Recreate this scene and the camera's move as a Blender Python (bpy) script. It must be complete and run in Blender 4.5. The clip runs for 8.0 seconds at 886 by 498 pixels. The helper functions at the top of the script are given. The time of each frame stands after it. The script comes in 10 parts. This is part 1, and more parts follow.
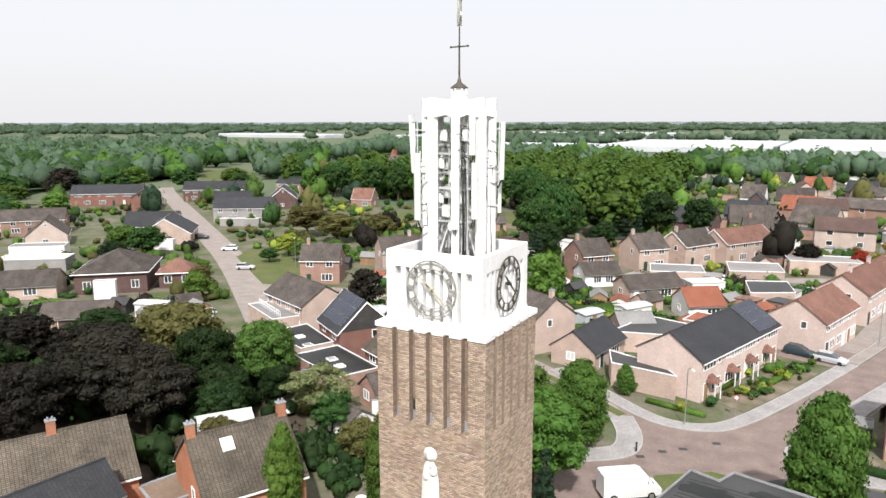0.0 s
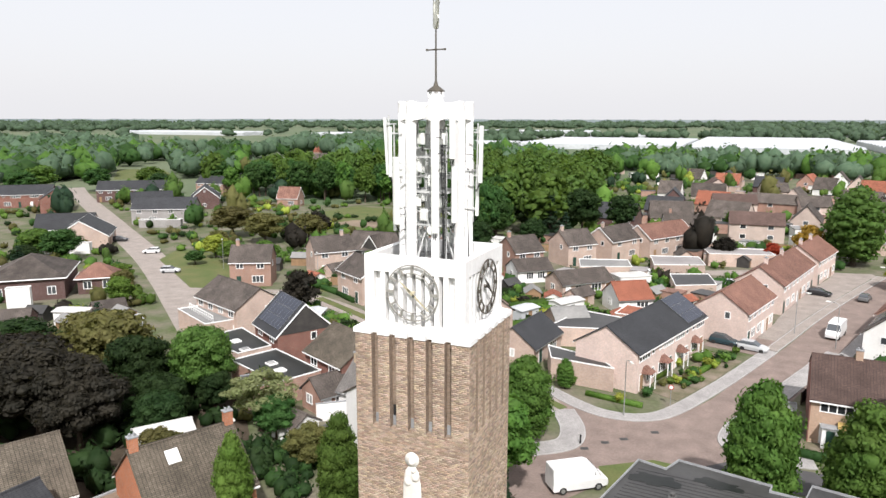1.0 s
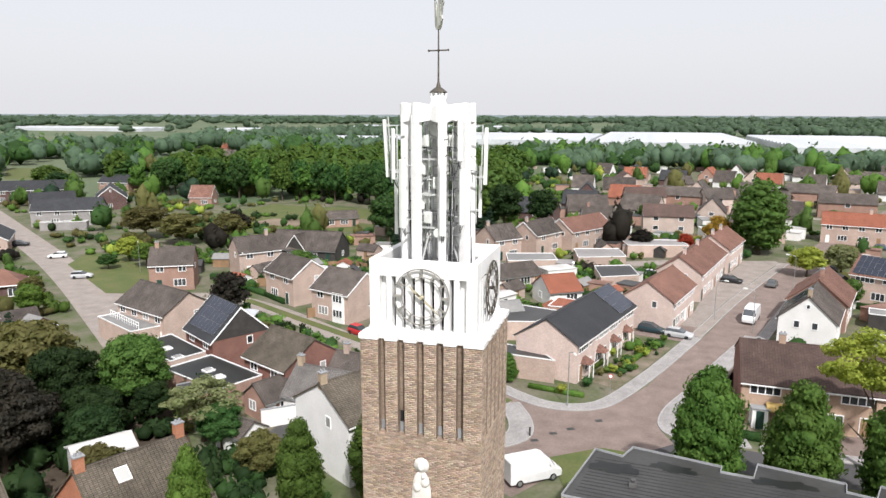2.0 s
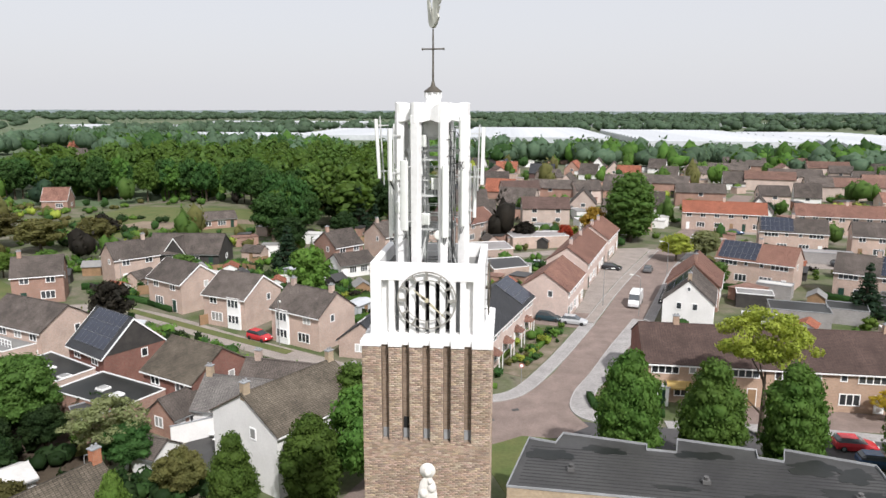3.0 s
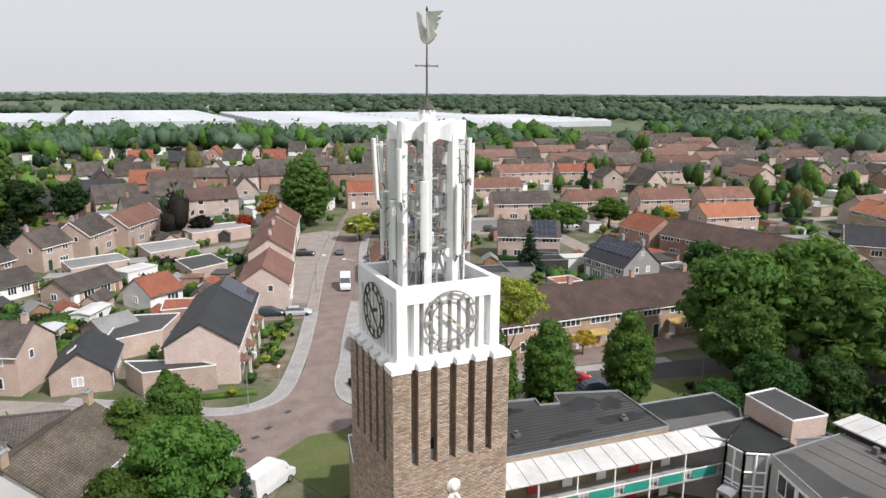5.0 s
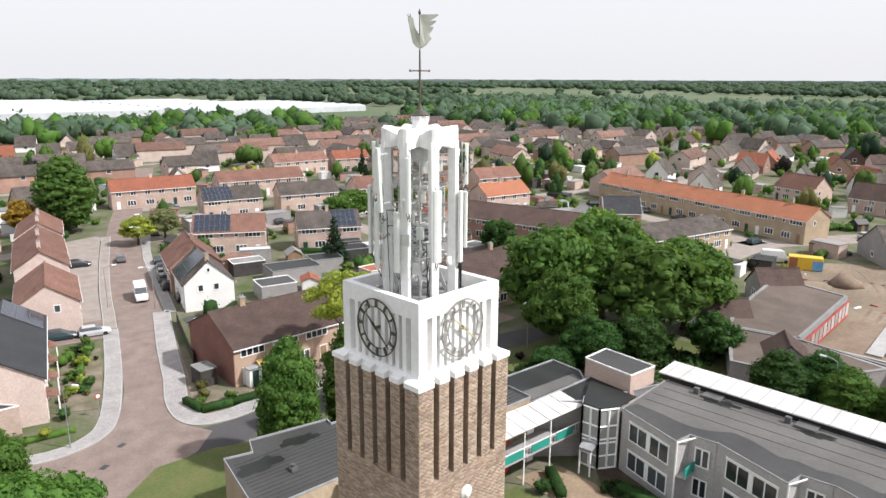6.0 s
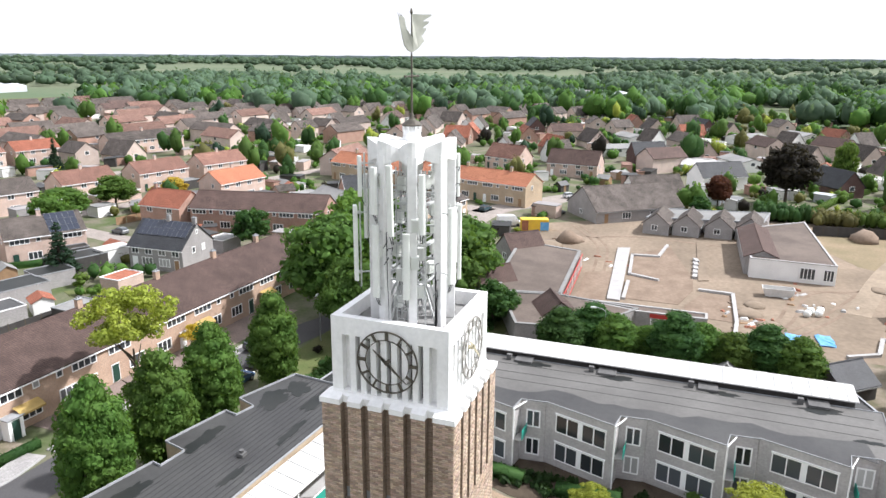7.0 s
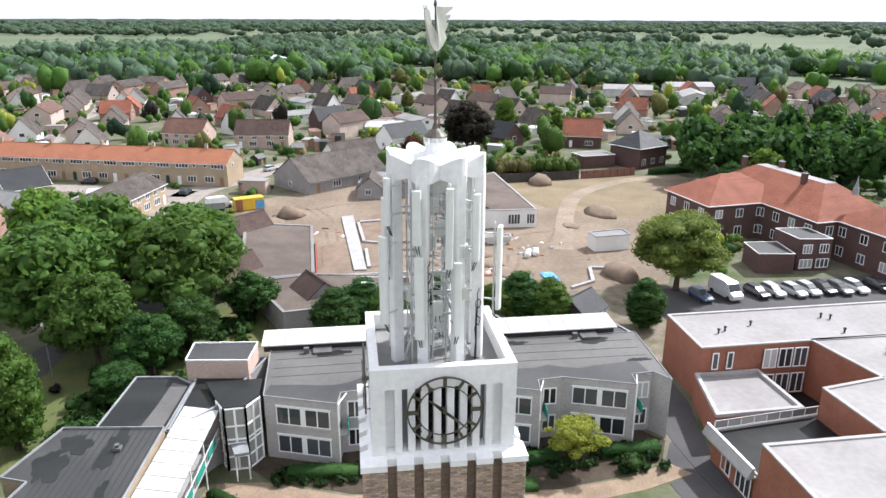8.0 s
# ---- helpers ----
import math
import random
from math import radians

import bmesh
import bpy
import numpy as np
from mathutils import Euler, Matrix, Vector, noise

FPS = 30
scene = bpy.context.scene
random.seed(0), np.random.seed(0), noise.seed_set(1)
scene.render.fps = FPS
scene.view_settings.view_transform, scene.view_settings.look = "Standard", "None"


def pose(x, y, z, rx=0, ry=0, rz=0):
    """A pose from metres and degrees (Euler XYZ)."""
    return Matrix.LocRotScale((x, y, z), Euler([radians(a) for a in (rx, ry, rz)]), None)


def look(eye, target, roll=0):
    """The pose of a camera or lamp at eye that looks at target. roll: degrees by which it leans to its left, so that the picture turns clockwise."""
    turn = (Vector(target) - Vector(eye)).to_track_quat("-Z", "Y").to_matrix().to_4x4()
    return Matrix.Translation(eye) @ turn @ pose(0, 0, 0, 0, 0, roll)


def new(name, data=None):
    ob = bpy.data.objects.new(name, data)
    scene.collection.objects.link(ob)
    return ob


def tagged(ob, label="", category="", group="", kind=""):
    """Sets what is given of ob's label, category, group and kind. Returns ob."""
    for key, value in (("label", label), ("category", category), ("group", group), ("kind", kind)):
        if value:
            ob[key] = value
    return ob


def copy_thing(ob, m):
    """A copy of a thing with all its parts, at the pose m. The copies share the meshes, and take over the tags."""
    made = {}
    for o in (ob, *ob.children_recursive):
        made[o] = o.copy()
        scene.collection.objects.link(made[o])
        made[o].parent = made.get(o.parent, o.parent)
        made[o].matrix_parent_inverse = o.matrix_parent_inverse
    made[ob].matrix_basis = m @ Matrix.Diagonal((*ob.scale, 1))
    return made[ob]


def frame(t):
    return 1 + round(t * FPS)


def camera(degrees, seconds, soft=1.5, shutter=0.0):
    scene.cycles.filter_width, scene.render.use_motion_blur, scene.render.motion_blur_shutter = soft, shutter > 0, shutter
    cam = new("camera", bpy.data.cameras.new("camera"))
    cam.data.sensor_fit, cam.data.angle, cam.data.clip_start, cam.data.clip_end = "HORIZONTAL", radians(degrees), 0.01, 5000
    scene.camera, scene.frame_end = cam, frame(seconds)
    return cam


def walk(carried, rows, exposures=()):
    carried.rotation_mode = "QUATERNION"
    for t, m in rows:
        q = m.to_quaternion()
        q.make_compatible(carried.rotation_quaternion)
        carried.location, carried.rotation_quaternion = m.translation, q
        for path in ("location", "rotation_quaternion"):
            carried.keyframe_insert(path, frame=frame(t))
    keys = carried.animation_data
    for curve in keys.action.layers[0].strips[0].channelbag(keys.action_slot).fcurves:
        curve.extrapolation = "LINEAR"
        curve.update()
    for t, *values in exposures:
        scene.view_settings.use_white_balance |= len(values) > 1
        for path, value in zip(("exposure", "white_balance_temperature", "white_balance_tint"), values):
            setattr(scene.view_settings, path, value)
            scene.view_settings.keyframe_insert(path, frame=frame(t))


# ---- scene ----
cam = camera(64.2, 8.0)
PATH = [
    (0, (-1.117, -1.433, 33.332), (-2.09, 0.278, 32.973), -0.1),
    (0.5, (-2.044, -1.77, 33.358), (-2.897, 0.003, 32.995), 0.1),
    (1, (-3.204, -2.315, 33.566), (-3.981, -0.509, 33.2), 0.1),
    (2.5, (-9.282, -3.688, 33.846), (-9.652, -1.76, 33.462), 0.2),
    (3, (-12.049, -3.913, 33.947), (-12.222, -1.959, 33.558), 0.2),
    (3.5, (-15.245, -3.963, 34.202), (-15.193, -2.003, 33.807), 0.3),
    (4, (-18.784, -3.555, 34.5), (-18.485, -1.62, 34.092), 0.4),
    (4.5, (-22.398, -2.653, 34.819), (-21.833, -0.781, 34.398), 0.4),
    (6, (-33.499, 4.754, 35.99), (-32.114, 6.118, 35.517), 0.2),
    (6.5, (-35.983, 9.471, 36.171), (-34.353, 10.519, 35.675), 0.2),
    (7, (-37.45, 14.88, 36.952), (-35.639, 15.541, 36.419), 0.4),
    (7.5, (-37.258, 20.968, 37.466), (-35.355, 21.188, 36.891), 0.3),
    (8, (-35.558, 26.812, 37.92), (-33.675, 26.556, 37.296), 0.2),
]
walk(cam, [(t, look(eye, target, roll)) for t, eye, target, roll in PATH],
     [(0, 0.45, 6450, 10), (1.2, 0.40, 6430, 10), (2.5, 0.24, 6350, 10), (3, 0.19, 6350, 10), (4.5, 0.05, 6300, 10), (6, 0.45, 6350, 10), (7, 0.81, 6150, 10), (7.5, 0.85, 6080, 10), (8, 0.77, 6040, 10)])

# ---------------- light ----------------
SUN_AZ, SUN_EL = -62.0, 47.0     # direction towards the sun: degrees from +x, height
world = bpy.data.worlds.new("world")
scene.world = world
world.use_nodes = True
wn = world.node_tree
wn.nodes.clear()
w_out = wn.nodes.new("ShaderNodeOutputWorld")
w_bg = wn.nodes.new("ShaderNodeBackground")
w_mix = wn.nodes.new("ShaderNodeMix")
w_mix.data_type = "RGBA"
w_sky = wn.nodes.new("ShaderNodeTexSky")
w_sky.sky_type = "NISHITA"
w_sky.sun_disc = False
w_sky.sun_elevation = radians(SUN_EL)
w_sky.sun_rotation = radians(90.0 - SUN_AZ)
w_sky.air_density, w_sky.dust_density, w_sky.ozone_density = 1.0, 4.0, 1.0
w_mix.inputs[0].default_value = 0.82          # thin high cloud over the whole sky
w_mix.inputs[7].default_value = (6.75, 6.68, 6.86, 1.0)
w_bg.inputs[1].default_value = 0.112
wn.links.new(w_sky.outputs[0], w_mix.inputs[6])
wn.links.new(w_mix.outputs[2], w_bg.inputs[0])
wn.links.new(w_bg.outputs[0], w_out.inputs[0])
sun_data = bpy.data.lights.new("sun", "SUN")
sun_data.energy, sun_data.angle, sun_data.color = 4.2, radians(2.0), (1.0, 0.962, 0.935)
sun = new("sun", sun_data)
sd = Vector((math.cos(radians(SUN_AZ)) * math.cos(radians(SUN_EL)), math.sin(radians(SUN_AZ)) * math.cos(radians(SUN_EL)), math.sin(radians(SUN_EL))))
sun.matrix_world = look(sd * 200, (0, 0, 0))

# ---------------- materials ----------------
MATS = {}


def node_mat(name):
    m = bpy.data.materials.new(name)
    m.use_nodes = True
    nt = m.node_tree
    return m, nt, nt.nodes["Principled BSDF"]


def ramp_colors(c, k):
    return tuple(max(0.0, min(1.0, v * k)) for v in c[:3]) + (1.0,)


def mixnode(nt, fac, a, b, blend="MIX"):
    n = nt.nodes.new("ShaderNodeMix")
    n.data_type, n.blend_type = "RGBA", blend
    for sock, v in ((n.inputs[0], fac), (n.inputs[6], a), (n.inputs[7], b)):
        if isinstance(v, (int, float)):
            sock.default_value = v
        elif isinstance(v, tuple):
            sock.default_value = v if len(v) == 4 else v + (1.0,)
        else:
            nt.links.new(v, sock)
    return n.outputs[2]


def noise_fac(nt, coord, scale, detail=4.0, lo=0.35, hi=0.65):
    n = nt.nodes.new("ShaderNodeTexNoise")
    n.inputs["Scale"].default_value, n.inputs["Detail"].default_value = scale, detail
    nt.links.new(coord, n.inputs["Vector"])
    r = nt.nodes.new("ShaderNodeMapRange")
    r.inputs[1].default_value, r.inputs[2].default_value = lo, hi
    nt.links.new(n.outputs[0], r.inputs[0])
    return r.outputs[0]


def surface(name, color, second=None, rough=0.8, big=0.15, small=4.0, amount=0.5, bump=0.15, metal=0.0, vary=0.0, island=0.0, spec=0.3, bump_scale=None):
    """A surface with large stains, fine grain and relief, at real-world size."""
    if name in MATS:
        return MATS[name]
    m, nt, bs = node_mat(name)
    second = second or ramp_colors(color, 0.7)[:3]
    tc = nt.nodes.new("ShaderNodeTexCoord").outputs["Object"]
    f1 = noise_fac(nt, tc, big, 5.0)
    f2 = noise_fac(nt, tc, small, 3.0, 0.3, 0.7)
    base = mixnode(nt, f1, tuple(color), tuple(second))
    g = mixnode(nt, f2, ramp_colors((1, 1, 1), 1 - 0.35 * amount), (1.0, 1.0, 1.0))
    col = mixnode(nt, 1.0, base, g, "MULTIPLY")
    if vary or island:
        src = nt.nodes.new("ShaderNodeNewGeometry").outputs["Random Per Island"] if island else nt.nodes.new("ShaderNodeObjectInfo").outputs["Random"]
        hs = nt.nodes.new("ShaderNodeHueSaturation")
        k = vary or island
        for sock, lo, hi in (("Value", 1 - k, 1 + k), ("Hue", 0.5 - 0.06 * k, 0.5 + 0.06 * k), ("Saturation", 1 - 0.5 * k, 1 + 0.3 * k)):
            mr = nt.nodes.new("ShaderNodeMapRange")
            mr.inputs[3].default_value, mr.inputs[4].default_value = lo, hi
            mu = nt.nodes.new("ShaderNodeMath")
            mu.operation = "FRACT"
            mm = nt.nodes.new("ShaderNodeMath")
            mm.operation, mm.inputs[1].default_value = "MULTIPLY", {"Value": 1.0, "Hue": 7.3, "Saturation": 13.7}[sock]
            nt.links.new(src, mm.inputs[0])
            nt.links.new(mm.outputs[0], mu.inputs[0])
            nt.links.new(mu.outputs[0], mr.inputs[0])
            nt.links.new(mr.outputs[0], hs.inputs[sock])
        nt.links.new(col, hs.inputs["Color"])
        col = hs.outputs[0]
    nt.links.new(col, bs.inputs["Base Color"])
    bs.inputs["Roughness"].default_value = rough
    bs.inputs["Metallic"].default_value = metal
    bs.inputs["Specular IOR Level"].default_value = spec
    if bump:
        bn = nt.nodes.new("ShaderNodeBump")
        bn.inputs["Strength"].default_value, bn.inputs["Distance"].default_value = bump, 0.05
        nn = nt.nodes.new("ShaderNodeTexNoise")
        nn.inputs["Scale"].default_value, nn.inputs["Detail"].default_value = bump_scale or small * 3, 4.0
        nt.links.new(tc, nn.inputs["Vector"])
        nt.links.new(nn.outputs[0], bn.inputs["Height"])
        nt.links.new(bn.outputs[0], bs.inputs["Normal"])
    MATS[name] = m
    return m


def coursed(name, color, second, mortar, bw, bh, gap=0.012, rough=0.9, plane="auto", bump=0.5, stain=0.35, offset=0.5, vary=0.0):
    """Bricks, tiles or slates laid in courses. The pattern runs along the face: x+y sideways and z upwards."""
    if name in MATS:
        return MATS[name]
    m, nt, bs = node_mat(name)
    tc = nt.nodes.new("ShaderNodeTexCoord").outputs["Object"]
    sep = nt.nodes.new("ShaderNodeSeparateXYZ")
    nt.links.new(tc, sep.inputs[0])
    comb = nt.nodes.new("ShaderNodeCombineXYZ")
    if plane == "auto":
        add = nt.nodes.new("ShaderNodeMath")
        nt.links.new(sep.outputs[0], add.inputs[0])
        nt.links.new(sep.outputs[1], add.inputs[1])
        nt.links.new(add.outputs[0], comb.inputs[0])
        nt.links.new(sep.outputs[2], comb.inputs[1])
    elif plane == "roof":
        sc = nt.nodes.new("ShaderNodeMath")
        sc.operation, sc.inputs[1].default_value = "MULTIPLY", 1.6
        nt.links.new(sep.outputs[2], sc.inputs[0])
        nt.links.new(sep.outputs[0], comb.inputs[0])
        nt.links.new(sc.outputs[0], comb.inputs[1])
    else:
        nt.links.new(sep.outputs[0], comb.inputs[0])
        nt.links.new(sep.outputs[1], comb.inputs[1])
    br = nt.nodes.new("ShaderNodeTexBrick")
    br.offset = offset
    br.inputs["Color1"].default_value = tuple(color) + (1.0,)
    br.inputs["Color2"].default_value = tuple(second) + (1.0,)
    br.inputs["Mortar"].default_value = tuple(mortar) + (1.0,)
    br.inputs["Scale"].default_value = 1.0
    br.inputs["Brick Width"].default_value, br.inputs["Row Height"].default_value = bw, bh
    br.inputs["Mortar Size"].default_value, br.inputs["Mortar Smooth"].default_value = gap, 0.2
    nt.links.new(comb.outputs[0], br.inputs["Vector"])
    f1 = noise_fac(nt, tc, 0.45, 6.0, 0.3, 0.7)
    f2 = noise_fac(nt, tc, 5.0, 3.0, 0.3, 0.7)
    g1 = mixnode(nt, f1, ramp_colors((1, 1, 1), 1 - stain), (1.0, 1.0, 1.0))
    g2 = mixnode(nt, f2, ramp_colors((1, 1, 1), 0.82), (1.0, 1.0, 1.0))
    col = mixnode(nt, 1.0, mixnode(nt, 1.0, br.outputs[0], g1, "MULTIPLY"), g2, "MULTIPLY")
    if vary:
        hs = nt.nodes.new("ShaderNodeHueSaturation")
        mr = nt.nodes.new("ShaderNodeMapRange")
        mr.inputs[3].default_value, mr.inputs[4].default_value = 1 - vary, 1 + vary
        nt.links.new(nt.nodes.new("ShaderNodeObjectInfo").outputs["Random"], mr.inputs[0])
        nt.links.new(mr.outputs[0], hs.inputs["Value"])
        nt.links.new(col, hs.inputs["Color"])
        col = hs.outputs[0]
    nt.links.new(col, bs.inputs["Base Color"])
    bs.inputs["Roughness"].default_value = rough
    bs.inputs["Specular IOR Level"].default_value = 0.25
    bn = nt.nodes.new("ShaderNodeBump")
    bn.invert = True
    bn.inputs["Strength"].default_value, bn.inputs["Distance"].default_value = bump, 0.03
    nt.links.new(br.outputs[1], bn.inputs["Height"])
    nt.links.new(bn.outputs[0], bs.inputs["Normal"])
    MATS[name] = m
    return m


def foliage(name, color, second, vary=0.25):
    if name in MATS:
        return MATS[name]
    m, nt, bs = node_mat(name)
    geo = nt.nodes.new("ShaderNodeNewGeometry")
    f1 = noise_fac(nt, geo.outputs["Position"], 0.45, 3.0, 0.3, 0.7)
    col = mixnode(nt, f1, tuple(color), tuple(second))
    mr = nt.nodes.new("ShaderNodeMapRange")
    mr.inputs[3].default_value, mr.inputs[4].default_value = 0.78, 1.26
    nt.links.new(geo.outputs["Random Per Island"], mr.inputs[0])
    mr2 = nt.nodes.new("ShaderNodeMapRange")
    mr2.inputs[3].default_value, mr2.inputs[4].default_value = 1 - vary, 1 + vary
    oi = nt.nodes.new("ShaderNodeObjectInfo").outputs["Random"]
    nt.links.new(oi, mr2.inputs[0])
    mu = nt.nodes.new("ShaderNodeMath")
    mu.operation = "MULTIPLY"
    nt.links.new(mr.outputs[0], mu.inputs[0])
    nt.links.new(mr2.outputs[0], mu.inputs[1])
    mr3 = nt.nodes.new("ShaderNodeMapRange")
    mr3.inputs[3].default_value, mr3.inputs[4].default_value = 0.5 - 0.06 * vary, 0.5 + 0.06 * vary
    nt.links.new(oi, mr3.inputs[0])
    hs = nt.nodes.new("ShaderNodeHueSaturation")
    nt.links.new(mu.outputs[0], hs.inputs["Value"])
    nt.links.new(mr3.outputs[0], hs.inputs["Hue"])
    nt.links.new(col, hs.inputs["Color"])
    nt.links.new(hs.outputs[0], bs.inputs["Base Color"])
    bs.inputs["Roughness"].default_value = 0.65
    bs.inputs["Specular IOR Level"].default_value = 0.12
    tl = nt.nodes.new("ShaderNodeBsdfTranslucent")      # light shines through the leaves
    warm = mixnode(nt, 1.0, hs.outputs[0], (1.25, 1.2, 0.7), "MULTIPLY")
    nt.links.new(warm, tl.inputs["Color"])
    ms = nt.nodes.new("ShaderNodeMixShader")
    ms.inputs[0].default_value = 0.42
    nt.links.new(bs.outputs[0], ms.inputs[1])
    nt.links.new(tl.outputs[0], ms.inputs[2])
    nt.links.new(ms.outputs[0], nt.nodes["Material Output"].inputs["Surface"])
    MATS[name] = m
    return m


def glass_mat(name, tint, rough=0.08):
    if name in MATS:
        return MATS[name]
    m, nt, bs = node_mat(name)
    tc = nt.nodes.new("ShaderNodeObjectInfo").outputs["Random"]
    col = mixnode(nt, tc, ramp_colors(tint, 0.5), ramp_colors(tint, 1.9))
    nt.links.new(col, bs.inputs["Base Color"])
    bs.inputs["Roughness"].default_value = rough
    bs.inputs["Specular IOR Level"].default_value = 0.6
    MATS[name] = m
    return m


M_BRICKPIECE = surface("tower_brick_piece", (0.435, 0.335, 0.252), (0.36, 0.270, 0.202), 0.9, 0.35, 9.0, 0.5, 0.25, island=0.34)
M_BRICKSINGLE = surface("tower_brick_single", (0.435, 0.335, 0.252), (0.36, 0.270, 0.202), 0.9, 0.35, 9.0, 0.5, 0.25, vary=0.34)
M_CONC = surface("white_concrete", (0.88, 0.875, 0.865), (0.80, 0.795, 0.785), 0.75, 0.5, 5.0, 0.3, 0.1)
M_PVC = surface("white_window_frame", (0.88, 0.88, 0.87), (0.82, 0.82, 0.81), 0.4, 1.0, 8.0, 0.1, 0.0)
M_GLASS = glass_mat("window_glass", (0.045, 0.05, 0.055))
M_CURTAIN = glass_mat("window_glass_with_net_curtain", (0.30, 0.30, 0.29), 0.2)
M_BRICKTOWER = coursed("tower_brick", (0.40, 0.295, 0.215), (0.28, 0.20, 0.145), (0.36, 0.30, 0.245), 0.22, 0.068, 0.010, 0.9, bump=0.6)
M_BRICKPINK = coursed("pink_brick", (0.65, 0.485, 0.405), (0.57, 0.425, 0.355), (0.58, 0.49, 0.43), 0.22, 0.068, 0.009, vary=0.14, stain=0.2)
M_BRICKBLUSH = coursed("pale_pink_brick", (0.76, 0.60, 0.535), (0.68, 0.535, 0.475), (0.70, 0.60, 0.55), 0.22, 0.068, 0.009, vary=0.06, stain=0.15)
M_BRICKROSE = coursed("pale_rose_brick", (0.66, 0.53, 0.46), (0.58, 0.46, 0.40), (0.60, 0.52, 0.47), 0.22, 0.068, 0.009, vary=0.2, stain=0.2)
M_BRICKRED = coursed("red_brick", (0.46, 0.275, 0.21), (0.39, 0.23, 0.175), (0.42, 0.32, 0.27), 0.22, 0.068, 0.009, vary=0.18, stain=0.25)
M_BRICKORANGE = coursed("orange_brick", (0.55, 0.215, 0.11), (0.47, 0.175, 0.09), (0.42, 0.27, 0.20), 0.22, 0.068, 0.009, stain=0.2)
M_BRICKDARK = coursed("dark_purple_brick", (0.155, 0.085, 0.075), (0.12, 0.065, 0.06), (0.17, 0.13, 0.12), 0.22, 0.068, 0.009, stain=0.25)
M_BRICKTAN = coursed("tan_brick", (0.58, 0.405, 0.295), (0.50, 0.345, 0.25), (0.50, 0.39, 0.31), 0.22, 0.068, 0.009, stain=0.2)
M_BRICKWINE = coursed("wine_red_brick", (0.30, 0.135, 0.105), (0.25, 0.11, 0.085), (0.27, 0.18, 0.15), 0.22, 0.068, 0.009, stain=0.25)
M_BRICKYEL = coursed("yellow_brick", (0.55, 0.425, 0.29), (0.475, 0.36, 0.245), (0.47, 0.40, 0.31), 0.22, 0.068, 0.009, stain=0.2)
M_BRICKTERRA = coursed("terracotta_brick", (0.43, 0.165, 0.10), (0.36, 0.135, 0.085), (0.33, 0.19, 0.14), 0.22, 0.068, 0.009, stain=0.2)
M_BRICKGREY = coursed("grey_brick", (0.40, 0.38, 0.37), (0.34, 0.325, 0.315), (0.39, 0.37, 0.36), 0.22, 0.068, 0.009, stain=0.2)
M_BRICKPALE = coursed("pale_grey_brick", (0.57, 0.545, 0.53), (0.49, 0.465, 0.45), (0.53, 0.51, 0.50), 0.22, 0.068, 0.009, stain=0.2)
M_GARDENBED = surface("gravel_and_soil", (0.25, 0.205, 0.16), (0.13, 0.12, 0.07), 0.95, 0.5, 5.0, 0.7, 0.4)
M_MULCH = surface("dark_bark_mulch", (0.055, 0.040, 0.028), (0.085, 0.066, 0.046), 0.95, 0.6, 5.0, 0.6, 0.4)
M_TANPATH = coursed("tan_path_paving", (0.37, 0.275, 0.19), (0.31, 0.23, 0.158), (0.27, 0.205, 0.145), 0.21, 0.105, 0.008, plane="xy", bump=0.3, stain=0.3)
M_PLASTER = surface("white_plaster", (0.80, 0.79, 0.77), (0.73, 0.72, 0.70), 0.8, 0.4, 6.0, 0.2, 0.1)
M_ROOFBROWN = coursed("brown_roof_tiles", (0.150, 0.098, 0.083), (0.118, 0.077, 0.065), (0.065, 0.045, 0.04), 0.30, 0.165, 0.02, 0.8, plane="roof", bump=0.8, offset=0.0, vary=0.18)
M_ROOFGREY = coursed("weathered_grey_roof_tiles", (0.172, 0.145, 0.128), (0.128, 0.108, 0.095), (0.062, 0.052, 0.046), 0.30, 0.165, 0.02, 0.85, plane="roof", bump=0.8, offset=0.0, stain=0.5, vary=0.22)
M_ROOFMOSS = coursed("mossy_brown_roof_tiles", (0.215, 0.180, 0.140), (0.150, 0.128, 0.098), (0.075, 0.064, 0.05), 0.30, 0.165, 0.022, 0.9, plane="roof", bump=0.9, offset=0.0, stain=0.5, vary=0.1)
M_ROOFPALE = coursed("pale_grey_roof_tiles", (0.27, 0.25, 0.235), (0.21, 0.195, 0.183), (0.11, 0.10, 0.095), 0.30, 0.165, 0.02, 0.85, plane="roof", bump=0.8, offset=0.0, stain=0.4, vary=0.1)
M_ROOFRED = coursed("red_roof_tiles", (0.40, 0.148, 0.090), (0.33, 0.12, 0.073), (0.17, 0.06, 0.04), 0.30, 0.165, 0.02, 0.8, plane="roof", bump=0.8, offset=0.0, stain=0.25, vary=0.12)
M_ROOFORANGE = coursed("orange_roof_tiles", (0.50, 0.21, 0.118), (0.43, 0.175, 0.096), (0.22, 0.08, 0.05), 0.30, 0.165, 0.02, 0.8, plane="roof", bump=0.8, offset=0.0, stain=0.2, vary=0.08)
M_ROOFRUST = coursed("rust_brown_roof_tiles", (0.315, 0.172, 0.130), (0.262, 0.142, 0.106), (0.13, 0.06, 0.048), 0.30, 0.165, 0.02, 0.8, plane="roof", bump=0.8, offset=0.0, stain=0.35, vary=0.15)
M_ROOFFADED = coursed("faded_rust_roof_tiles", (0.275, 0.165, 0.130), (0.23, 0.135, 0.105), (0.12, 0.065, 0.05), 0.30, 0.165, 0.02, 0.8, plane="roof", bump=0.8, offset=0.0, stain=0.35, vary=0.25)
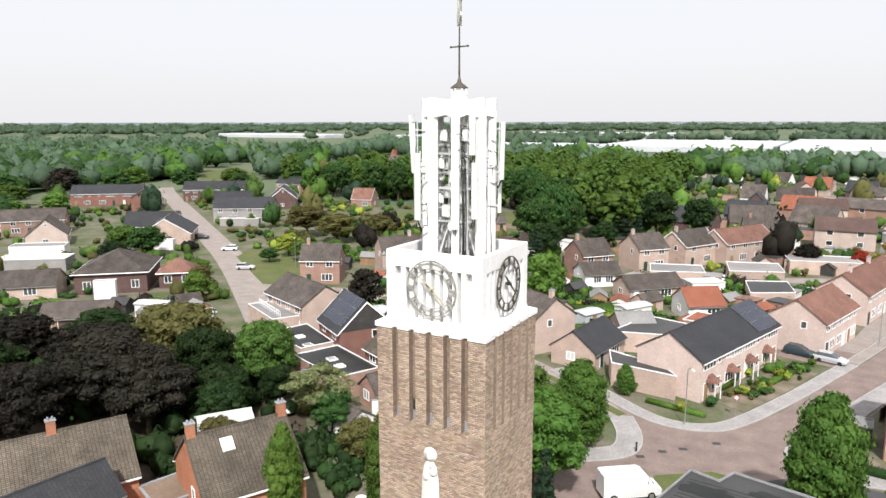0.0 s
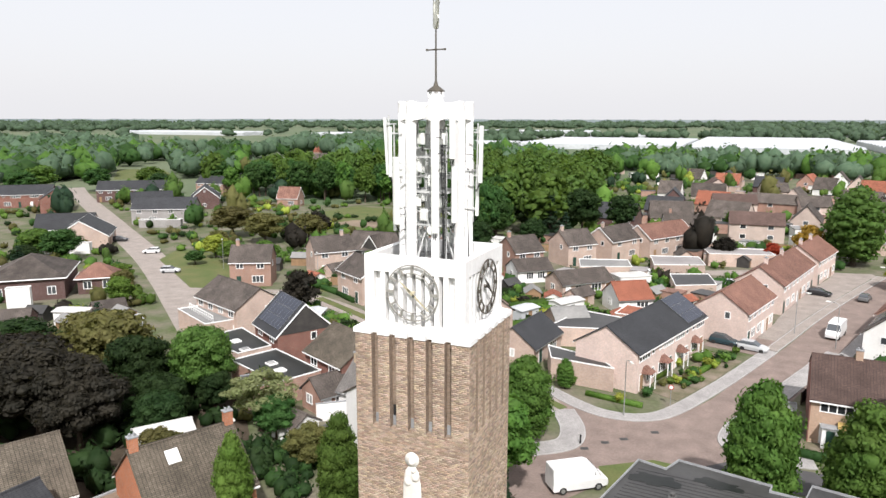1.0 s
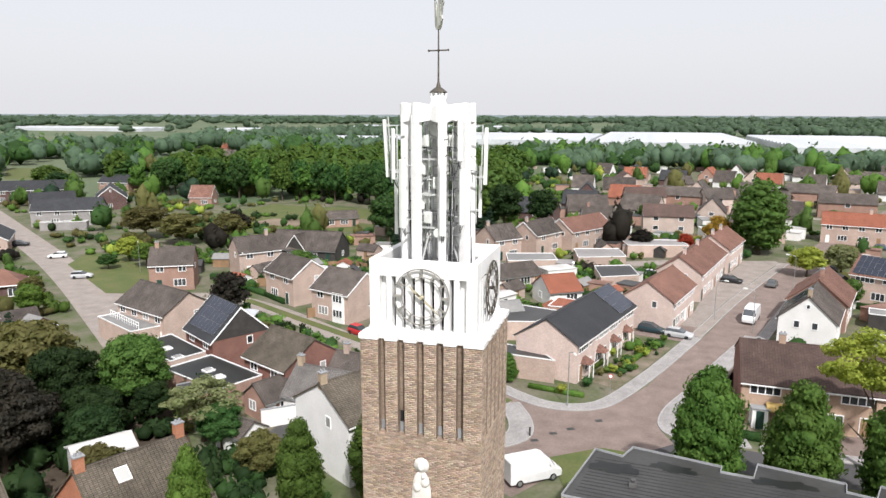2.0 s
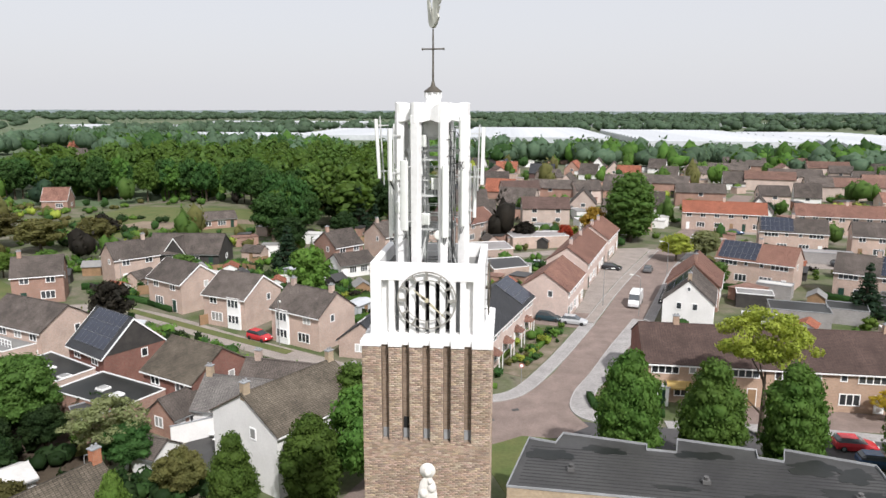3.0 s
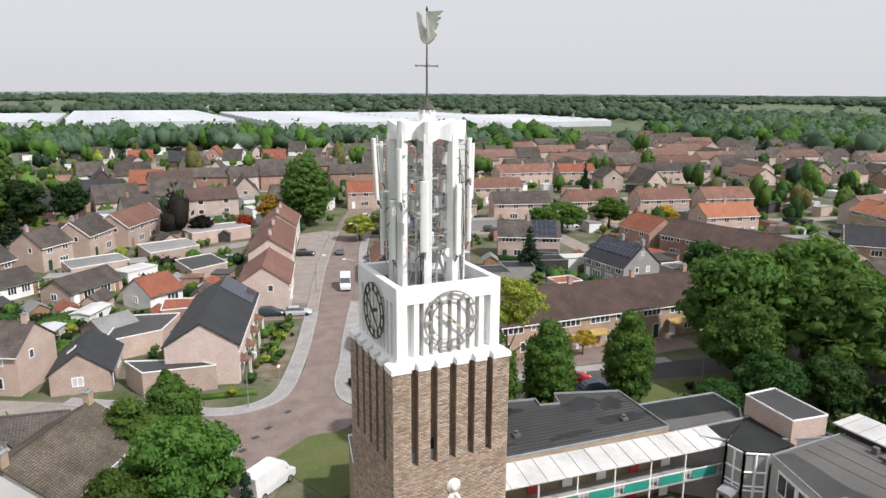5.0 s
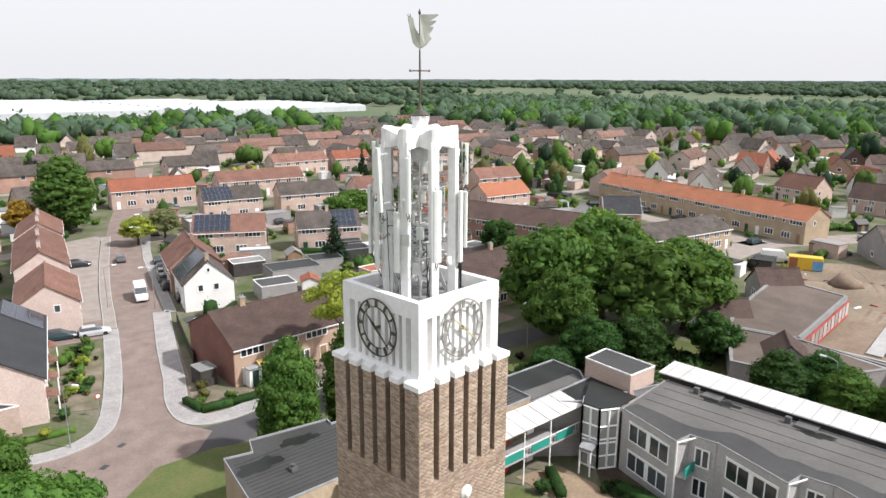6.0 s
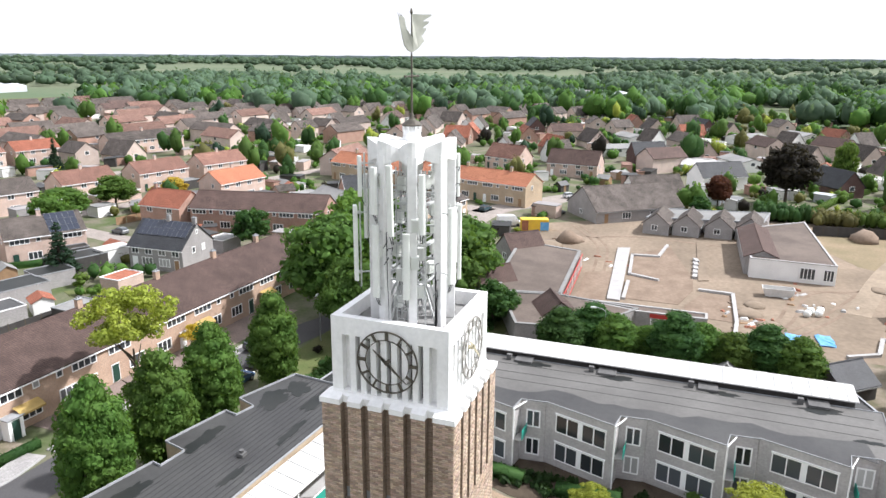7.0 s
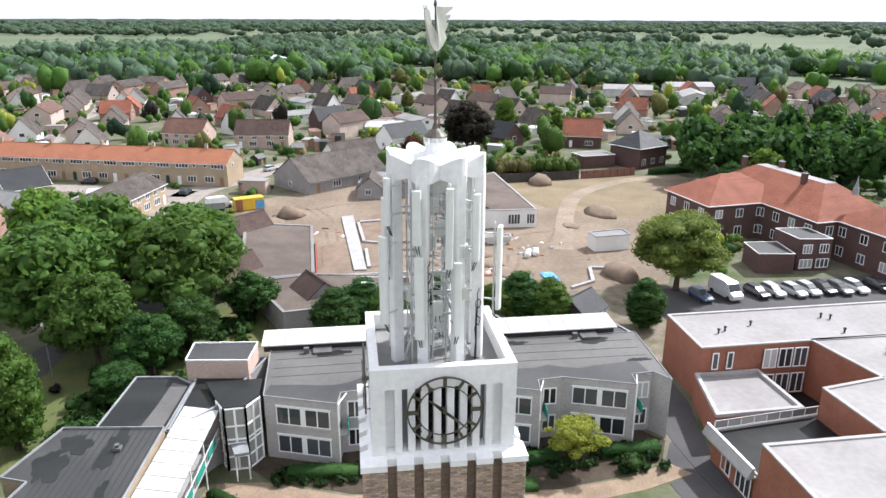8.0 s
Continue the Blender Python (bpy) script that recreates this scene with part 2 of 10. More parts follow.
M_ROOFSLATE = coursed("dark_slate_roof", (0.058, 0.060, 0.064), (0.045, 0.047, 0.052), (0.025, 0.026, 0.03), 0.30, 0.165, 0.015, 0.6, plane="roof", bump=0.6, offset=0.0, stain=0.3, vary=0.1)
M_BITUMEN = surface("bitumen_roofing", (0.056, 0.055, 0.053), (0.036, 0.035, 0.035), 0.5, 0.22, 2.5, 0.6, 0.2, spec=0.5)
M_FELT = surface("dry_mineral_felt", (0.132, 0.127, 0.119), (0.098, 0.094, 0.088), 0.6, 0.2, 3.0, 0.5, 0.2, spec=0.45)
M_EDGE = surface("dark_roof_edging", (0.13, 0.128, 0.125), (0.09, 0.088, 0.086), 0.7, 0.8, 5.0, 0.4, 0.05)
M_SEAM = surface("dark_felt_seam", (0.036, 0.036, 0.037), (0.055, 0.054, 0.052), 0.8, 0.8, 4.0, 0.5, 0.1)
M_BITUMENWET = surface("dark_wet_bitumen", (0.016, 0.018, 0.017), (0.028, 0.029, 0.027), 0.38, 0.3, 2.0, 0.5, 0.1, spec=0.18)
M_BITUMENGREY = surface("light_grey_roofing", (0.27, 0.265, 0.255), (0.20, 0.20, 0.195), 0.85, 0.2, 2.5, 0.5, 0.15)
M_ROOFWHITE = surface("white_roof_membrane", (0.34, 0.32, 0.315), (0.25, 0.235, 0.23), 0.7, 0.12, 1.5, 0.45, 0.1)
M_STEELWHITE = surface("white_corrugated_steel", (0.62, 0.61, 0.59), (0.47, 0.46, 0.44), 0.55, 0.3, 3.0, 0.35, 0.05)
M_ZINC = surface("galvanised_steel", (0.50, 0.51, 0.51), (0.36, 0.37, 0.37), 0.45, 1.0, 9.0, 0.5, 0.1, metal=0.7)
M_MAST = surface("pale_galvanised_mast", (0.62, 0.63, 0.62), (0.48, 0.49, 0.48), 0.5, 1.0, 9.0, 0.4, 0.05, metal=0.1)
M_LEAD = surface("grey_lead_flashing", (0.33, 0.34, 0.35), (0.26, 0.265, 0.27), 0.6, 1.0, 6.0, 0.4, 0.1)
M_BLACK = surface("black_cable_sheath", (0.018, 0.018, 0.02), (0.03, 0.03, 0.03), 0.5, 2.0, 9.0, 0.3, 0.0)
M_BRONZE = surface("dark_bronze", (0.085, 0.075, 0.062), (0.14, 0.125, 0.10), 0.5, 3.0, 12.0, 0.5, 0.05, metal=0.4)
# dial bronze with the sun's reflection put into a lighter base colour
M_DIALPALE = surface("weathered_pale_bronze", (0.46, 0.445, 0.41), (0.26, 0.25, 0.23), 0.5, 3.0, 12.0, 0.5, 0.05, metal=0.4)
M_GILT = surface("tarnished_gilt", (0.60, 0.54, 0.38), (0.44, 0.40, 0.30), 0.5, 3.0, 12.0, 0.4, 0.05, metal=0.2)
M_PANEL = surface("antenna_plastic", (0.80, 0.81, 0.78), (0.72, 0.74, 0.70), 0.45, 0.8, 6.0, 0.15, 0.0)
M_VANE = surface("weathered_pale_metal", (0.60, 0.60, 0.53), (0.45, 0.45, 0.39), 0.5, 2.0, 8.0, 0.4, 0.1, metal=0.2)
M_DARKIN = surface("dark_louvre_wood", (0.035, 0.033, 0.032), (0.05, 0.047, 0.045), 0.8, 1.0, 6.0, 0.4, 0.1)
M_STONE = surface("white_limestone", (0.74, 0.72, 0.68), (0.66, 0.63, 0.58), 0.8, 1.5, 8.0, 0.3, 0.2)
M_WOOD = surface("timber_boards", (0.33, 0.21, 0.12), (0.25, 0.16, 0.09), 0.75, 0.8, 7.0, 0.5, 0.15)
M_DARKWOOD = surface("black_stained_boards", (0.045, 0.042, 0.04), (0.065, 0.06, 0.055), 0.75, 0.8, 7.0, 0.5, 0.15)
M_SOLAR = surface("solar_cell_glass", (0.018, 0.023, 0.038), (0.026, 0.032, 0.05), 0.15, 1.0, 3.0, 0.2, 0.0, spec=0.6)
M_ASPHALT = surface("asphalt", (0.068, 0.066, 0.068), (0.092, 0.088, 0.088), 0.9, 0.15, 5.0, 0.5, 0.15)
M_CLINKER = coursed("red_clinker_paving", (0.300, 0.232, 0.203), (0.255, 0.197, 0.172), (0.23, 0.185, 0.163), 0.21, 0.105, 0.008, plane="xy", bump=0.3, stain=0.3)
M_CLINKERPALE = coursed("pale_clinker_paving", (0.385, 0.338, 0.305), (0.335, 0.293, 0.263), (0.29, 0.255, 0.23), 0.21, 0.105, 0.008, plane="xy", bump=0.3, stain=0.25)
M_SLAB = coursed("concrete_paving_slabs", (0.42, 0.40, 0.39), (0.36, 0.345, 0.335), (0.26, 0.25, 0.24), 0.30, 0.30, 0.008, plane="xy", bump=0.25, stain=0.25)
M_KERB = surface("concrete_kerb", (0.42, 0.41, 0.40), (0.34, 0.33, 0.32), 0.85, 0.5, 5.0, 0.4, 0.1)
M_GRASS = surface("mown_grass", (0.088, 0.118, 0.035), (0.130, 0.135, 0.050), 0.9, 0.25, 3.0, 0.6, 0.4)
M_FIELD = surface("far_fields", (0.092, 0.132, 0.068), (0.142, 0.160, 0.096), 0.95, 0.006, 0.2, 0.6, 0.0)
M_GARDEN = surface("garden_ground", (0.075, 0.105, 0.034), (0.185, 0.165, 0.125), 0.95, 0.17, 2.0, 0.7, 0.3)
M_SAND = surface("building_sand", (0.265, 0.207, 0.152), (0.188, 0.147, 0.107), 0.95, 0.09, 1.2, 0.7, 0.4)
M_SOIL = surface("dark_soil", (0.185, 0.135, 0.098), (0.25, 0.188, 0.14), 0.95, 0.3, 2.0, 0.6, 0.4)
M_GRAVELROOF = surface("brown_gravel_roof", (0.158, 0.126, 0.106), (0.108, 0.086, 0.073), 0.95, 0.2, 3.0, 0.5, 0.3)
M_DRYGRASS = surface("dry_trampled_grass", (0.260, 0.200, 0.128), (0.180, 0.150, 0.086), 0.95, 0.12, 2.0, 0.6, 0.4)
M_BARK = surface("tree_bark", (0.10, 0.078, 0.055), (0.07, 0.055, 0.04), 0.9, 2.0, 9.0, 0.6, 0.4)
M_RUBBER = surface("tyre_rubber", (0.02, 0.02, 0.02), (0.03, 0.03, 0.03), 0.8, 2.0, 9.0, 0.3, 0.0)
M_DARKGREEN = surface("dark_green_paint", (0.02, 0.055, 0.04), (0.025, 0.06, 0.045), 0.5, 1.0, 6.0, 0.2, 0.0)
M_GREENPAINT = surface("sea_green_paint", (0.03, 0.30, 0.23), (0.03, 0.24, 0.19), 0.5, 1.0, 6.0, 0.2, 0.0)
M_REDPAINT = surface("red_paint", (0.48, 0.05, 0.045), (0.40, 0.05, 0.04), 0.4, 1.0, 6.0, 0.2, 0.0)
M_GREENHOUSE = surface("whitewashed_greenhouse_glass", (0.56, 0.58, 0.60), (0.44, 0.46, 0.48), 0.4, 0.02, 0.3, 0.4, 0.0)
L_MID = foliage("green_leaves", (0.066, 0.132, 0.026), (0.104, 0.178, 0.038))
L_LIME = foliage("lime_tree_leaves", (0.062, 0.131, 0.026), (0.101, 0.176, 0.038), 0.12)
L_DEEP = foliage("deep_green_leaves", (0.034, 0.084, 0.024), (0.060, 0.122, 0.034), 0.14)
L_OAK = foliage("oak_leaves", (0.066, 0.132, 0.029), (0.100, 0.172, 0.042), 0.08)
L_BRIGHT = foliage("fresh_green_leaves", (0.09, 0.165, 0.03), (0.13, 0.21, 0.044))
L_YELLOW = foliage("yellow_green_leaves", (0.235, 0.29, 0.048), (0.33, 0.37, 0.07))
L_OLIVE = foliage("olive_brown_leaves", (0.105, 0.108, 0.036), (0.15, 0.14, 0.055))
# for dark trees and shrubs; also carries the deep shade round the beeches
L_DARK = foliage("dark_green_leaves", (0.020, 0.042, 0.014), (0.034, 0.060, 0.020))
L_SPRING = foliage("pale_olive_green_leaves", (0.118, 0.150, 0.036), (0.160, 0.188, 0.052))
L_PURPLE = foliage("dark_purple_leaves", (0.022, 0.021, 0.017), (0.036, 0.031, 0.024))
L_PALE = foliage("pale_blossom_leaves", (0.17, 0.20, 0.085), (0.25, 0.265, 0.14))
L_GOLD = foliage("golden_leaves", (0.34, 0.24, 0.03), (0.42, 0.30, 0.05))
L_CONIFER = foliage("blue_green_needles", (0.020, 0.042, 0.024), (0.032, 0.058, 0.030))
# distance haze is mixed into this paler, bluer leaf colour
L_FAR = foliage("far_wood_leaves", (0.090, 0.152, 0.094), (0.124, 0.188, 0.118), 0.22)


# ---------------- mesh building ----------------
class Shape:
    """Gathers corners and faces of one mesh."""

    def __init__(self):
        self.v, self.f, self.m = [], [], []

    def add(self, vs, fs, mi=0):
        o = len(self.v)
        self.v += [tuple(p) for p in vs]
        self.f += [tuple(i + o for i in q) for q in fs]
        self.m += [mi] * len(fs)
        return self

    def box(self, x0, x1, y0, y1, z0, z1, mi=0):
        vs = [(x, y, z) for z in (z0, z1) for x, y in ((x0, y0), (x1, y0), (x1, y1), (x0, y1))]
        return self.add(vs, [(3, 2, 1, 0), (4, 5, 6, 7), (0, 1, 5, 4), (1, 2, 6, 5), (2, 3, 7, 6), (3, 0, 4, 7)], mi)

    def prism(self, poly, z0, z1, mi=0):
        """An upright prism over a plan polygon."""
        a = sum(poly[i][0] * poly[(i + 1) % len(poly)][1] - poly[(i + 1) % len(poly)][0] * poly[i][1] for i in range(len(poly)))
        if a < 0:
            poly = poly[::-1]
        n = len(poly)
        vs = [(x, y, z0) for x, y in poly] + [(x, y, z1) for x, y in poly]
        return self.add(vs, [tuple(range(n - 1, -1, -1)), tuple(range(n, 2 * n))] + [(i, (i + 1) % n, n + (i + 1) % n, n + i) for i in range(n)], mi)

    def extrude_x(self, prof, x0, x1, mi=0):
        """A profile in y, z drawn along x."""
        n = len(prof)
        vs = [(x0, y, z) for y, z in prof] + [(x1, y, z) for y, z in prof]
        return self.add(vs, [tuple(range(n - 1, -1, -1)), tuple(range(n, 2 * n))] + [(i, (i + 1) % n, n + (i + 1) % n, n + i) for i in range(n)], mi)

    def tube(self, a, b, r0, r1=None, n=8, mi=0):
        r1 = r0 if r1 is None else r1
        a, b = Vector(a), Vector(b)
        q = (b - a).to_track_quat("Z", "Y").to_matrix()
        vs = []
        for c, r in ((a, r0), (b, r1)):
            vs += [c + q @ Vector((r * math.cos(2 * math.pi * i / n), r * math.sin(2 * math.pi * i / n), 0)) for i in range(n)]
        return self.add(vs, [tuple(range(n - 1, -1, -1)), tuple(range(n, 2 * n))] + [(i, (i + 1) % n, n + (i + 1) % n, n + i) for i in range(n)], mi)

    def lathe(self, prof, n=12, centre=(0, 0), mi=0):
        vs, fs = [], []
        for r, z in prof:
            vs += [(centre[0] + r * math.cos(2 * math.pi * i / n), centre[1] + r * math.sin(2 * math.pi * i / n), z) for i in range(n)]
        for k in range(len(prof) - 1):
            fs += [(k * n + i, k * n + (i + 1) % n, (k + 1) * n + (i + 1) % n, (k + 1) * n + i) for i in range(n)]
        fs += [tuple(range(n - 1, -1, -1)), tuple(range((len(prof) - 1) * n, len(prof) * n))]
        return self.add(vs, fs, mi)

    def ring(self, centre, ax, ay, az, r_in, r_out, thick, n=48, mi=0):
        """A flat ring whose plane is spanned by ax and ay."""
        c, ax, ay, az = Vector(centre), Vector(ax), Vector(ay), Vector(az)
        vs, fs = [], []
        for i in range(n):
            d = ax * math.cos(2 * math.pi * i / n) + ay * math.sin(2 * math.pi * i / n)
            vs += [c + d * r_in, c + d * r_out, c + d * r_out + az * thick, c + d * r_in + az * thick]
        for i in range(n):
            a, b = 4 * i, 4 * ((i + 1) % n)
            fs += [(a + k, b + k, b + (k + 1) % 4, a + (k + 1) % 4) for k in range(4)]
        return self.add(vs, fs, mi)

    def turn(self, m):
        self.v = [tuple(m @ Vector(p)) for p in self.v]
        return self

    def mesh(self, name, mats, smooth=False):
        me = bpy.data.meshes.new(name)
        me.from_pydata(self.v, [], self.f)
        for mt in (mats if isinstance(mats, (list, tuple)) else [mats]):
            me.materials.append(mt)
        if max(self.m, default=0):
            me.polygons.foreach_set("material_index", self.m)
        if smooth:
            me.polygons.foreach_set("use_smooth", [True] * len(me.polygons))
        me.update()
        return me


def part(name, shape, mats, parent=None, label="", at=None, smooth=False):
    data = shape.mesh(name, mats, smooth) if isinstance(shape, Shape) else shape
    ob = new(name, data)
    if parent is not None:
        ob.parent = parent
    if at is not None:
        ob.matrix_basis = at
    if label:
        tagged(ob, label)
    return ob


def thing(name, at, label, category, group="", kind=""):
    ob = new(name)
    ob.empty_display_size = 0.2
    ob.matrix_basis = at
    return tagged(ob, label, category, group, kind)


def bevel(ob, width=0.02, segments=2):
    md = ob.modifiers.new("bevel", "BEVEL")
    md.width, md.segments, md.limit_method = width, segments, "ANGLE"
    return ob


# ---------------- ground, roads ----------------
def sheet(name, polys, z0, z1, mat, label, category="ground", kind="structure"):
    s = Shape()
    for poly in polys:
        s.prism(poly, z0, z1)
    return tagged(part(name, s, mat), label, category, "", kind)


def band(line, width, taper=None):
    """The plan polygon of a strip along a polyline."""
    lft, rgt = [], []
    for i, (x, y) in enumerate(line):
        a, b = line[max(0, i - 1)], line[min(len(line) - 1, i + 1)]
        d = Vector((b[0] - a[0], b[1] - a[1])).normalized()
        w = width / 2 if taper is None else taper[i] / 2
        lft.append((x - d.y * w, y + d.x * w))
        rgt.append((x + d.y * w, y - d.x * w))
    return lft + rgt[::-1]


def smooth_line(line, n=6):
    out = []
    for i in range(len(line) - 1):
        p = [Vector(line[max(0, min(len(line) - 1, i + k))]) for k in (-1, 0, 1, 2)]
        for j in range(n):
            t = j / n
            out.append(tuple(0.5 * ((2 * p[1]) + (p[2] - p[0]) * t + (2 * p[0] - 5 * p[1] + 4 * p[2] - p[3]) * t * t + (3 * p[1] - p[0] - 3 * p[2] + p[3]) * t ** 3)))
    return out + [line[-1]]


def strips(line, width):
    """Quads of a strip, one between each two points of the line."""
    b = band(line, width)
    n = len(line)
    return [[b[i], b[i + 1], b[2 * n - 2 - i], b[2 * n - 1 - i]] for i in range(n - 1)]


def road_mesh(name, lines, z, mat, label, category="road"):
    s = Shape()
    for line, w in lines:
        line = smooth_line(line)
        b = band(line, w)
        n = len(line)
        vs = [(x, y, z) for x, y in b]
        s.add(vs, [(i, 2 * n - 1 - i, 2 * n - 2 - i, i + 1) for i in range(n - 1)])
    return tagged(part(name, s, mat), label, category, "", "structure")


gs = Shape()
gs.add([(-6000, -6000, 0), (6000, -6000, 0), (6000, 6000, 0), (-6000, 6000, 0)], [(0, 1, 2, 3)])
tagged(part("ground", gs, M_FIELD), "flat green fields and meadows reaching the horizon", "ground", "", "structure")
sheet("garden_ground", [[(-300, 60), (-150, -60), (180, -60), (180, -230), (330, -230), (440, 60), (440, 330), (330, 430), (-40, 430), (-150, 230), (-300, 230)]], -0.05, 0.012, M_GARDEN, "patchy garden soil and lawn between the houses", "ground")

MAIN = [(-16, 62), (-9, 71), (-3.5, 80), (1.5, 93), (7, 108), (13.5, 128), (21, 150), (31, 176), (45, 207), (64, 245), (84, 290)]
WEST = [(-11, 69), (-24, 77.5), (-38, 86), (-52, 93.5), (-70, 104), (-84, 108), (-98, 103), (-108, 103)]
LEFT = [(-76, 78), (-96.8, 94.6), (-112.2, 106.8), (-134.2, 123.4), (-162.6, 143.2), (-208, 174.6), (-268, 216), (-300, 240)]
SOUTH = [(-16, 66), (-20, 58), (-24, 46), (-26, 30), (-27, 0)]
EAST = [(-8, 68.5), (0, 67.2), (12, 66.8), (28, 66), (46, 62), (62, 52), (76, 44)]
MAIN[0:2] = [(-20, 56), (-13, 67)]
road_mesh("road", [(MAIN, 7.4)], 0.030, M_CLINKER, "reddish brick-paved village street")
road_mesh("road", [(SOUTH, 7.0)], 0.036, M_CLINKER, "reddish brick-paved street beside the tower")
sheet("road_junction", [[(-24.5, 80.5), (-20.5, 74.5), (-18.5, 71), (-19, 64), (-15, 60), (-10.5, 64.5), (-5.5, 66.2), (-2.5, 69.0), (-3.8, 72.0), (-3.6, 78.0), (-2, 84), (-8, 80), (-11, 77.2), (-15.5, 76.2), (-19.5, 77.8)]], -0.02, 0.042, M_CLINKER, "brick-paved street junction", "road")
road_mesh("road", [(WEST, 4.2)], 0.026, M_CLINKERPALE, "pale brick-paved residential street")
road_mesh("road", [(LEFT, 7.4)], 0.030, M_CLINKERPALE, "wide brick-paved residential street")
road_mesh("road", [(EAST, 5.2)], 0.034, M_ASPHALT, "dark asphalt side street and parking lane")
EASTST = [(80, 62), (103, 63.5), (125, 62), (138, 54), (152, 45), (168, 30), (182, 5)]
road_mesh("road", [(EASTST, 8.0), ([(125, 62), (132, 85), (140, 110)], 6.0)], 0.026, M_CLINKERPALE, "pale paved street beside the orange-roofed terrace")
BACK = [(25, 163), (50, 157), (90, 150), (140, 138), (190, 125)]
road_mesh("road", [(BACK, 5.5), ([(40, 200), (90, 195), (150, 185)], 5.5), ([(76, 152), (70, 120), (66, 92)], 5.0)], 0.024, M_CLINKERPALE, "brick-paved street between rows of houses")
road_mesh("road", [([(-60, 142), (-30, 150), (0, 165), (24, 171)], 5.0)], 0.022, M_CLINKERPALE, "narrow paved lane")

# pavements with a real kerb step
def pavement(name, line, width, label, mat=M_SLAB):
    s, k = Shape(), Shape()
    line = smooth_line(line)
    for q in strips(line, width):
        s.prism(q, -0.02, 0.12)
    ob = tagged(part("pavement", s, mat), label, "pavement", "", "structure")
    for side in (1, -1):
        b = band(line, width)
        n = len(line)
        edge = b[:n] if side == 1 else b[n:][::-1]
        for q in strips(edge, 0.14):
            k.prism(q, -0.02, 0.135)
    part("kerb", k, M_KERB, ob)
    return ob


pavement("pavement", [(-33, 85.8), (-26, 81.3), (-20, 77.0), (-16, 75.3), (-12, 76.0), (-9, 79.5), (-4.5, 90), (-0.5, 101), (1.8, 107.5)], 1.9, "grey slab pavement curving round the street corner")
pavement("pavement", [(1.9, 107.8), (4, 114), (9, 129), (16, 148), (25, 171)], 1.7, "brick-paved pavement along the pink terraces", M_CLINKERPALE)
pavement("pavement", [(5, 71.5), (0.5, 71.0), (-2.6, 72.6), (-2.2, 77.5), (0.8, 85), (4.5, 95), (10.5, 110)], 2.4, "grey slab pavement round the terrace corner")
pavement("pavement", [(-21, 74.5), (-18.8, 70), (-18.6, 66), (-22, 63)], 2.6, "grey slab pavement beside the trees")
pavement("pavement", [(6, 70.2), (20, 70), (40, 67)], 1.6, "grey slab pavement beside the parking lane")
pavement("pavement", [(11.5, 109), (17.5, 127), (24.5, 148), (33, 168)], 1.6, "grey slab pavement along the street")
sheet("lawn", [band(smooth_line([(-34, 83.2), (-27, 79), (-21, 75)]), 1.2), band(smooth_line([(-76, 107.5), (-58, 97.5), (-42, 89)]), 1.6)], -0.02, 0.06, M_GRASS, "mown grass verge along the street")
sheet("lawn", [[(-14.5, 62.5), (-9.8, 66.0), (-4, 65.5), (-1, 64.0), (-7, 54.8), (-11, 53)]], -0.02, 0.07, M_GRASS, "mown grass strip beside the flat-roofed building")
sheet("lawn", [[(-131, 123), (-137, 136), (-124, 134), (-102, 117), (-96, 112), (-98, 106), (-104, 104)]], -0.02, 0.05, M_GRASS, "rough grass field beside the road")
sheet("lawn", [[(-150, 180), (-110, 172), (-72, 190), (-78, 228), (-140, 232)]], -0.02, 0.03, M_GRASS, "sports lawn in front of the wood")
sheet("sand_patch", [[(-125, 190), (-108, 186), (-104, 198), (-122, 200)], [(-98, 200), (-86, 198), (-86, 206), (-97, 207)]], -0.02, 0.06, M_SAND, "sandy play area on the lawn")
sheet("front_garden", [[(-12.6, 84.5), (-9.0, 82.6), (-5.4, 91), (-2.0, 101), (-6.0, 103.5), (-9.6, 93)]], -0.02, 0.06, M_GARDENBED, "planted rockery garden with gravel and soil")
sheet("patio", [[(-44.5, 58.0), (-38.6, 55.8), (-36.2, 59.5), (-36.8, 62.8), (-44.0, 63.8)]], -0.02, 0.05, M_BITUMEN, "dark paved patio beside the white house", "patio")
# mulch brown laid here to darken the ground as tree shade would
sheet("shade_ground", [[(-105, 32), (-62, 30), (-52, 40), (-46, 50), (-58, 63), (-100, 70)]], -0.02, 0.03, M_MULCH, "ground coloured dark for the deep shade under the beeches")
# paving and beds round the care home
sheet("planting_bed", [[(20, 37), (17.4, 34.6), (14.7, 27.5), (13.8, 17.5), (13.1, 10), (14.3, 3.4), (16, -0.3), (18.8, -1.8), (21, 0), (21, 37)]], -0.02, 0.045, M_MULCH, "dark planting bed in front of the grey wing", "bed")
sheet("lawn", [[(27.4, 43.5), (45, 38), (57, 38), (57, 68), (46, 60.5), (28, 62), (18, 56), (18, 51), (27.4, 48)]], -0.02, 0.035, M_GRASS, "shady grass under the large trees")
sheet("paved_path", [[(13, 41), (17.5, 39.5), (17.2, 35), (14.5, 28), (13.6, 18), (12.9, 10), (14, 3), (15.5, -0.5), (13.6, -2), (12, 3), (10.9, 10), (11.3, 20), (12.3, 30)]], -0.02, 0.05, M_TANPATH, "sandy brick path in front of the grey building", "path")
sheet("lawn", [[(-9, 43), (12, 40), (11, 20), (10.5, -4), (-9, -3)]], -0.02, 0.04, M_GRASS, "lawn in front of the building")
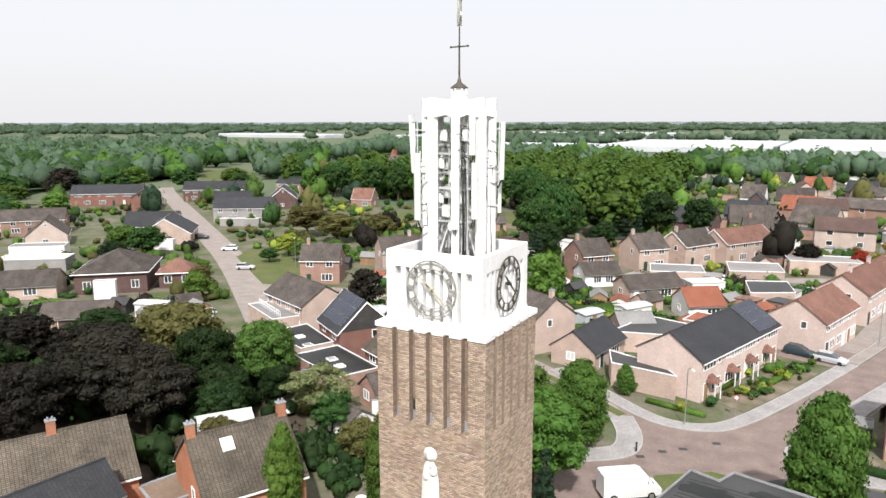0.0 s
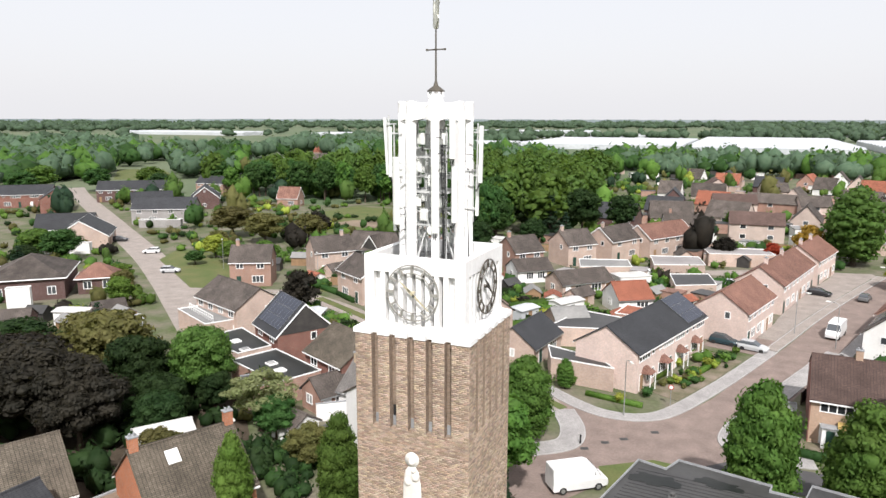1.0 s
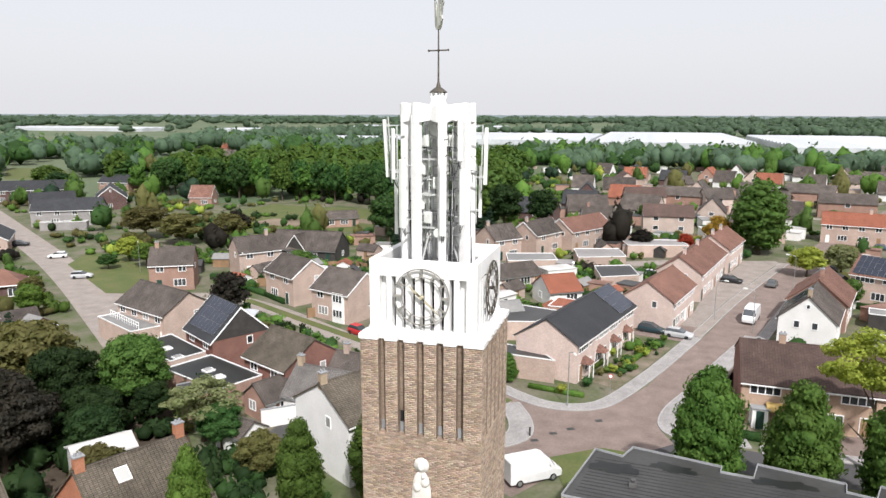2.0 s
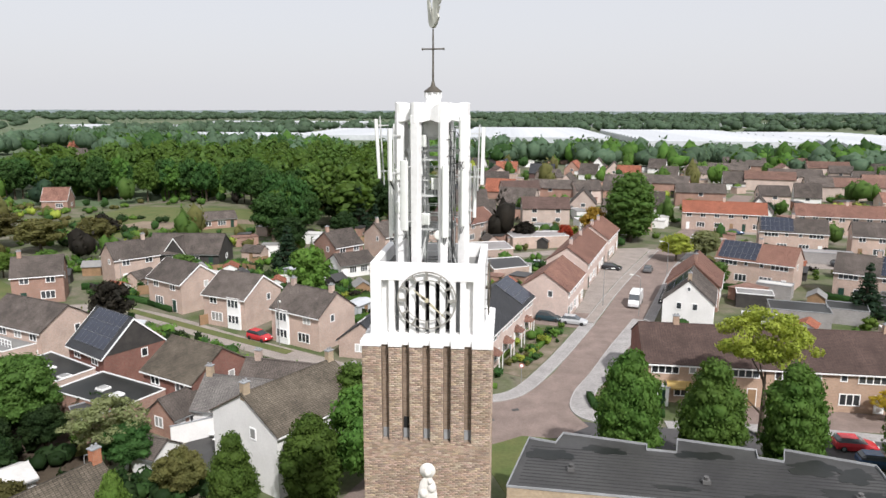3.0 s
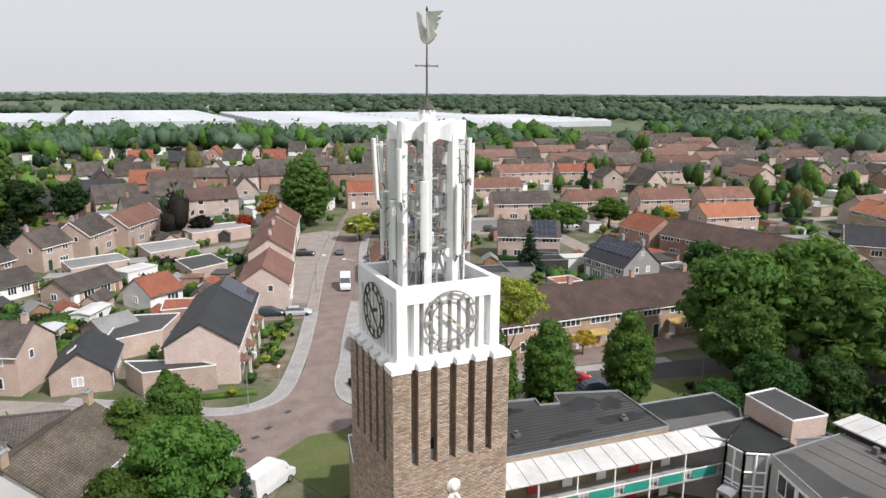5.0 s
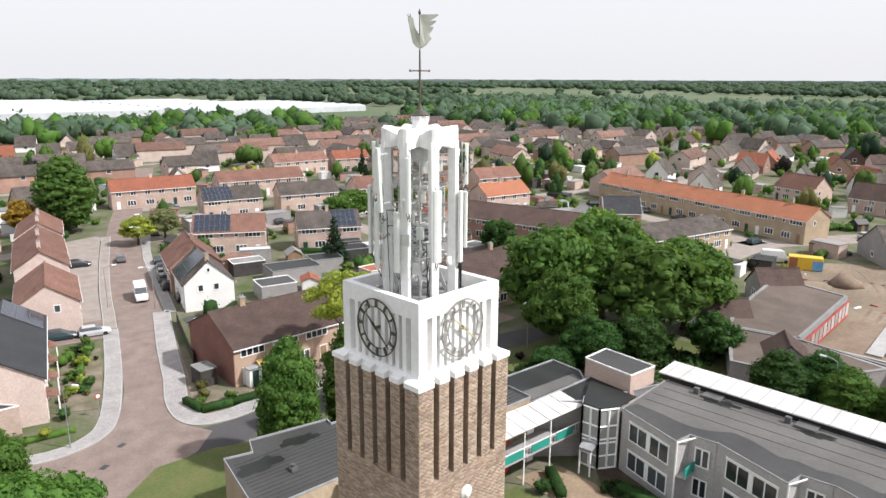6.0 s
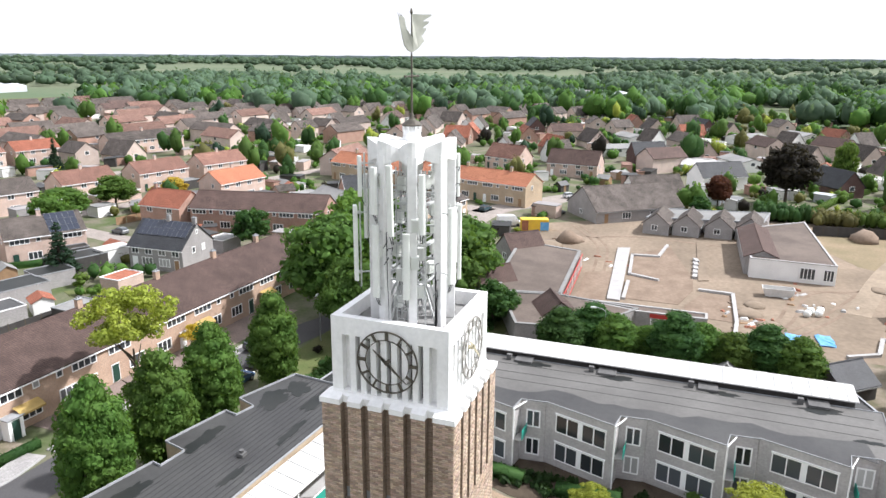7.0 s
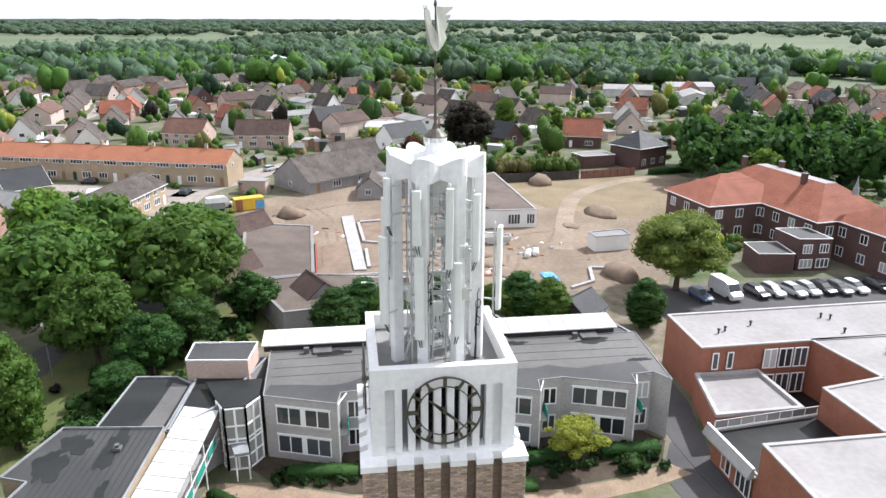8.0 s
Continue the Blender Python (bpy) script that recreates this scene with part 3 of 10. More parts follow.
sheet("yard_ground", [[(33.6, 37), (45, 37.8), (57, 37.8), (56, 8), (57.6, -13.8), (41.8, -13.8), (41.8, -44), (34.6, -44), (34.2, -3)]], -0.02, 0.028, M_GARDENBED, "bare earth and gravel behind the grey wing", "ground")
sheet("paving", [[(8.8, 0.2), (12.6, 0.6), (13.4, -1.8), (15.6, -0.4), (18.4, -2.1), (18.5, -2.36), (13.4, -2.56), (8.5, -3.1)]], -0.02, 0.047, M_ASPHALT, "dark paved corner beside the path", "paving")
sheet("parking", [[(42, -14), (56, -14), (58, -60), (42, -60)]], -0.02, 0.03, M_ASPHALT, "grey asphalt car park", "car park")
sheet("sand_ground", [[(58, 36), (92, 52), (118, 46), (128, 30), (140, -10), (128, -58), (96, -46), (72, -28), (58, -20), (56, 8)]], -0.02, 0.04, M_SAND, "bare trampled sand of the building site", "ground")
sheet("dry_grass", [[(104, -14), (118, -8), (139, -12), (129, -57), (97, -45.5), (92, -30)]], -0.02, 0.052, M_DRYGRASS, "dry trampled grass at the edge of the sand", "ground")
sheet("sand_track", [band(smooth_line([(75.8, -9.2), (98.4, -16.6), (113, -23.5), (123.5, -34.8), (128.5, -46), (129.5, -56)]), 3.4)], -0.02, 0.06, surface("pale_dry_sand", (0.315, 0.252, 0.186), (0.235, 0.187, 0.137), 0.95, 0.15, 1.5, 0.6, 0.3), "pale driven track across the sand field", "track")
sheet("bare_soil", [[(123.2, -44.6), (126.5, -55.4), (114.1, -51.0), (115.9, -42.9), (119, -41.8)]], -0.02, 0.056, M_SOIL, "dark bare soil at the edge of the sand field", "ground")
sheet("front_garden", [[(-2.0, 73.5), (1.0, 82), (3.0, 77), (6, 76), (6, 72.4)]], -0.02, 0.10, M_GARDENBED, "hedged front garden of gravel and low plants")
sheet("driveway", [[(-8.2, 106.5), (0.5, 104.5), (3.4, 112.8), (-2.5, 113.8)]], -0.02, 0.07, M_CLINKER, "brick-paved driveway between the terraces")
sheet("driveway", [[(-1.6, 108.2), (2.4, 121.9), (3.9, 129.4), (10.3, 152.7), (16.0, 170), (22.5, 168), (14.8, 148), (7.8, 129), (2.9, 114), (1, 108)]], -0.02, 0.065, M_CLINKERPALE, "pale brick-paved forecourts of the pink terraces")
sheet("parking", [[(6.6, 86.5), (11.5, 86.0), (15.0, 97), (14.2, 105), (11.6, 105)]], -0.02, 0.055, M_ASPHALT, "dark paved yard beside the street", "yard")
sheet("driveway", [[(9, 71.6), (48, 69), (48, 74.5), (9, 76.4)]], -0.02, 0.045, M_CLINKER, "brick-paved forecourts of the terrace")


# ---------------- the tower ----------------
TX, TY = -14.955, 24.25
HB, HC, HW = 2.50, 2.56, 2.19         # half widths: brick shaft, cornice, white belfry
ZC = 24.98                            # top of the brick
NICHES = [(k * 0.806, 0.145) for k in (-2, -1, 0, 1, 2)]
tower = thing("church_tower", pose(TX, TY, 0), "square brown brick church tower with a white belfry and open crown", "tower")

FACES = [(0, "south"), (90, "east"), (180, "north"), (270, "west")]     # turn of the south face about z


def facing(deg):
    return Matrix.Rotation(radians(deg), 4, "Z")


# brick shaft: solid core set back by the niche depth, with the piers between the niches standing proud
shaft = Shape()
ND = 0.30
shaft.box(-HB, HB, -HB, HB, 0, 21.05)
core = HB - ND
shaft.box(-core, core, -core, core, 21.05, ZC)
for deg, _ in FACES:
    sub = Shape()
    xs = [-HB] + [v for c, w in NICHES for v in (c - w, c + w)] + [HB]
    for a, b in zip(xs[0::2], xs[1::2]):
        sub.box(max(a, -core) if a == -HB else a, min(b, core) if b == HB else b, -HB, -core, 21.05, ZC)
    for c, w in NICHES:      # sloping brick sill at the foot of each niche
        sub.add([(c - w, -HB, 21.05), (c + w, -HB, 21.05), (c + w, -core, 21.09), (c - w, -core, 21.09), (c - w, -core, 21.05), (c + w, -core, 21.05)],
                [(0, 1, 2, 3), (0, 3, 4), (1, 5, 2)])
    sub.turn(facing(deg))
    shaft.add(sub.v, sub.f)
for sx in (-1, 1):
    for sy in (-1, 1):
        shaft.box(min(sx * core, sx * HB), max(sx * core, sx * HB), min(sy * core, sy * HB), max(sy * core, sy * HB), 21.05, ZC)
part("brick_shaft", shaft, M_BRICKTOWER, tower)

# grey-shuttered slots at the niche feet; a black plate paints one slot's open darkness
for deg, nm in FACES:
    for i, (c, w) in enumerate(NICHES):
        s = Shape()
        s.box(c - w + 0.01, c + w - 0.01, -core - 0.03, -core + 0.01, 21.10, 21.50)
        part("shutter", s.turn(facing(deg)), M_LEAD, tower)
        if (nm == "south" and i == 1) or (nm == "east" and i == 3):
            s = Shape()
            s.box(c - w + 0.02, c + w - 0.02, -core - 0.02, -core + 0.01, 21.51, 21.98)
            part("slot", s.turn(facing(deg)), M_BLACK, tower)

# white cornice: sloping slab with a notch over each niche
for deg, nm in FACES:
    xs = [-HC] + [v for c, w in NICHES for v in (c - w, c + w)] + [HC]
    for a, b in zip(xs[0::2], xs[1::2]):
        prof = [(-HC, ZC), (-HC, ZC + 0.20), (-HW - 0.02, ZC + 0.34), (-HW - 0.02, ZC)]
        sub = Shape().extrude_x(prof, a, b)
        if a == -HC or b == HC:      # mitre the ends at the corners
            sub.v = [(max(-abs(y), min(abs(y), x)), y, z) for x, y, z in sub.v]
        part("cornice_block", sub.turn(facing(deg)), M_CONC, tower)
    for c, w in NICHES:
        s = Shape().extrude_x([(-HC + 0.26, ZC), (-HC + 0.26, ZC + 0.26), (-HW - 0.02, ZC + 0.335), (-HW - 0.02, ZC)], c - w, c + w)
        part("cornice_notch", s.turn(facing(deg)), M_CONC, tower)
s = Shape()
s.box(-HW - 0.02, HW + 0.02, -HW - 0.02, HW + 0.02, ZC, ZC + 0.42)
part("belfry_base", s, M_CONC, tower)

# belfry: top beam, corner posts, fins
Z0, Z1, ZT = ZC + 0.42, 27.52, 28.18
OPEN = 1.77
for deg, nm in FACES:
    s = Shape()
    e = HW - 0.0005
    s.box(-HW, HW - 0.28, -HW, -HW + 0.28, Z1, ZT)
    part("parapet_beam", s.turn(facing(deg)), M_CONC, tower)
    s = Shape()          # one square post at each corner
    s.box(-HW, -OPEN, -HW, -OPEN, Z0, Z1)
    part("corner_post", s.turn(facing(deg)), M_CONC, tower)
    for k in range(8):
        c = -OPEN + (k + 1) * (2 * OPEN / 9)
        s = Shape()
        s.box(c - 0.108, c + 0.108, -HW + 0.02, -HW + 0.36, Z0, Z1)
        part("fin", s.turn(facing(deg)), M_CONC, tower)
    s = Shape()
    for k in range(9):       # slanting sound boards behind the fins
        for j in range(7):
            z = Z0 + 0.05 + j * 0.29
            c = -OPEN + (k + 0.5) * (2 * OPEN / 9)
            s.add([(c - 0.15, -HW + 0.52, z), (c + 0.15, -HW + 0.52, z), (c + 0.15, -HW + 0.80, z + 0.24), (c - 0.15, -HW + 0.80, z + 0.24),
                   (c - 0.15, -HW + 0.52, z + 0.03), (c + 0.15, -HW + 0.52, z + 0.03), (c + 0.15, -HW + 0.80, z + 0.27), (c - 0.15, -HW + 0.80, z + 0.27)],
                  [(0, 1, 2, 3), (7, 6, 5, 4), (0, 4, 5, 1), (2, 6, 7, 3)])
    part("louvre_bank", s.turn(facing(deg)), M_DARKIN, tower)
    for sgn in (-1, 1):     # pale blank panels behind the outer openings
        for k, back in ((4, 0.30), (3, 0.44)):
            c = sgn * k * (2 * OPEN / 9)
            p = Shape().box(c - 0.20, c + 0.20, -HW + back, -HW + back + 0.05, Z0, Z1)
            part("blank_panel", p.turn(facing(deg)), M_CONC if k == 4 else M_LEAD, tower)
# solid box coloured dark for the unlit space behind the louvres
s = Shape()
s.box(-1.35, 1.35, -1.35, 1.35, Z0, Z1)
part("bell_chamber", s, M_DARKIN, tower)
s = Shape()
s.box(-HW + 0.28, HW - 0.28, -HW + 0.28, HW - 0.28, Z1 - 0.02, Z1 + 0.12)
part("roof_deck", s, M_BITUMENGREY, tower, "grey roofing felt deck behind the parapet")

# clocks on four sides: two rings, hour bars, hands
for deg, nm in FACES:
    yf, zc = -HW - 0.10, 26.78
    # only the south dial gets the metal lightened for sun glare
    dark = M_DIALPALE if nm == "south" else M_BRONZE
    s = Shape()
    s.ring((0, yf, zc), (1, 0, 0), (0, 0, 1), (0, -1, 0), 1.095, 1.14, 0.05)
    s.ring((0, yf, zc), (1, 0, 0), (0, 0, 1), (0, -1, 0), 0.80, 0.82, 0.05)
    dial = part("clock_dial", s.turn(facing(deg)), dark, tower, "open metal clock dial")
    for h in range(12):
        s = Shape()
        a = radians(30 * h)
        b = Shape().box(-0.04 if h % 3 else -0.055, 0.04 if h % 3 else 0.055, yf - 0.055, yf + 0.005, 0.80, 1.11)
        b.turn(Matrix.Translation((0, 0, zc)) @ Matrix.Rotation(a, 4, "Y"))
        s.add(b.v, b.f)
        part("hour_bar", s.turn(facing(deg)), dark, dial)
    for ang, r0, r1, w, nm2 in ((132, -0.25, 0.98, 0.045, "minute_hand"), (-49, -0.18, 0.66, 0.06, "hour_hand")):
        b = Shape()
        b.add([(-w * 0.6, yf - 0.10, r0), (w * 0.6, yf - 0.10, r0), (w, yf - 0.10, r0 + 0.4 * (r1 - r0)), (0.012, yf - 0.10, r1), (-0.012, yf - 0.10, r1), (-w, yf - 0.10, r0 + 0.4 * (r1 - r0)),
               (-w * 0.6, yf - 0.07, r0), (w * 0.6, yf - 0.07, r0), (w, yf - 0.07, r0 + 0.4 * (r1 - r0)), (0.012, yf - 0.07, r1), (-0.012, yf - 0.07, r1), (-w, yf - 0.07, r0 + 0.4 * (r1 - r0))],
              [(0, 1, 2, 3, 4, 5), (11, 10, 9, 8, 7, 6)] + [(i, 6 + i, 6 + (i + 1) % 6, (i + 1) % 6) for i in range(6)])
        b.turn(Matrix.Translation((0, 0, zc)) @ Matrix.Rotation(radians(ang), 4, "Y"))
        part(nm2, b.turn(facing(deg)), M_GILT if nm == "south" else dark, dial)
    s = Shape()
    s.tube((0, yf + 0.12, zc), (0, yf - 0.12, zc), 0.07, n=12)
    part("hub", s.turn(facing(deg)), M_GILT if nm == "south" else dark, dial)
    for k in range(4):
        a = radians(45 + 90 * k)
        s = Shape()
        s.tube((1.0 * math.cos(a), yf + 0.02, zc + 1.0 * math.sin(a)), (1.0 * math.cos(a), -HW + 0.03, zc + 1.0 * math.sin(a)), 0.02, n=6)
        part("bracket", s.turn(facing(deg)), dark, dial)

# crown: eight tapering posts on an octagon under a folded star-shaped ring
CR, ZB, ZK, ZP = 1.36, Z1 + 0.12, 33.42, 34.20
for k in range(8):
    a = radians(22.5 + 45 * k)
    s = Shape()
    w0, w1, d0, d1 = 0.145, 0.17, 0.17, 0.15
    s.add([(CR - d0, -w0, ZB), (CR + d0, -w0, ZB), (CR + d0, w0, ZB), (CR - d0, w0, ZB), (CR - d1, -w1, ZK + 0.3), (CR + d1, -w1, ZK + 0.3), (CR + d1, w1, ZK + 0.3), (CR - d1, w1, ZK + 0.3)],
          [(3, 2, 1, 0), (4, 5, 6, 7), (0, 1, 5, 4), (1, 2, 6, 5), (2, 3, 7, 6), (3, 0, 4, 7)])
    bevel(part("crown_post", s.turn(Matrix.Rotation(a, 4, "Z")), M_CONC, tower), 0.02, 1)
s = Shape()
vs, fs, NC = [], [], 80
for k in range(NC):
    a = radians(22.5) + 2 * math.pi * k / NC
    g = abs(math.cos(4 * 2 * math.pi * k / NC)) ** 1.4        # one over a post, nothing between two posts
    r = (CR - 0.12) * math.cos(radians(22.5)) + g * (CR + 0.17 - (CR - 0.12) * math.cos(radians(22.5)))
    zt, zb = ZP - 0.25 * (1 - g), ZK + 0.12 * (1 - g)
    ri = r - 0.26
    vs += [(r * math.cos(a), r * math.sin(a), zb), (r * math.cos(a), r * math.sin(a), zt), (ri * math.cos(a), ri * math.sin(a), zt), (ri * math.cos(a), ri * math.sin(a), zb)]
for k in range(NC):
    a, b = 4 * k, 4 * ((k + 1) % NC)
    fs += [(a + j, a + (j + 1) % 4, b + (j + 1) % 4, b + j) for j in range(4)]
s.add(vs, fs)
vs = [(0, 0, ZP - 0.10)]
for k in range(NC):
    a = radians(22.5) + 2 * math.pi * k / NC
    g = abs(math.cos(4 * 2 * math.pi * k / NC)) ** 1.4
    r = (CR - 0.3) * math.cos(radians(22.5)) + g * (CR + 0.02 - (CR - 0.3) * math.cos(radians(22.5)))
    vs.append((r * math.cos(a), r * math.sin(a), ZP - 0.02 - 0.27 * (1 - g)))
s.add(vs, [(0, 1 + k, 1 + (k + 1) % NC) for k in range(NC)])
part("crown_ring", s, M_CONC, tower, "folded white concrete crown")
s = Shape()
s.lathe([(0.10, 32.75), (0.34, 32.95), (0.38, 33.15), (0.38, 34.05), (0.30, 34.25), (0.30, 34.45)], 16)
part("crown_hub", s, M_CONC, tower)
s = Shape()
s.lathe([(0.26, 34.40), (0.26, 34.58)], 12)
lantern = part("lantern", s, M_CONC, tower)
for k in range(8):
    a = radians(45 * k)
    part("lantern_post", Shape().tube((0.31 * math.cos(a), 0.31 * math.sin(a), 34.38), (0.31 * math.cos(a), 0.31 * math.sin(a), 34.60), 0.035, n=6), M_CONC, lantern)
s = Shape()
s.lathe([(0.34, 34.58), (0.36, 34.62), (0.24, 34.72), (0.10, 34.82), (0.05, 35.0)], 16)
part("lantern_cap", s, M_BRONZE, tower, "dark metal cap")
s = Shape()
s.tube((0, 0, 34.9), (0, 0, 36.95), 0.042, 0.03, 8)
s.tube((-0.42, 0, 36.22), (0.42, 0, 36.22), 0.028, n=8)
s.lathe([(0.028, 36.28), (0.06, 36.19), (0.06, 36.25), (0.028, 36.28)], 8)
for e in (-0.42, 0.42):
    s.tube((e - 0.03, 0, 36.22), (e + 0.03, 0, 36.22), 0.045, n=8)
s.turn(Matrix.Rotation(radians(-8), 4, "Z"))
part("cross_rod", s, M_BRONZE, tower, "dark iron rod with a cross bar")
s = Shape()
s.tube((0, 0, 36.8), (0, 0, 38.23), 0.02, n=6)
s.lathe([(0.02, 38.18), (0.055, 38.26), (0.03, 38.34), (0.005, 38.40)], 8)
rod = part("vane_rod", s, M_BRONZE, tower)

# weather vane: a folded sheet-metal bird with a tall curved neck and a fanned wing
def plate(prof, fold):
    """A thin folded plate over a profile in x, z."""
    n = len(prof)
    sh = Shape()
    off = [0.014 + fold * max(0.0, 1 - abs(x) / 0.5) * max(0.0, 1 - abs(z - 37.25) / 0.9) for x, z in prof]
    vs = [(x, -o, z) for (x, z), o in zip(prof, off)] + [(x, o, z) for (x, z), o in zip(prof, off)]
    return sh.add(vs, [tuple(range(n)), tuple(range(2 * n - 1, n - 1, -1))] + [((i + 1) % n, i, n + i, n + (i + 1) % n) for i in range(n)])


neck = [(-0.02, 37.000), (0.05, 37.017), (0.03, 37.435), (-0.17, 37.731), (-0.24, 38.096), (-0.34, 38.140), (-0.42, 38.131), (-0.43, 38.027), (-0.37, 37.731), (-0.25, 37.209), (-0.12, 37.052)]
vane = part("weather_vane", plate(neck, 0.10), M_VANE, tower, "pale sheet metal bird-shaped weather vane")
wing = [(0.05, 37.017), (0.22, 37.122), (0.44, 37.365), (0.33, 37.522), (0.20, 38.201), (0.01, 38.201), (0.032, 37.435)]
part("wing", plate(wing, 0.10), M_VANE, vane)
for z0, z1, x0, x1 in ((37.974, 38.201, 0.22, 0.68), (37.757, 37.983, 0.24, 0.59), (37.557, 37.766, 0.27, 0.50)):
    part("feather", plate([(x0 - 0.03, z0), (x0 + 0.10, z0 - 0.03), (x1, z1 - 0.05), (x1 + 0.01, z1), (x0 - 0.05, z1 - 0.01)], 0.04), M_VANE, vane)
for k in range(3):
    part("crest_spike", Shape().tube((-0.42 + 0.05 * k, 0, 38.122), (-0.47 + 0.06 * k, 0, 38.235), 0.014, 0.004, 5), M_BRONZE, vane)
for o in (vane, rod):
    o.matrix_basis = Matrix.Rotation(radians(-52.5), 4, "Z")

# the mast's steelwork inside the crown
s = Shape()
for sx in (-1, 1):
    for sy in (-1, 1):
        s.tube((sx * 0.30, sy * 0.30, ZB), (sx * 0.30, sy * 0.30, 33.0), 0.035, n=6)
for j in range(14):
    z = ZB + 0.25 + 0.38 * j
    if z < 33:
        s.tube((-0.30, -0.30, z), (0.30, -0.30, z), 0.018, n=5)
        s.tube((-0.30, 0.30, z), (0.30, 0.30, z), 0.018, n=5)
        s.tube((-0.30, -0.30, z), (-0.30, 0.30, z + 0.3), 0.014, n=5)
        s.tube((0.30, -0.30, z), (0.30, 0.30, z + 0.3), 0.014, n=5)
mast = thing("antenna_mast", pose(TX, TY, 0), "galvanised lattice mast with cross arms inside the tower crown", "mast")
part("lattice", s, M_MAST, mast)
for z in (29.75, 31.15, 32.30):
    s = Shape()
    for e in (-0.38, 0.38):
        s.box(-1.25, 1.25, e - 0.03, e + 0.03, z, z + 0.06)
        s.box(e - 0.03, e + 0.03, -1.25, 1.25, z + 0.062, z + 0.12)
    part("cross_arm", s, M_MAST, mast)
for k in range(8):
    a = radians(45 * k + 22.5)
    s = Shape()
    s.tube((0.42 * math.cos(a), 0.42 * math.sin(a), 29.4), (1.15 * math.cos(a), 1.15 * math.sin(a), ZB), 0.04, n=6)
    part("brace", s, M_MAST, mast)
for z in (29.25, 30.58, 31.98):             # working platforms of open grating
    s = Shape()
    for e in (-0.82, 0.82):
        s.box(-0.86, 0.86, e - 0.04, e + 0.04, z, z + 0.07)
        s.box(e - 0.04, e + 0.04, -0.78, 0.78, z + 0.001, z + 0.069)
    for i in range(-3, 4):
        s.box(-0.78, 0.78, 0.23 * i - 0.012, 0.23 * i + 0.012, z + 0.02, z + 0.05)
    part("platform", s, M_MAST, mast, "pale grating platform")
for k in range(4):
    a = radians(90 * k + 45)
    part("upright", Shape().tube((1.16 * math.cos(a), 1.16 * math.sin(a), ZB), (1.16 * math.cos(a), 1.16 * math.sin(a), 33.2), 0.03, n=6), M_MAST, mast)
s = Shape()                                 # ladder on the side towards the street
for e in (-0.2, 0.2):
    s.tube((-0.95, e, ZB), (-0.95, e, 33.3), 0.022, n=6)
part("ladder_rail", s, M_MAST, mast)
for j in range(18):
    part("rung", Shape().tube((-0.95, -0.2, ZB + 0.25 + 0.3 * j), (-0.95, 0.2, ZB + 0.25 + 0.3 * j), 0.014, n=5), M_MAST, mast)
RRU = [(-0.55, -0.55, 30.0), (0.45, -0.6, 30.0), (-0.5, -0.6, 31.4), (0.5, -0.55, 31.4), (0.55, -0.5, 32.5), (-0.35, -0.65, 32.5), (-0.7, 0.3, 30.1), (0.7, 0.35, 30.1), (-0.65, 0.2, 31.3), (0.6, 0.5, 31.5), (-0.6, -0.1, 28.6), (0.5, 0.1, 28.4), (-0.95, 0.05, 29.3), (-0.85, -0.35, 30.7), (-0.9, 0.5, 31.9), (-0.8, -0.6, 28.7), (-0.4, 0.9, 29.6), (-0.62, 0.12, 32.45), (-0.62, -0.25, 30.9), (-0.64, 0.28, 28.2), (-0.66, -0.05, 31.75), (0.15, -0.72, 30.85), (-0.2, -0.74, 29.45), (0.55, 0.7, 28.3), (-1.32, -0.62, 29.9), (-1.34, 0.68, 30.2), (-1.3, 0.62, 32.6), (-1.3, -0.64, 31.2)]
for x, y, z in RRU:
    t = thing("radio_unit", pose(TX + x, TY + y, z, 0, 0, math.degrees(math.atan2(y, x)) + 90), "white box-shaped radio unit with cooling ribs on the mast", "radio unit", "radio units on the mast")
    bevel(part("housing", Shape().box(-0.15, 0.15, -0.08, 0.08, 0, 0.46), M_PANEL, t), 0.015, 1)
    s = Shape()
    for i in range(6):
        s.box(-0.13 + i * 0.05, -0.115 + i * 0.05, -0.11, -0.078, 0.04, 0.42)
    part("cooling_ribs", s, M_PANEL, t)
    s = Shape()
    s.tube((-0.05, 0, 0), (-0.05, 0.03, -0.25), 0.014, n=5)
    s.tube((0.05, 0, 0), (0.09, 0.02, -0.28), 0.014, n=5)
    part("cable_tail", s, M_BLACK, t)

# panel antennas: plan place, foot, length, width, lean
PANELS = [(-2.10, -0.12, 31.2, 2.35, 0.20, 3), (1.93, -0.05, 31.0, 2.25, 0.20, 1), (1.22, -1.22, 32.0, 1.55, 0.24, 0), (-1.10, 1.65, 29.2, 2.7, 0.34, 0),
          (-0.90, -1.80, 29.4, 2.65, 0.32, 0), (0.62, -1.52, 29.1, 2.75, 0.26, 0), (1.62, 0.42, 29.6, 2.1, 0.20, 0), (1.28, -1.15, 29.5, 2.2, 0.22, 0),
          (-1.62, 0.66, 28.85, 2.55, 0.28, 0), (-1.58, 0.72, 31.75, 1.6, 0.26, 0), (-1.55, -0.98, 31.2, 2.0, 0.22, 0), (-1.62, -0.45, 28.9, 2.3, 0.24, 0), (-0.45, 1.55, 30.6, 2.3, 0.28, 0), (0.6, 1.5, 30.2, 2.3, 0.28, 0), (-0.98, 1.50, 32.2, 1.4, 0.20, 0)]
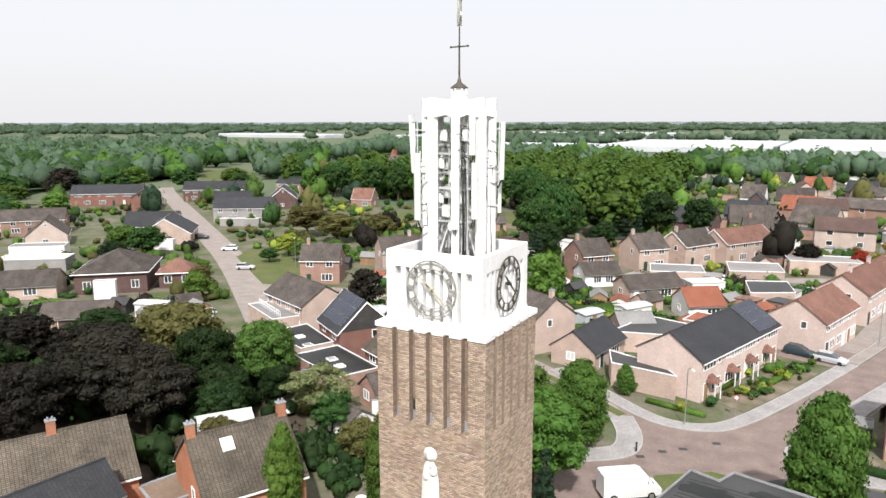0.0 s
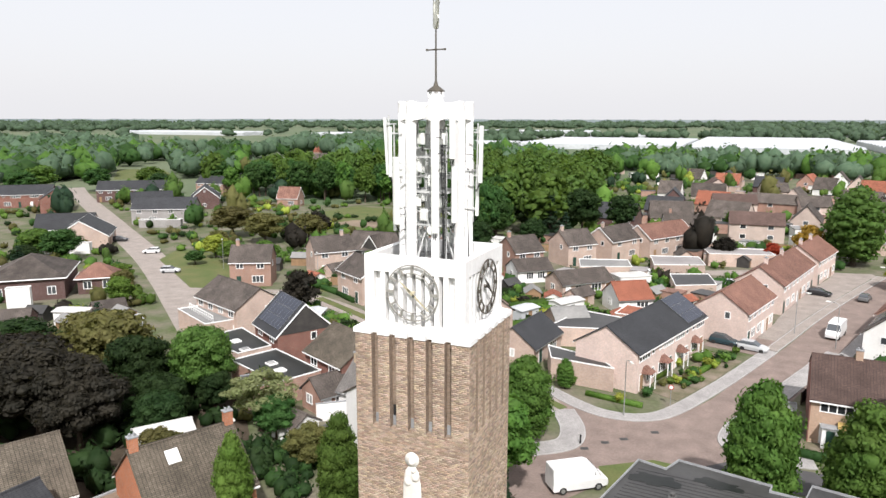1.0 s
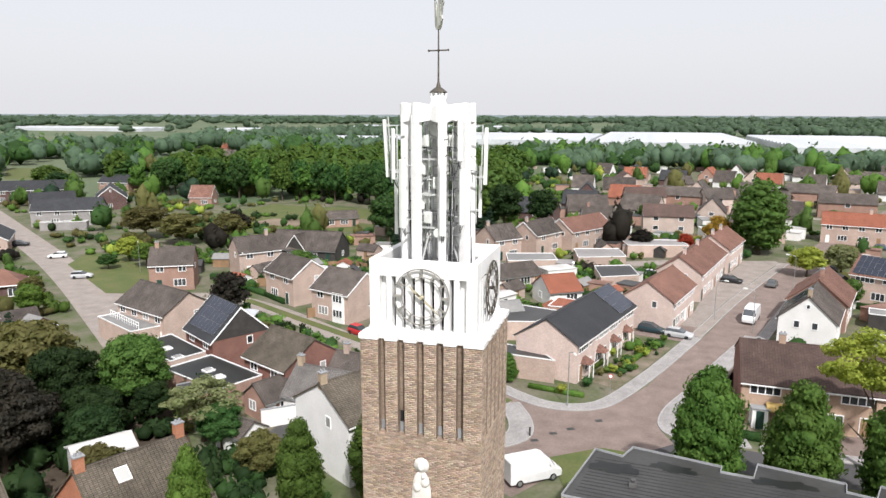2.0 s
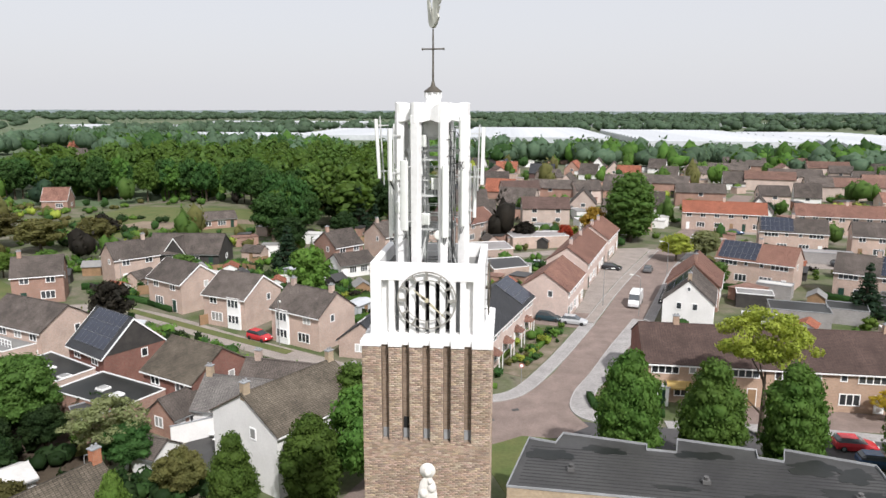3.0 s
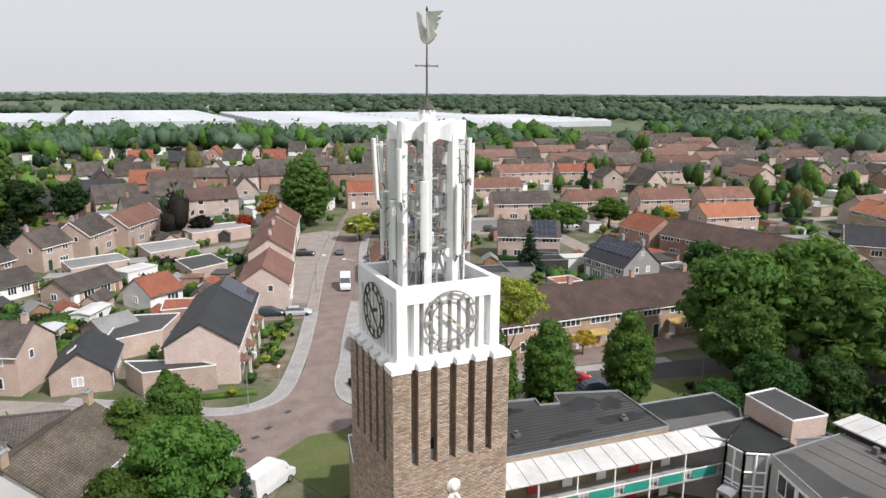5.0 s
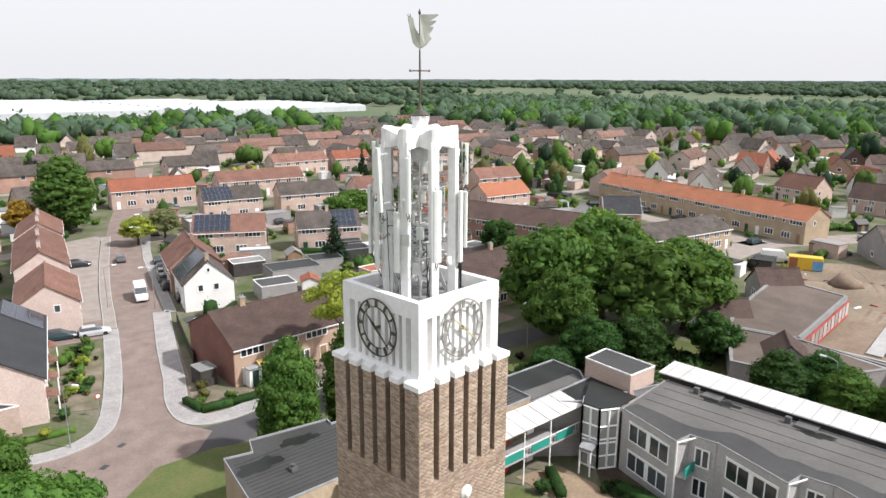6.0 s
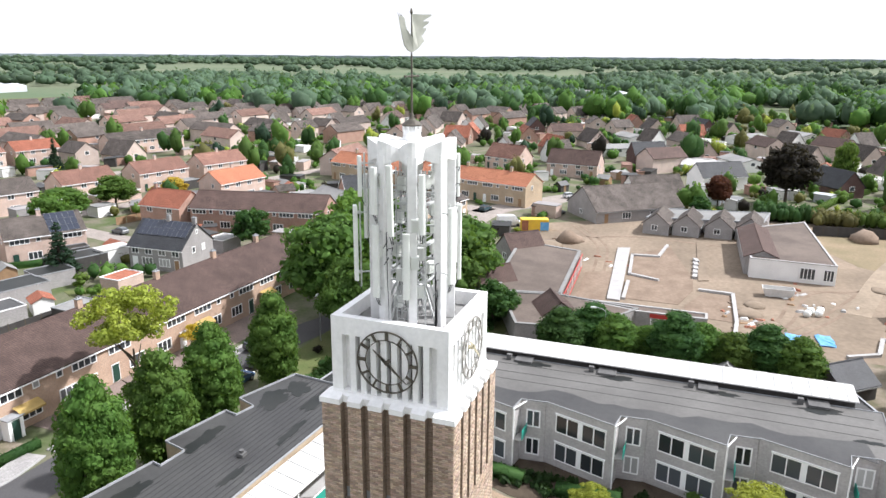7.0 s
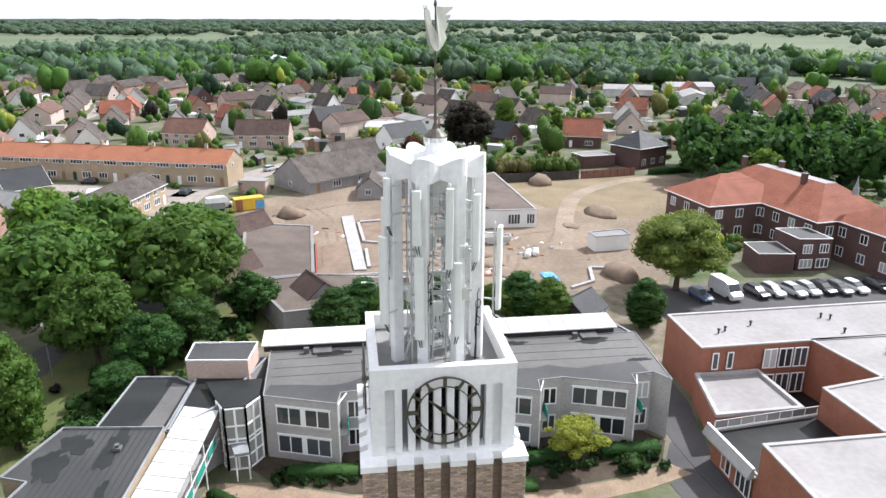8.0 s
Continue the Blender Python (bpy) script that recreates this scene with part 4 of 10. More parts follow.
for x, y, z, ln, w, lean in PANELS:
    yaw = math.degrees(math.atan2(y, x)) + 90
    t = thing("panel_antenna", pose(TX + x, TY + y, z, lean, 0, yaw), "tall white plastic panel antenna clamped to the tower crown", "antenna", "panel antennas on the crown")
    s = Shape()
    n = 10
    outline = [(w / 2 * math.cos(math.pi * i / n), -0.055 - 0.055 * math.sin(math.pi * i / n)) for i in range(n + 1)] + [(-w / 2, 0.03), (w / 2, 0.03)]
    s.prism(outline, 0, ln)
    bevel(part("radome", s, M_PANEL, t), 0.012, 2)
    s = Shape()
    s.tube((0, 0.13, -0.25), (0, 0.13, ln + 0.1), 0.03, n=8)
    part("pole", s, M_MAST, t)
    for zz in (0.25, ln - 0.3):
        s = Shape()
        s.box(-0.05, 0.05, 0.02, 0.17, zz, zz + 0.09)
        s.box(-0.03, 0.03, 0.17, 0.46, zz + 0.02, zz + 0.06)
        part("clamp", s, M_MAST, t)
    for i in (-1, 1):
        part("connector_cable", Shape().tube((i * 0.05, -0.03, 0.01), (i * 0.03, 0.13, -0.34), 0.015, n=5), M_BLACK, t)

# dish, cable runs
dish = thing("dish_antenna", pose(TX + 0.36, TY - 1.20, 29.15, 0, 0, 0), "small white round dish antenna on a bracket", "antenna")
s = Shape()
s.tube((0, 0, 0), (0, -0.10, 0), 0.17, 0.185, 20)
s.tube((0, -0.10, 0), (0, -0.13, 0), 0.185, 0.16, 20)
part("dish", s, M_PANEL, dish)
part("bracket", Shape().tube((0, 0, 0), (0.05, 0.5, -0.1), 0.03, n=6), M_MAST, dish)
CABLES = [((0.92, -1.28), 6, 33.0), ((-0.72, -1.18), 5, 29.9), ((-1.28, 0.4), 4, 31.0), ((0.62, 1.2), 4, 31.5), ((1.3, 0.38), 3, 32.0)]
for (x, y), n, zt in CABLES:
    t = thing("cable_run", pose(TX + x, TY + y, 0), "bundle of black feeder cables running up the crown", "cable", "cable bundles")
    for i in range(n):
        cu = bpy.data.curves.new("cable", "CURVE")
        cu.dimensions, cu.bevel_depth, cu.bevel_resolution = "3D", 0.015, 1
        sp = cu.splines.new("POLY")
        pts = []
        ox = (i - n / 2) * 0.032
        for j in range(13):
            f = j / 12
            z = ZB + (zt - 0.3 * i - ZB) * f
            pts.append((ox + 0.03 * math.sin(5 * f + i), 0.02 * math.cos(4 * f + i * 2), z))
        zz = pts[-1][2]
        pts += [(ox - 0.08, -0.05, zz + 0.12), (ox - 0.22 * (1 if i % 2 else -1), -0.10, zz + 0.10), (ox - 0.34 * (1 if i % 2 else -1), -0.02, zz - 0.08)]
        sp.points.add(len(pts) - 1)
        for p, c in zip(sp.points, pts):
            p.co = (*c, 1)
        cu.materials.append(M_BLACK)
        dg = new("cable", cu)
        dg.parent = t

# statue in relief on the south face
st = Shape()
n = 24
prof = [(0.10, 16.8), (0.42, 16.85), (0.46, 17.4), (0.42, 18.2), (0.40, 18.7), (0.36, 19.05), (0.30, 19.35), (0.17, 19.55), (0.14, 19.62)]
vs, fs = [], []
for r, z in prof:
    vs += [(0.25 + r * math.cos(math.pi * i / 12 + math.pi), -HB - 0.02 - 0.30 * r * max(0, math.sin(math.pi * i / 12)), z) for i in range(13)]
for k in range(len(prof) - 1):
    fs += [(k * 13 + i, (k + 1) * 13 + i, (k + 1) * 13 + i + 1, k * 13 + i + 1) for i in range(12)]
fs.append(tuple((len(prof) - 1) * 13 + i for i in range(13)))
st.add(vs, fs)
st.tube((0.25, -HB + 0.03, 19.86), (0.25, -HB - 0.07, 19.86), 0.33, 0.30, 28)
for cx, cz, r, dep in ((0.25, 19.78, 0.15, 0.16), (0.42, 19.15, 0.20, 0.20), (0.10, 18.9, 0.20, 0.20), (0.36, 19.42, 0.11, 0.19)):
    vs, fs = [], []
    for i in range(7):
        for j in range(12):
            ph, th = math.pi * i / 6, 2 * math.pi * j / 12
            vs.append((cx + r * math.sin(ph) * math.cos(th), -HB - 0.03 - dep * max(0, math.sin(ph) * math.sin(th)), cz + r * 1.15 * math.cos(ph)))
    for i in range(6):
        fs += [(i * 12 + j, (i + 1) * 12 + j, (i + 1) * 12 + (j + 1) % 12, i * 12 + (j + 1) % 12) for j in range(12)]
    st.add(vs, fs)
statue = tagged(part("statue", st, M_STONE, at=pose(TX - 0.2, TY, 0), smooth=True), "white stone relief statue fixed to the tower's brick face", "statue")


# ---------------- windows, doors, houses ----------------
CACHE = {}


def lattice(xs, zs, y0, y1, solid):
    """One connected frame in the x, z plane: the cells for which solid holds, y0 to y1 deep."""
    s = Shape()
    nx, nz = len(xs), len(zs)
    vs = [(x, y, z) for y in (y0, y1) for z in zs for x in xs]
    at = lambda i, j, k: k * nx * nz + j * nx + i
    fs = []
    full = lambda i, j: 0 <= i < nx - 1 and 0 <= j < nz - 1 and solid(i, j)
    for i in range(nx - 1):
        for j in range(nz - 1):
            if not full(i, j):
                continue
            fs.append((at(i, j, 0), at(i + 1, j, 0), at(i + 1, j + 1, 0), at(i, j + 1, 0)))
            if not full(i - 1, j):
                fs.append((at(i, j, 1), at(i, j, 0), at(i, j + 1, 0), at(i, j + 1, 1)))
            if not full(i + 1, j):
                fs.append((at(i + 1, j, 0), at(i + 1, j, 1), at(i + 1, j + 1, 1), at(i + 1, j + 1, 0)))
            if not full(i, j - 1):
                fs.append((at(i, j, 0), at(i, j, 1), at(i + 1, j, 1), at(i + 1, j, 0)))
            if not full(i, j + 1):
                fs.append((at(i, j + 1, 1), at(i, j + 1, 0), at(i + 1, j + 1, 0), at(i + 1, j + 1, 1)))
    return s.add(vs, fs)


def window_meshes(w, h, n, b=0.11):
    key = ("win", round(w, 2), round(h, 2), n, b)
    if key not in CACHE:
        d = 0.07
        xs = [-w / 2]
        for i in range(n):
            xs += [-w / 2 + (w - b) * i / n + b, -w / 2 + (w - b) * (i + 1) / n]
        xs.append(w / 2)
        s = lattice(xs, [0, b, h - b, h], -d, 0, lambda i, j: i % 2 == 0 or j % 2 == 0)
        p = Shape()
        p.box(-w / 2 + b * 0.5, w / 2 - b * 0.5, -0.03, -0.004, b * 0.5, h - b * 0.5)
        CACHE[key] = (s.mesh("window", M_PVC), p.mesh("pane", M_GLASS), p.mesh("pane", M_CURTAIN))
    return CACHE[key]


WRNG = random.Random(11)


def far_side(parent, yaw):
    """True for a wall of a far house that looks away from the church."""
    n = parent.matrix_basis.to_3x3() @ (Matrix.Rotation(radians(yaw), 3, "Z") @ Vector((0, -1, 0)))
    return n.x * (TX - parent.location.x) + n.y * (TY - parent.location.y) < 0


def window(parent, x, y, z, yaw, w=1.2, h=1.25, n=2, b=0.11, veil=0.28):
    fm, pm, pc = window_meshes(w, h, n, b)
    if math.hypot(parent.location.x + 15, parent.location.y - 10) > 125:      # far off: frame and glass in one piece
        if far_side(parent, yaw):
            return None
        key = ("far", round(w, 2), round(h, 2), n)
        if key not in CACHE:
            xs = [-w / 2]
            for i in range(n):
                xs += [-w / 2 + (w - 0.1) * i / n + 0.1, -w / 2 + (w - 0.1) * (i + 1) / n]
            s = lattice(xs + [w / 2], [0, 0.1, h - 0.1, h], -0.07, 0, lambda i, j: i % 2 == 0 or j % 2 == 0)
            s.add([(-w / 2, -0.02, 0), (w / 2, -0.02, 0), (w / 2, -0.02, h), (-w / 2, -0.02, h)], [(0, 1, 2, 3)], 1)
            CACHE[key] = s.mesh("window", [M_PVC, M_GLASS])
        return part("window", CACHE[key], None, parent, at=pose(x, y, z, 0, 0, yaw))
    o = part("window", fm, None, parent, at=pose(x, y, z, 0, 0, yaw))
    part("pane", pc if WRNG.random() < veil else pm, None, o)
    return o


def door(parent, x, y, yaw, colour=0):
    if ("door", colour) not in CACHE:
        s = Shape()
        s.box(-0.55, 0.55, -0.06, 0, 0, 2.2)
        f = Shape()
        f.box(-0.46, 0.46, -0.085, -0.061, 0.04, 2.1)
        f.box(-0.30, 0.30, -0.095, -0.086, 1.1, 1.95)
        CACHE[("door", colour)] = (s.mesh("door", M_PVC), f.mesh("leaf", [M_WOOD, M_DARKGREEN, M_PVC, M_REDPAINT][colour]))
    a, b = CACHE[("door", colour)]
    if math.hypot(parent.location.x + 15, parent.location.y - 10) > 125:
        if far_side(parent, yaw):
            return None
        return part("door", b, None, parent, at=pose(x, y, 0.1, 0, 0, yaw))
    o = part("door", a, None, parent, at=pose(x, y, 0.1, 0, 0, yaw))
    part("leaf", b, None, o)
    return o


def chimney(parent, x, y, z0, z1, mat, w=0.7):
    s = Shape()
    s.box(x - w / 2, x + w / 2, y - w * 0.4, y + w * 0.4, z0, z1)
    c = part("chimney", s, mat, parent)
    s = Shape()
    s.box(x - w / 2 - 0.06, x + w / 2 + 0.06, y - w * 0.4 - 0.06, y + w * 0.4 + 0.06, z1, z1 + 0.09)
    for k in (-0.17, 0.17):
        s.tube((x + k, y, z1 + 0.09), (x + k, y, z1 + 0.34), 0.09, n=8)
    part("chimney_cap", s, M_LEAD, c)


def gable_house(p, q, width, eave, ridge, wall, roof, label, units=1, chim=(), style="pair", ends=(1, 1), over=0.35, white_verge=False, solar=(), group="", name="house", skylights=(), cat="house", sides=(1, 1), base=0.0, boards=None, bay=0):
    """A gabled house under the ridge p - q. style: pair, band or low (one storey)."""
    p, q = Vector(p), Vector(q)
    mid, d = (p + q) / 2, q - p
    L, yaw = d.length, math.degrees(math.atan2(d.y, d.x))
    t = thing(name, pose(mid.x, mid.y, base, 0, 0, yaw), label, cat, group)
    w = width / 2
    s = Shape()
    s.extrude_x([(-w, 0), (w, 0), (w, eave), (0, ridge - 0.16), (-w, eave)], -L / 2, L / 2)
    part("wall", s, wall, t)
    slope = (ridge - eave) / w
    ze, th = eave - over * slope, 0.15
    slopes = {}
    for sg in (-1, 1):
        prof = [(0, ridge), (sg * (w + over), ze), (sg * (w + over), ze - th), (0, ridge - th)]
        slopes[sg] = part("roof_slope", Shape().extrude_x(prof if sg < 0 else prof[::-1], -L / 2 - 0.18, L / 2 + 0.18), roof, t)
    part("ridge_cap", Shape().extrude_x([(-0.14, ridge - 0.05), (0.14, ridge - 0.05), (0.07, ridge + 0.07), (-0.07, ridge + 0.07)], -L / 2 - 0.2, L / 2 + 0.2), roof, t)
    for sg in (-1, 1):
        s = Shape()
        y0 = sg * (w + over + 0.06)
        s.box(-L / 2 - 0.16, L / 2 + 0.16, min(y0, y0 - sg * 0.14), max(y0, y0 - sg * 0.14), ze - th - 0.10, ze - th + 0.05)
        part("gutter", s, M_PVC if white_verge or style in ("band", "pair") else M_ZINC, slopes[sg])
    if white_verge:
        for e in (-1, 1):
            s = Shape()
            x = e * (L / 2 + 0.18)
            for sg in (-1, 1):
                prof = [(0, ridge + 0.04), (sg * (w + over), ze + 0.04), (sg * (w + over), ze - th - 0.06), (0, ridge - th - 0.08)]
                s.extrude_x(prof if sg < 0 else prof[::-1], min(x, x + e * 0.05), max(x, x + e * 0.05))
            part("verge_board", s, M_PVC, t)
    if boards:                               # dark boarding over the gable
        for e in (-1, 1):
            x = e * L / 2
            tri = [(-w + 0.02, eave - 0.15), (w - 0.02, eave - 0.15), (w - 0.02, eave), (0, ridge - 0.2), (-w + 0.02, eave)]
            part("gable_boarding", Shape().extrude_x(tri, min(x, x + e * 0.05), max(x, x + e * 0.05)), boards, t, "black boarding")
    for f in chim:
        chimney(t, -L / 2 + f * L, 0.0, ridge - 0.7, ridge + 0.95, wall if wall is not M_PLASTER else M_BRICKYEL)
    if bay:                                  # white panelled bay two storeys high
        c = -L * 0.25
        o = part("bay", Shape().box(c - 1.25, c + 1.25, min(bay * w, bay * (w + 0.32)), max(bay * w, bay * (w + 0.32)), 0.05, eave - 0.15), M_PVC, t, "white panelled bay")
        for z in (0.95, 3.45):
            window(t, c, bay * (w + 0.32), z, 0 if bay < 0 else 180, 2.2, 1.35, 3)
    u = L / units
    for sg, on in ((-1, sides[0]), (1, sides[1])):
        if not on:
            continue
        yw, face = sg * w, 0 if sg < 0 else 180
        for i in range(units):
            c = -L / 2 + (i + 0.5) * u
            flip = 1 if i % 2 else -1
            if eave > 4.2:
                if style == "band":
                    window(t, c + flip * 0.15 * u, yw, eave - 1.45, face, min(3.2, u * 0.58), 1.1, 4)
                    window(t, c - flip * 0.30 * u, yw, eave - 1.30, face, 0.8, 0.85, 1)
                else:
                    window(t, c - 0.25 * u, yw, eave - 1.6, face, min(1.5, u * 0.3), 1.2, 2)
                    window(t, c + 0.25 * u, yw, eave - 1.6, face, min(1.5, u * 0.3), 1.2, 2)
            window(t, c - flip * 0.18 * u, yw, 0.85, face, min(2.3, u * 0.42), 1.45, 3)
            door(t, c + flip * 0.28 * u, yw, face, (i + len(label)) % 3)
    for e, on in ((-1, ends[0]), (1, ends[1])):
        if not on:
            continue
        x, face = e * L / 2, -90 if e < 0 else 90
        if eave > 4.2:
            window(t, x, -w * 0.28, eave - 1.5, face, 0.9, 1.15, 1)
            if on > 1:
                window(t, x, w * 0.35, eave - 1.5, face, 0.9, 1.15, 1)
        else:
            window(t, x, 0.3, 0.95, face, 1.3, 1.2, 2)
        if on > 1:
            window(t, x, 0, ridge - 1.9, face, 0.6, 0.75, 1)
    for sg, f0, f1, rows in solar:
        n = max(1, int(round((f1 - f0) * L / 1.05)))
        sl = math.hypot(w, ridge - eave)
        ang = math.atan2(ridge - eave, w)
        for r in range(rows):
            for i in range(n):
                key = ("solar",)
                if key not in CACHE:
                    b = Shape().box(-0.49, 0.49, -0.80, 0.80, 0, 0.04)
                    b.box(-0.505, 0.505, -0.815, 0.815, -0.01, 0.03, 1)
                    CACHE[key] = b.mesh("solar_panel", [M_SOLAR, M_ZINC])
                x = -L / 2 + f0 * L + (i + 0.5) * 1.03
                dist = 0.9 + 1.66 * r
                yy, zz = sg * dist * math.cos(ang), ridge - dist * math.sin(ang) + 0.09
                part("solar_panel", CACHE[key], None, slopes[sg], at=Matrix.Translation((x, yy, zz)) @ Matrix.Rotation(-sg * ang, 4, "X"))
    for sg, fx, dist in skylights:
        ang = math.atan2(ridge - eave, w)
        key = ("sky",)
        if key not in CACHE:
            b = Shape().box(-0.5, 0.5, -0.6, 0.6, 0, 0.10)
            b.box(-0.42, 0.42, -0.52, 0.52, 0.10, 0.115, 1)
            CACHE[key] = b.mesh("skylight", [M_PVC, M_CURTAIN])
        part("skylight", CACHE[key], None, slopes[sg], at=Matrix.Translation((-L / 2 + fx * L, sg * dist * math.cos(ang), ridge - dist * math.sin(ang) + 0.02)) @ Matrix.Rotation(-sg * ang, 4, "X"))
    OCC.append((mid.x, mid.y, L / 2 + 2.5, w + 2.5, yaw))
    return t


OCC = []


def flat_block(name, poly, h, wall, roof, label, cat="building", edge=0.25, rim=M_LEAD, base=0.0, rim_h=0.16):
    """A flat-roofed block with a raised rim over a plan polygon."""
    t = thing(name, pose(poly[0][0], poly[0][1], base), label, cat)
    loc = [(x - poly[0][0], y - poly[0][1]) for x, y in poly]
    part("wall", Shape().prism(loc, 0, h - 0.02), wall, t)
    part("roof", Shape().prism(loc, h - 0.016, h + 0.02), roof, t)
    if rim is M_PVC:
        edge = min(edge, 0.11)
    n = len(loc)
    a = sum(loc[i][0] * loc[(i + 1) % n][1] - loc[(i + 1) % n][0] * loc[i][1] for i in range(n))
    if a < 0:
        loc = loc[::-1]
    for i in range(n):
        p, q = Vector(loc[i]), Vector(loc[(i + 1) % n])
        d = (q - p).normalized()
        nn = Vector((-d.y, d.x))
        o = -0.05
        s = Shape().prism([tuple(p + nn * o), tuple(q + nn * o), tuple(q + nn * (o + edge)), tuple(p + nn * (o + edge))], h + 0.021 + 0.002 * (i % 2), h + rim_h + 0.004 * (i % 2))
        part("roof_edge", s, rim, t)
    return t


BP, BR, BD, BY = M_BRICKPINK, M_BRICKRED, M_BRICKDARK, M_BRICKYEL
# houses west of the street
gable_house((-98.7, 110.8), (-91.5, 114.6), 7.0, 5.3, 8.0, BR, M_ROOFGREY, "red brick house with a weathered brown tiled roof", 1, (0.15,), ends=(1, 1))
gable_house((-89.7, 125.4), (-83.9, 132.2), 7.0, 5.3, 8.0, BP, M_ROOFGREY, "pink brick house with a pale grey tiled roof", 1, (0.8,))
gable_house((-90.1, 145.1), (-74.1, 146.1), 9.5, 3.1, 6.6, M_DARKWOOD, M_ROOFGREY, "low black-boarded bungalow with a wide grey roof", 2, style="low")
gable_house((-83.5, 140.8), (-82.9, 146.5), 5.0, 3.1, 6.3, M_DARKWOOD, M_ROOFGREY, "black-boarded gable porch with white trim", 1, style="low", white_verge=True, sides=(0, 0), name="porch", cat="porch")
gable_house((-63.5, 108.9), (-71.7, 113.8), 7.6, 5.4, 8.0, BP, M_ROOFGREY, "pink brick house with white verge boards", 1, white_verge=True, ends=(1, 1))
gable_house((-50.2, 102.2), (-58.2, 105.3), 8.6, 5.2, 8.0, BP, M_ROOFGREY, "brown brick house with white bay panels and verge boards", 1, white_verge=True, ends=(1, 1), bay=1)
gable_house((-44.4, 97.6), (-36.0, 93.0), 7.6, 5.3, 8.0, BP, M_ROOFGREY, "pink brick house with a white front bay and two chimneys", 1, (0.1, 0.9), ends=(1, 1), bay=-1)
gable_house((-57.6, 76.3), (-64.9, 80.8), 8.2, 4.7, 8.5, M_BRICKWINE, M_ROOFSLATE, "dark red brick house with black gable boards and white verge boards", 1, white_verge=True, ends=(1, 1), solar=((1, 0.08, 0.95, 3),), boards=M_DARKWOOD)
gable_house((-71.3, 84.2), (-83.3, 88.9), 8.4, 5.0, 7.6, BP, M_ROOFGREY, "brick house with a long weathered roof", 2, ends=(1, 1))
gable_house((-43.6, 69.6), (-51.1, 73.2), 8.6, 4.8, 7.5, M_BRICKWINE, M_ROOFMOSS, "red brick house with a mossy grey roof", 1, ends=(1, 1))
gable_house((-35.2, 53.8), (-29.4, 63.4), 9.0, 6.3, 8.9, M_PLASTER, M_ROOFMOSS, "white plastered house with a mossy tiled roof and yellow chimneys", 1, (0.03, 0.97), ends=(1, 1), style="band")
gable_house((-44.2, 66.6), (-36.4, 65.4), 6.0, 3.0, 5.5, M_PLASTER, M_ROOFPALE, "low white plastered wing under a pale grey tiled roof", 1, (0.06,), ends=(1, 0), style="low")
gable_house((-40.8, 70.0), (-31.6, 68.4), 5.6, 3.8, 6.3, BP, M_ROOFGREY, "low house with a dark grey roof and a yellow chimney", 1, (0.15,), style="low")
gable_house((-45.2, 34.4), (-41.6, 41.8), 8.6, 4.9, 8.5, M_BRICKORANGE, M_ROOFMOSS, "orange brick house with a corrugated grey roof and red chimneys", 1, (0.04, 0.97), ends=(1, 1), skylights=((-1, 0.35, 1.6),))
gable_house((-59.5, 24.0), (-54.1, 35.3), 8.6, 4.6, 8.0, M_BRICKORANGE, M_ROOFMOSS, "house with a mossy brown tiled roof among the trees", 1, (0.55,), ends=(1, 1))
flat_block("garden_shed", [(-50.5, 33.5), (-46.5, 32), (-43.8, 40), (-48, 42)], 3.0, M_BRICKORANGE, M_SOIL, "flat-roofed extension with a dirty brown roof", "shed")
gable_house((-51.4, 20.5), (-50.2, 30.4), 5.2, 5.2, 7.1, M_BRICKORANGE, M_ROOFSLATE, "house annex with a dark blue-grey slate roof", 1, style="low", sides=(0, 0), ends=(0, 0), name="annex", cat="annex")
gable_house((-55.3, 44.2), (-52.4, 48.4), 3.4, 3.6, 4.2, M_STEELWHITE, M_STEELWHITE, "white greenhouse-like lean-to with a ribbed roof", 1, style="low", sides=(0, 0), ends=(0, 0), name="lean_to", cat="shed")
gable_house((-47.6, 62.4), (-45.8, 66.2), 4.0, 2.6, 4.2, BR, M_ROOFGREY, "small red brick shed with a tiled roof", 1, style="low", ends=(1, 0), name="shed", cat="shed")
# houses round the junction and along the street
gable_house((-18.0, 84.2), (-11.5, 105.8), 8.6, 5.3, 8.0, M_BRICKBLUSH, M_ROOFSLATE, "pale pink brick terrace with a dark slate roof and solar panels", 4, ends=(0, 0), style="band", solar=((-1, 0.72, 0.985, 3),))
gable_house((-5.5, 109.3), (-1.5, 123.0), 8.0, 5.3, 8.0, M_BRICKBLUSH, M_ROOFRUST, "pale pink brick terrace with a rust-brown roof", 3, ends=(1, 0))
gable_house((0.0, 130.5), (6.4, 153.8), 8.0, 5.4, 8.1, M_BRICKBLUSH, M_ROOFRUST, "pale pink brick terrace with a rust-brown roof", 4, (0.15, 0.6), ends=(1, 0))
gable_house((7.4, 157.0), (12.0, 172.0), 8.0, 5.4, 8.1, M_BRICKBLUSH, M_ROOFRUST, "pale pink brick terrace with a rust-brown roof", 3, (0.1, 0.6), ends=(1, 0))
gable_house((-23.9, 121.0), (-18.6, 124.6), 7.0, 2.9, 5.2, M_PLASTER, M_ROOFRED, "white garden house with a bright red tiled roof", 1, style="low")
gable_house((-30.1, 103.5), (-25.5, 106.5), 6.0, 2.6, 4.2, BP, M_BITUMENGREY, "low garage with a pale grey hipped roof", 1, style="low", name="garage", cat="garage")
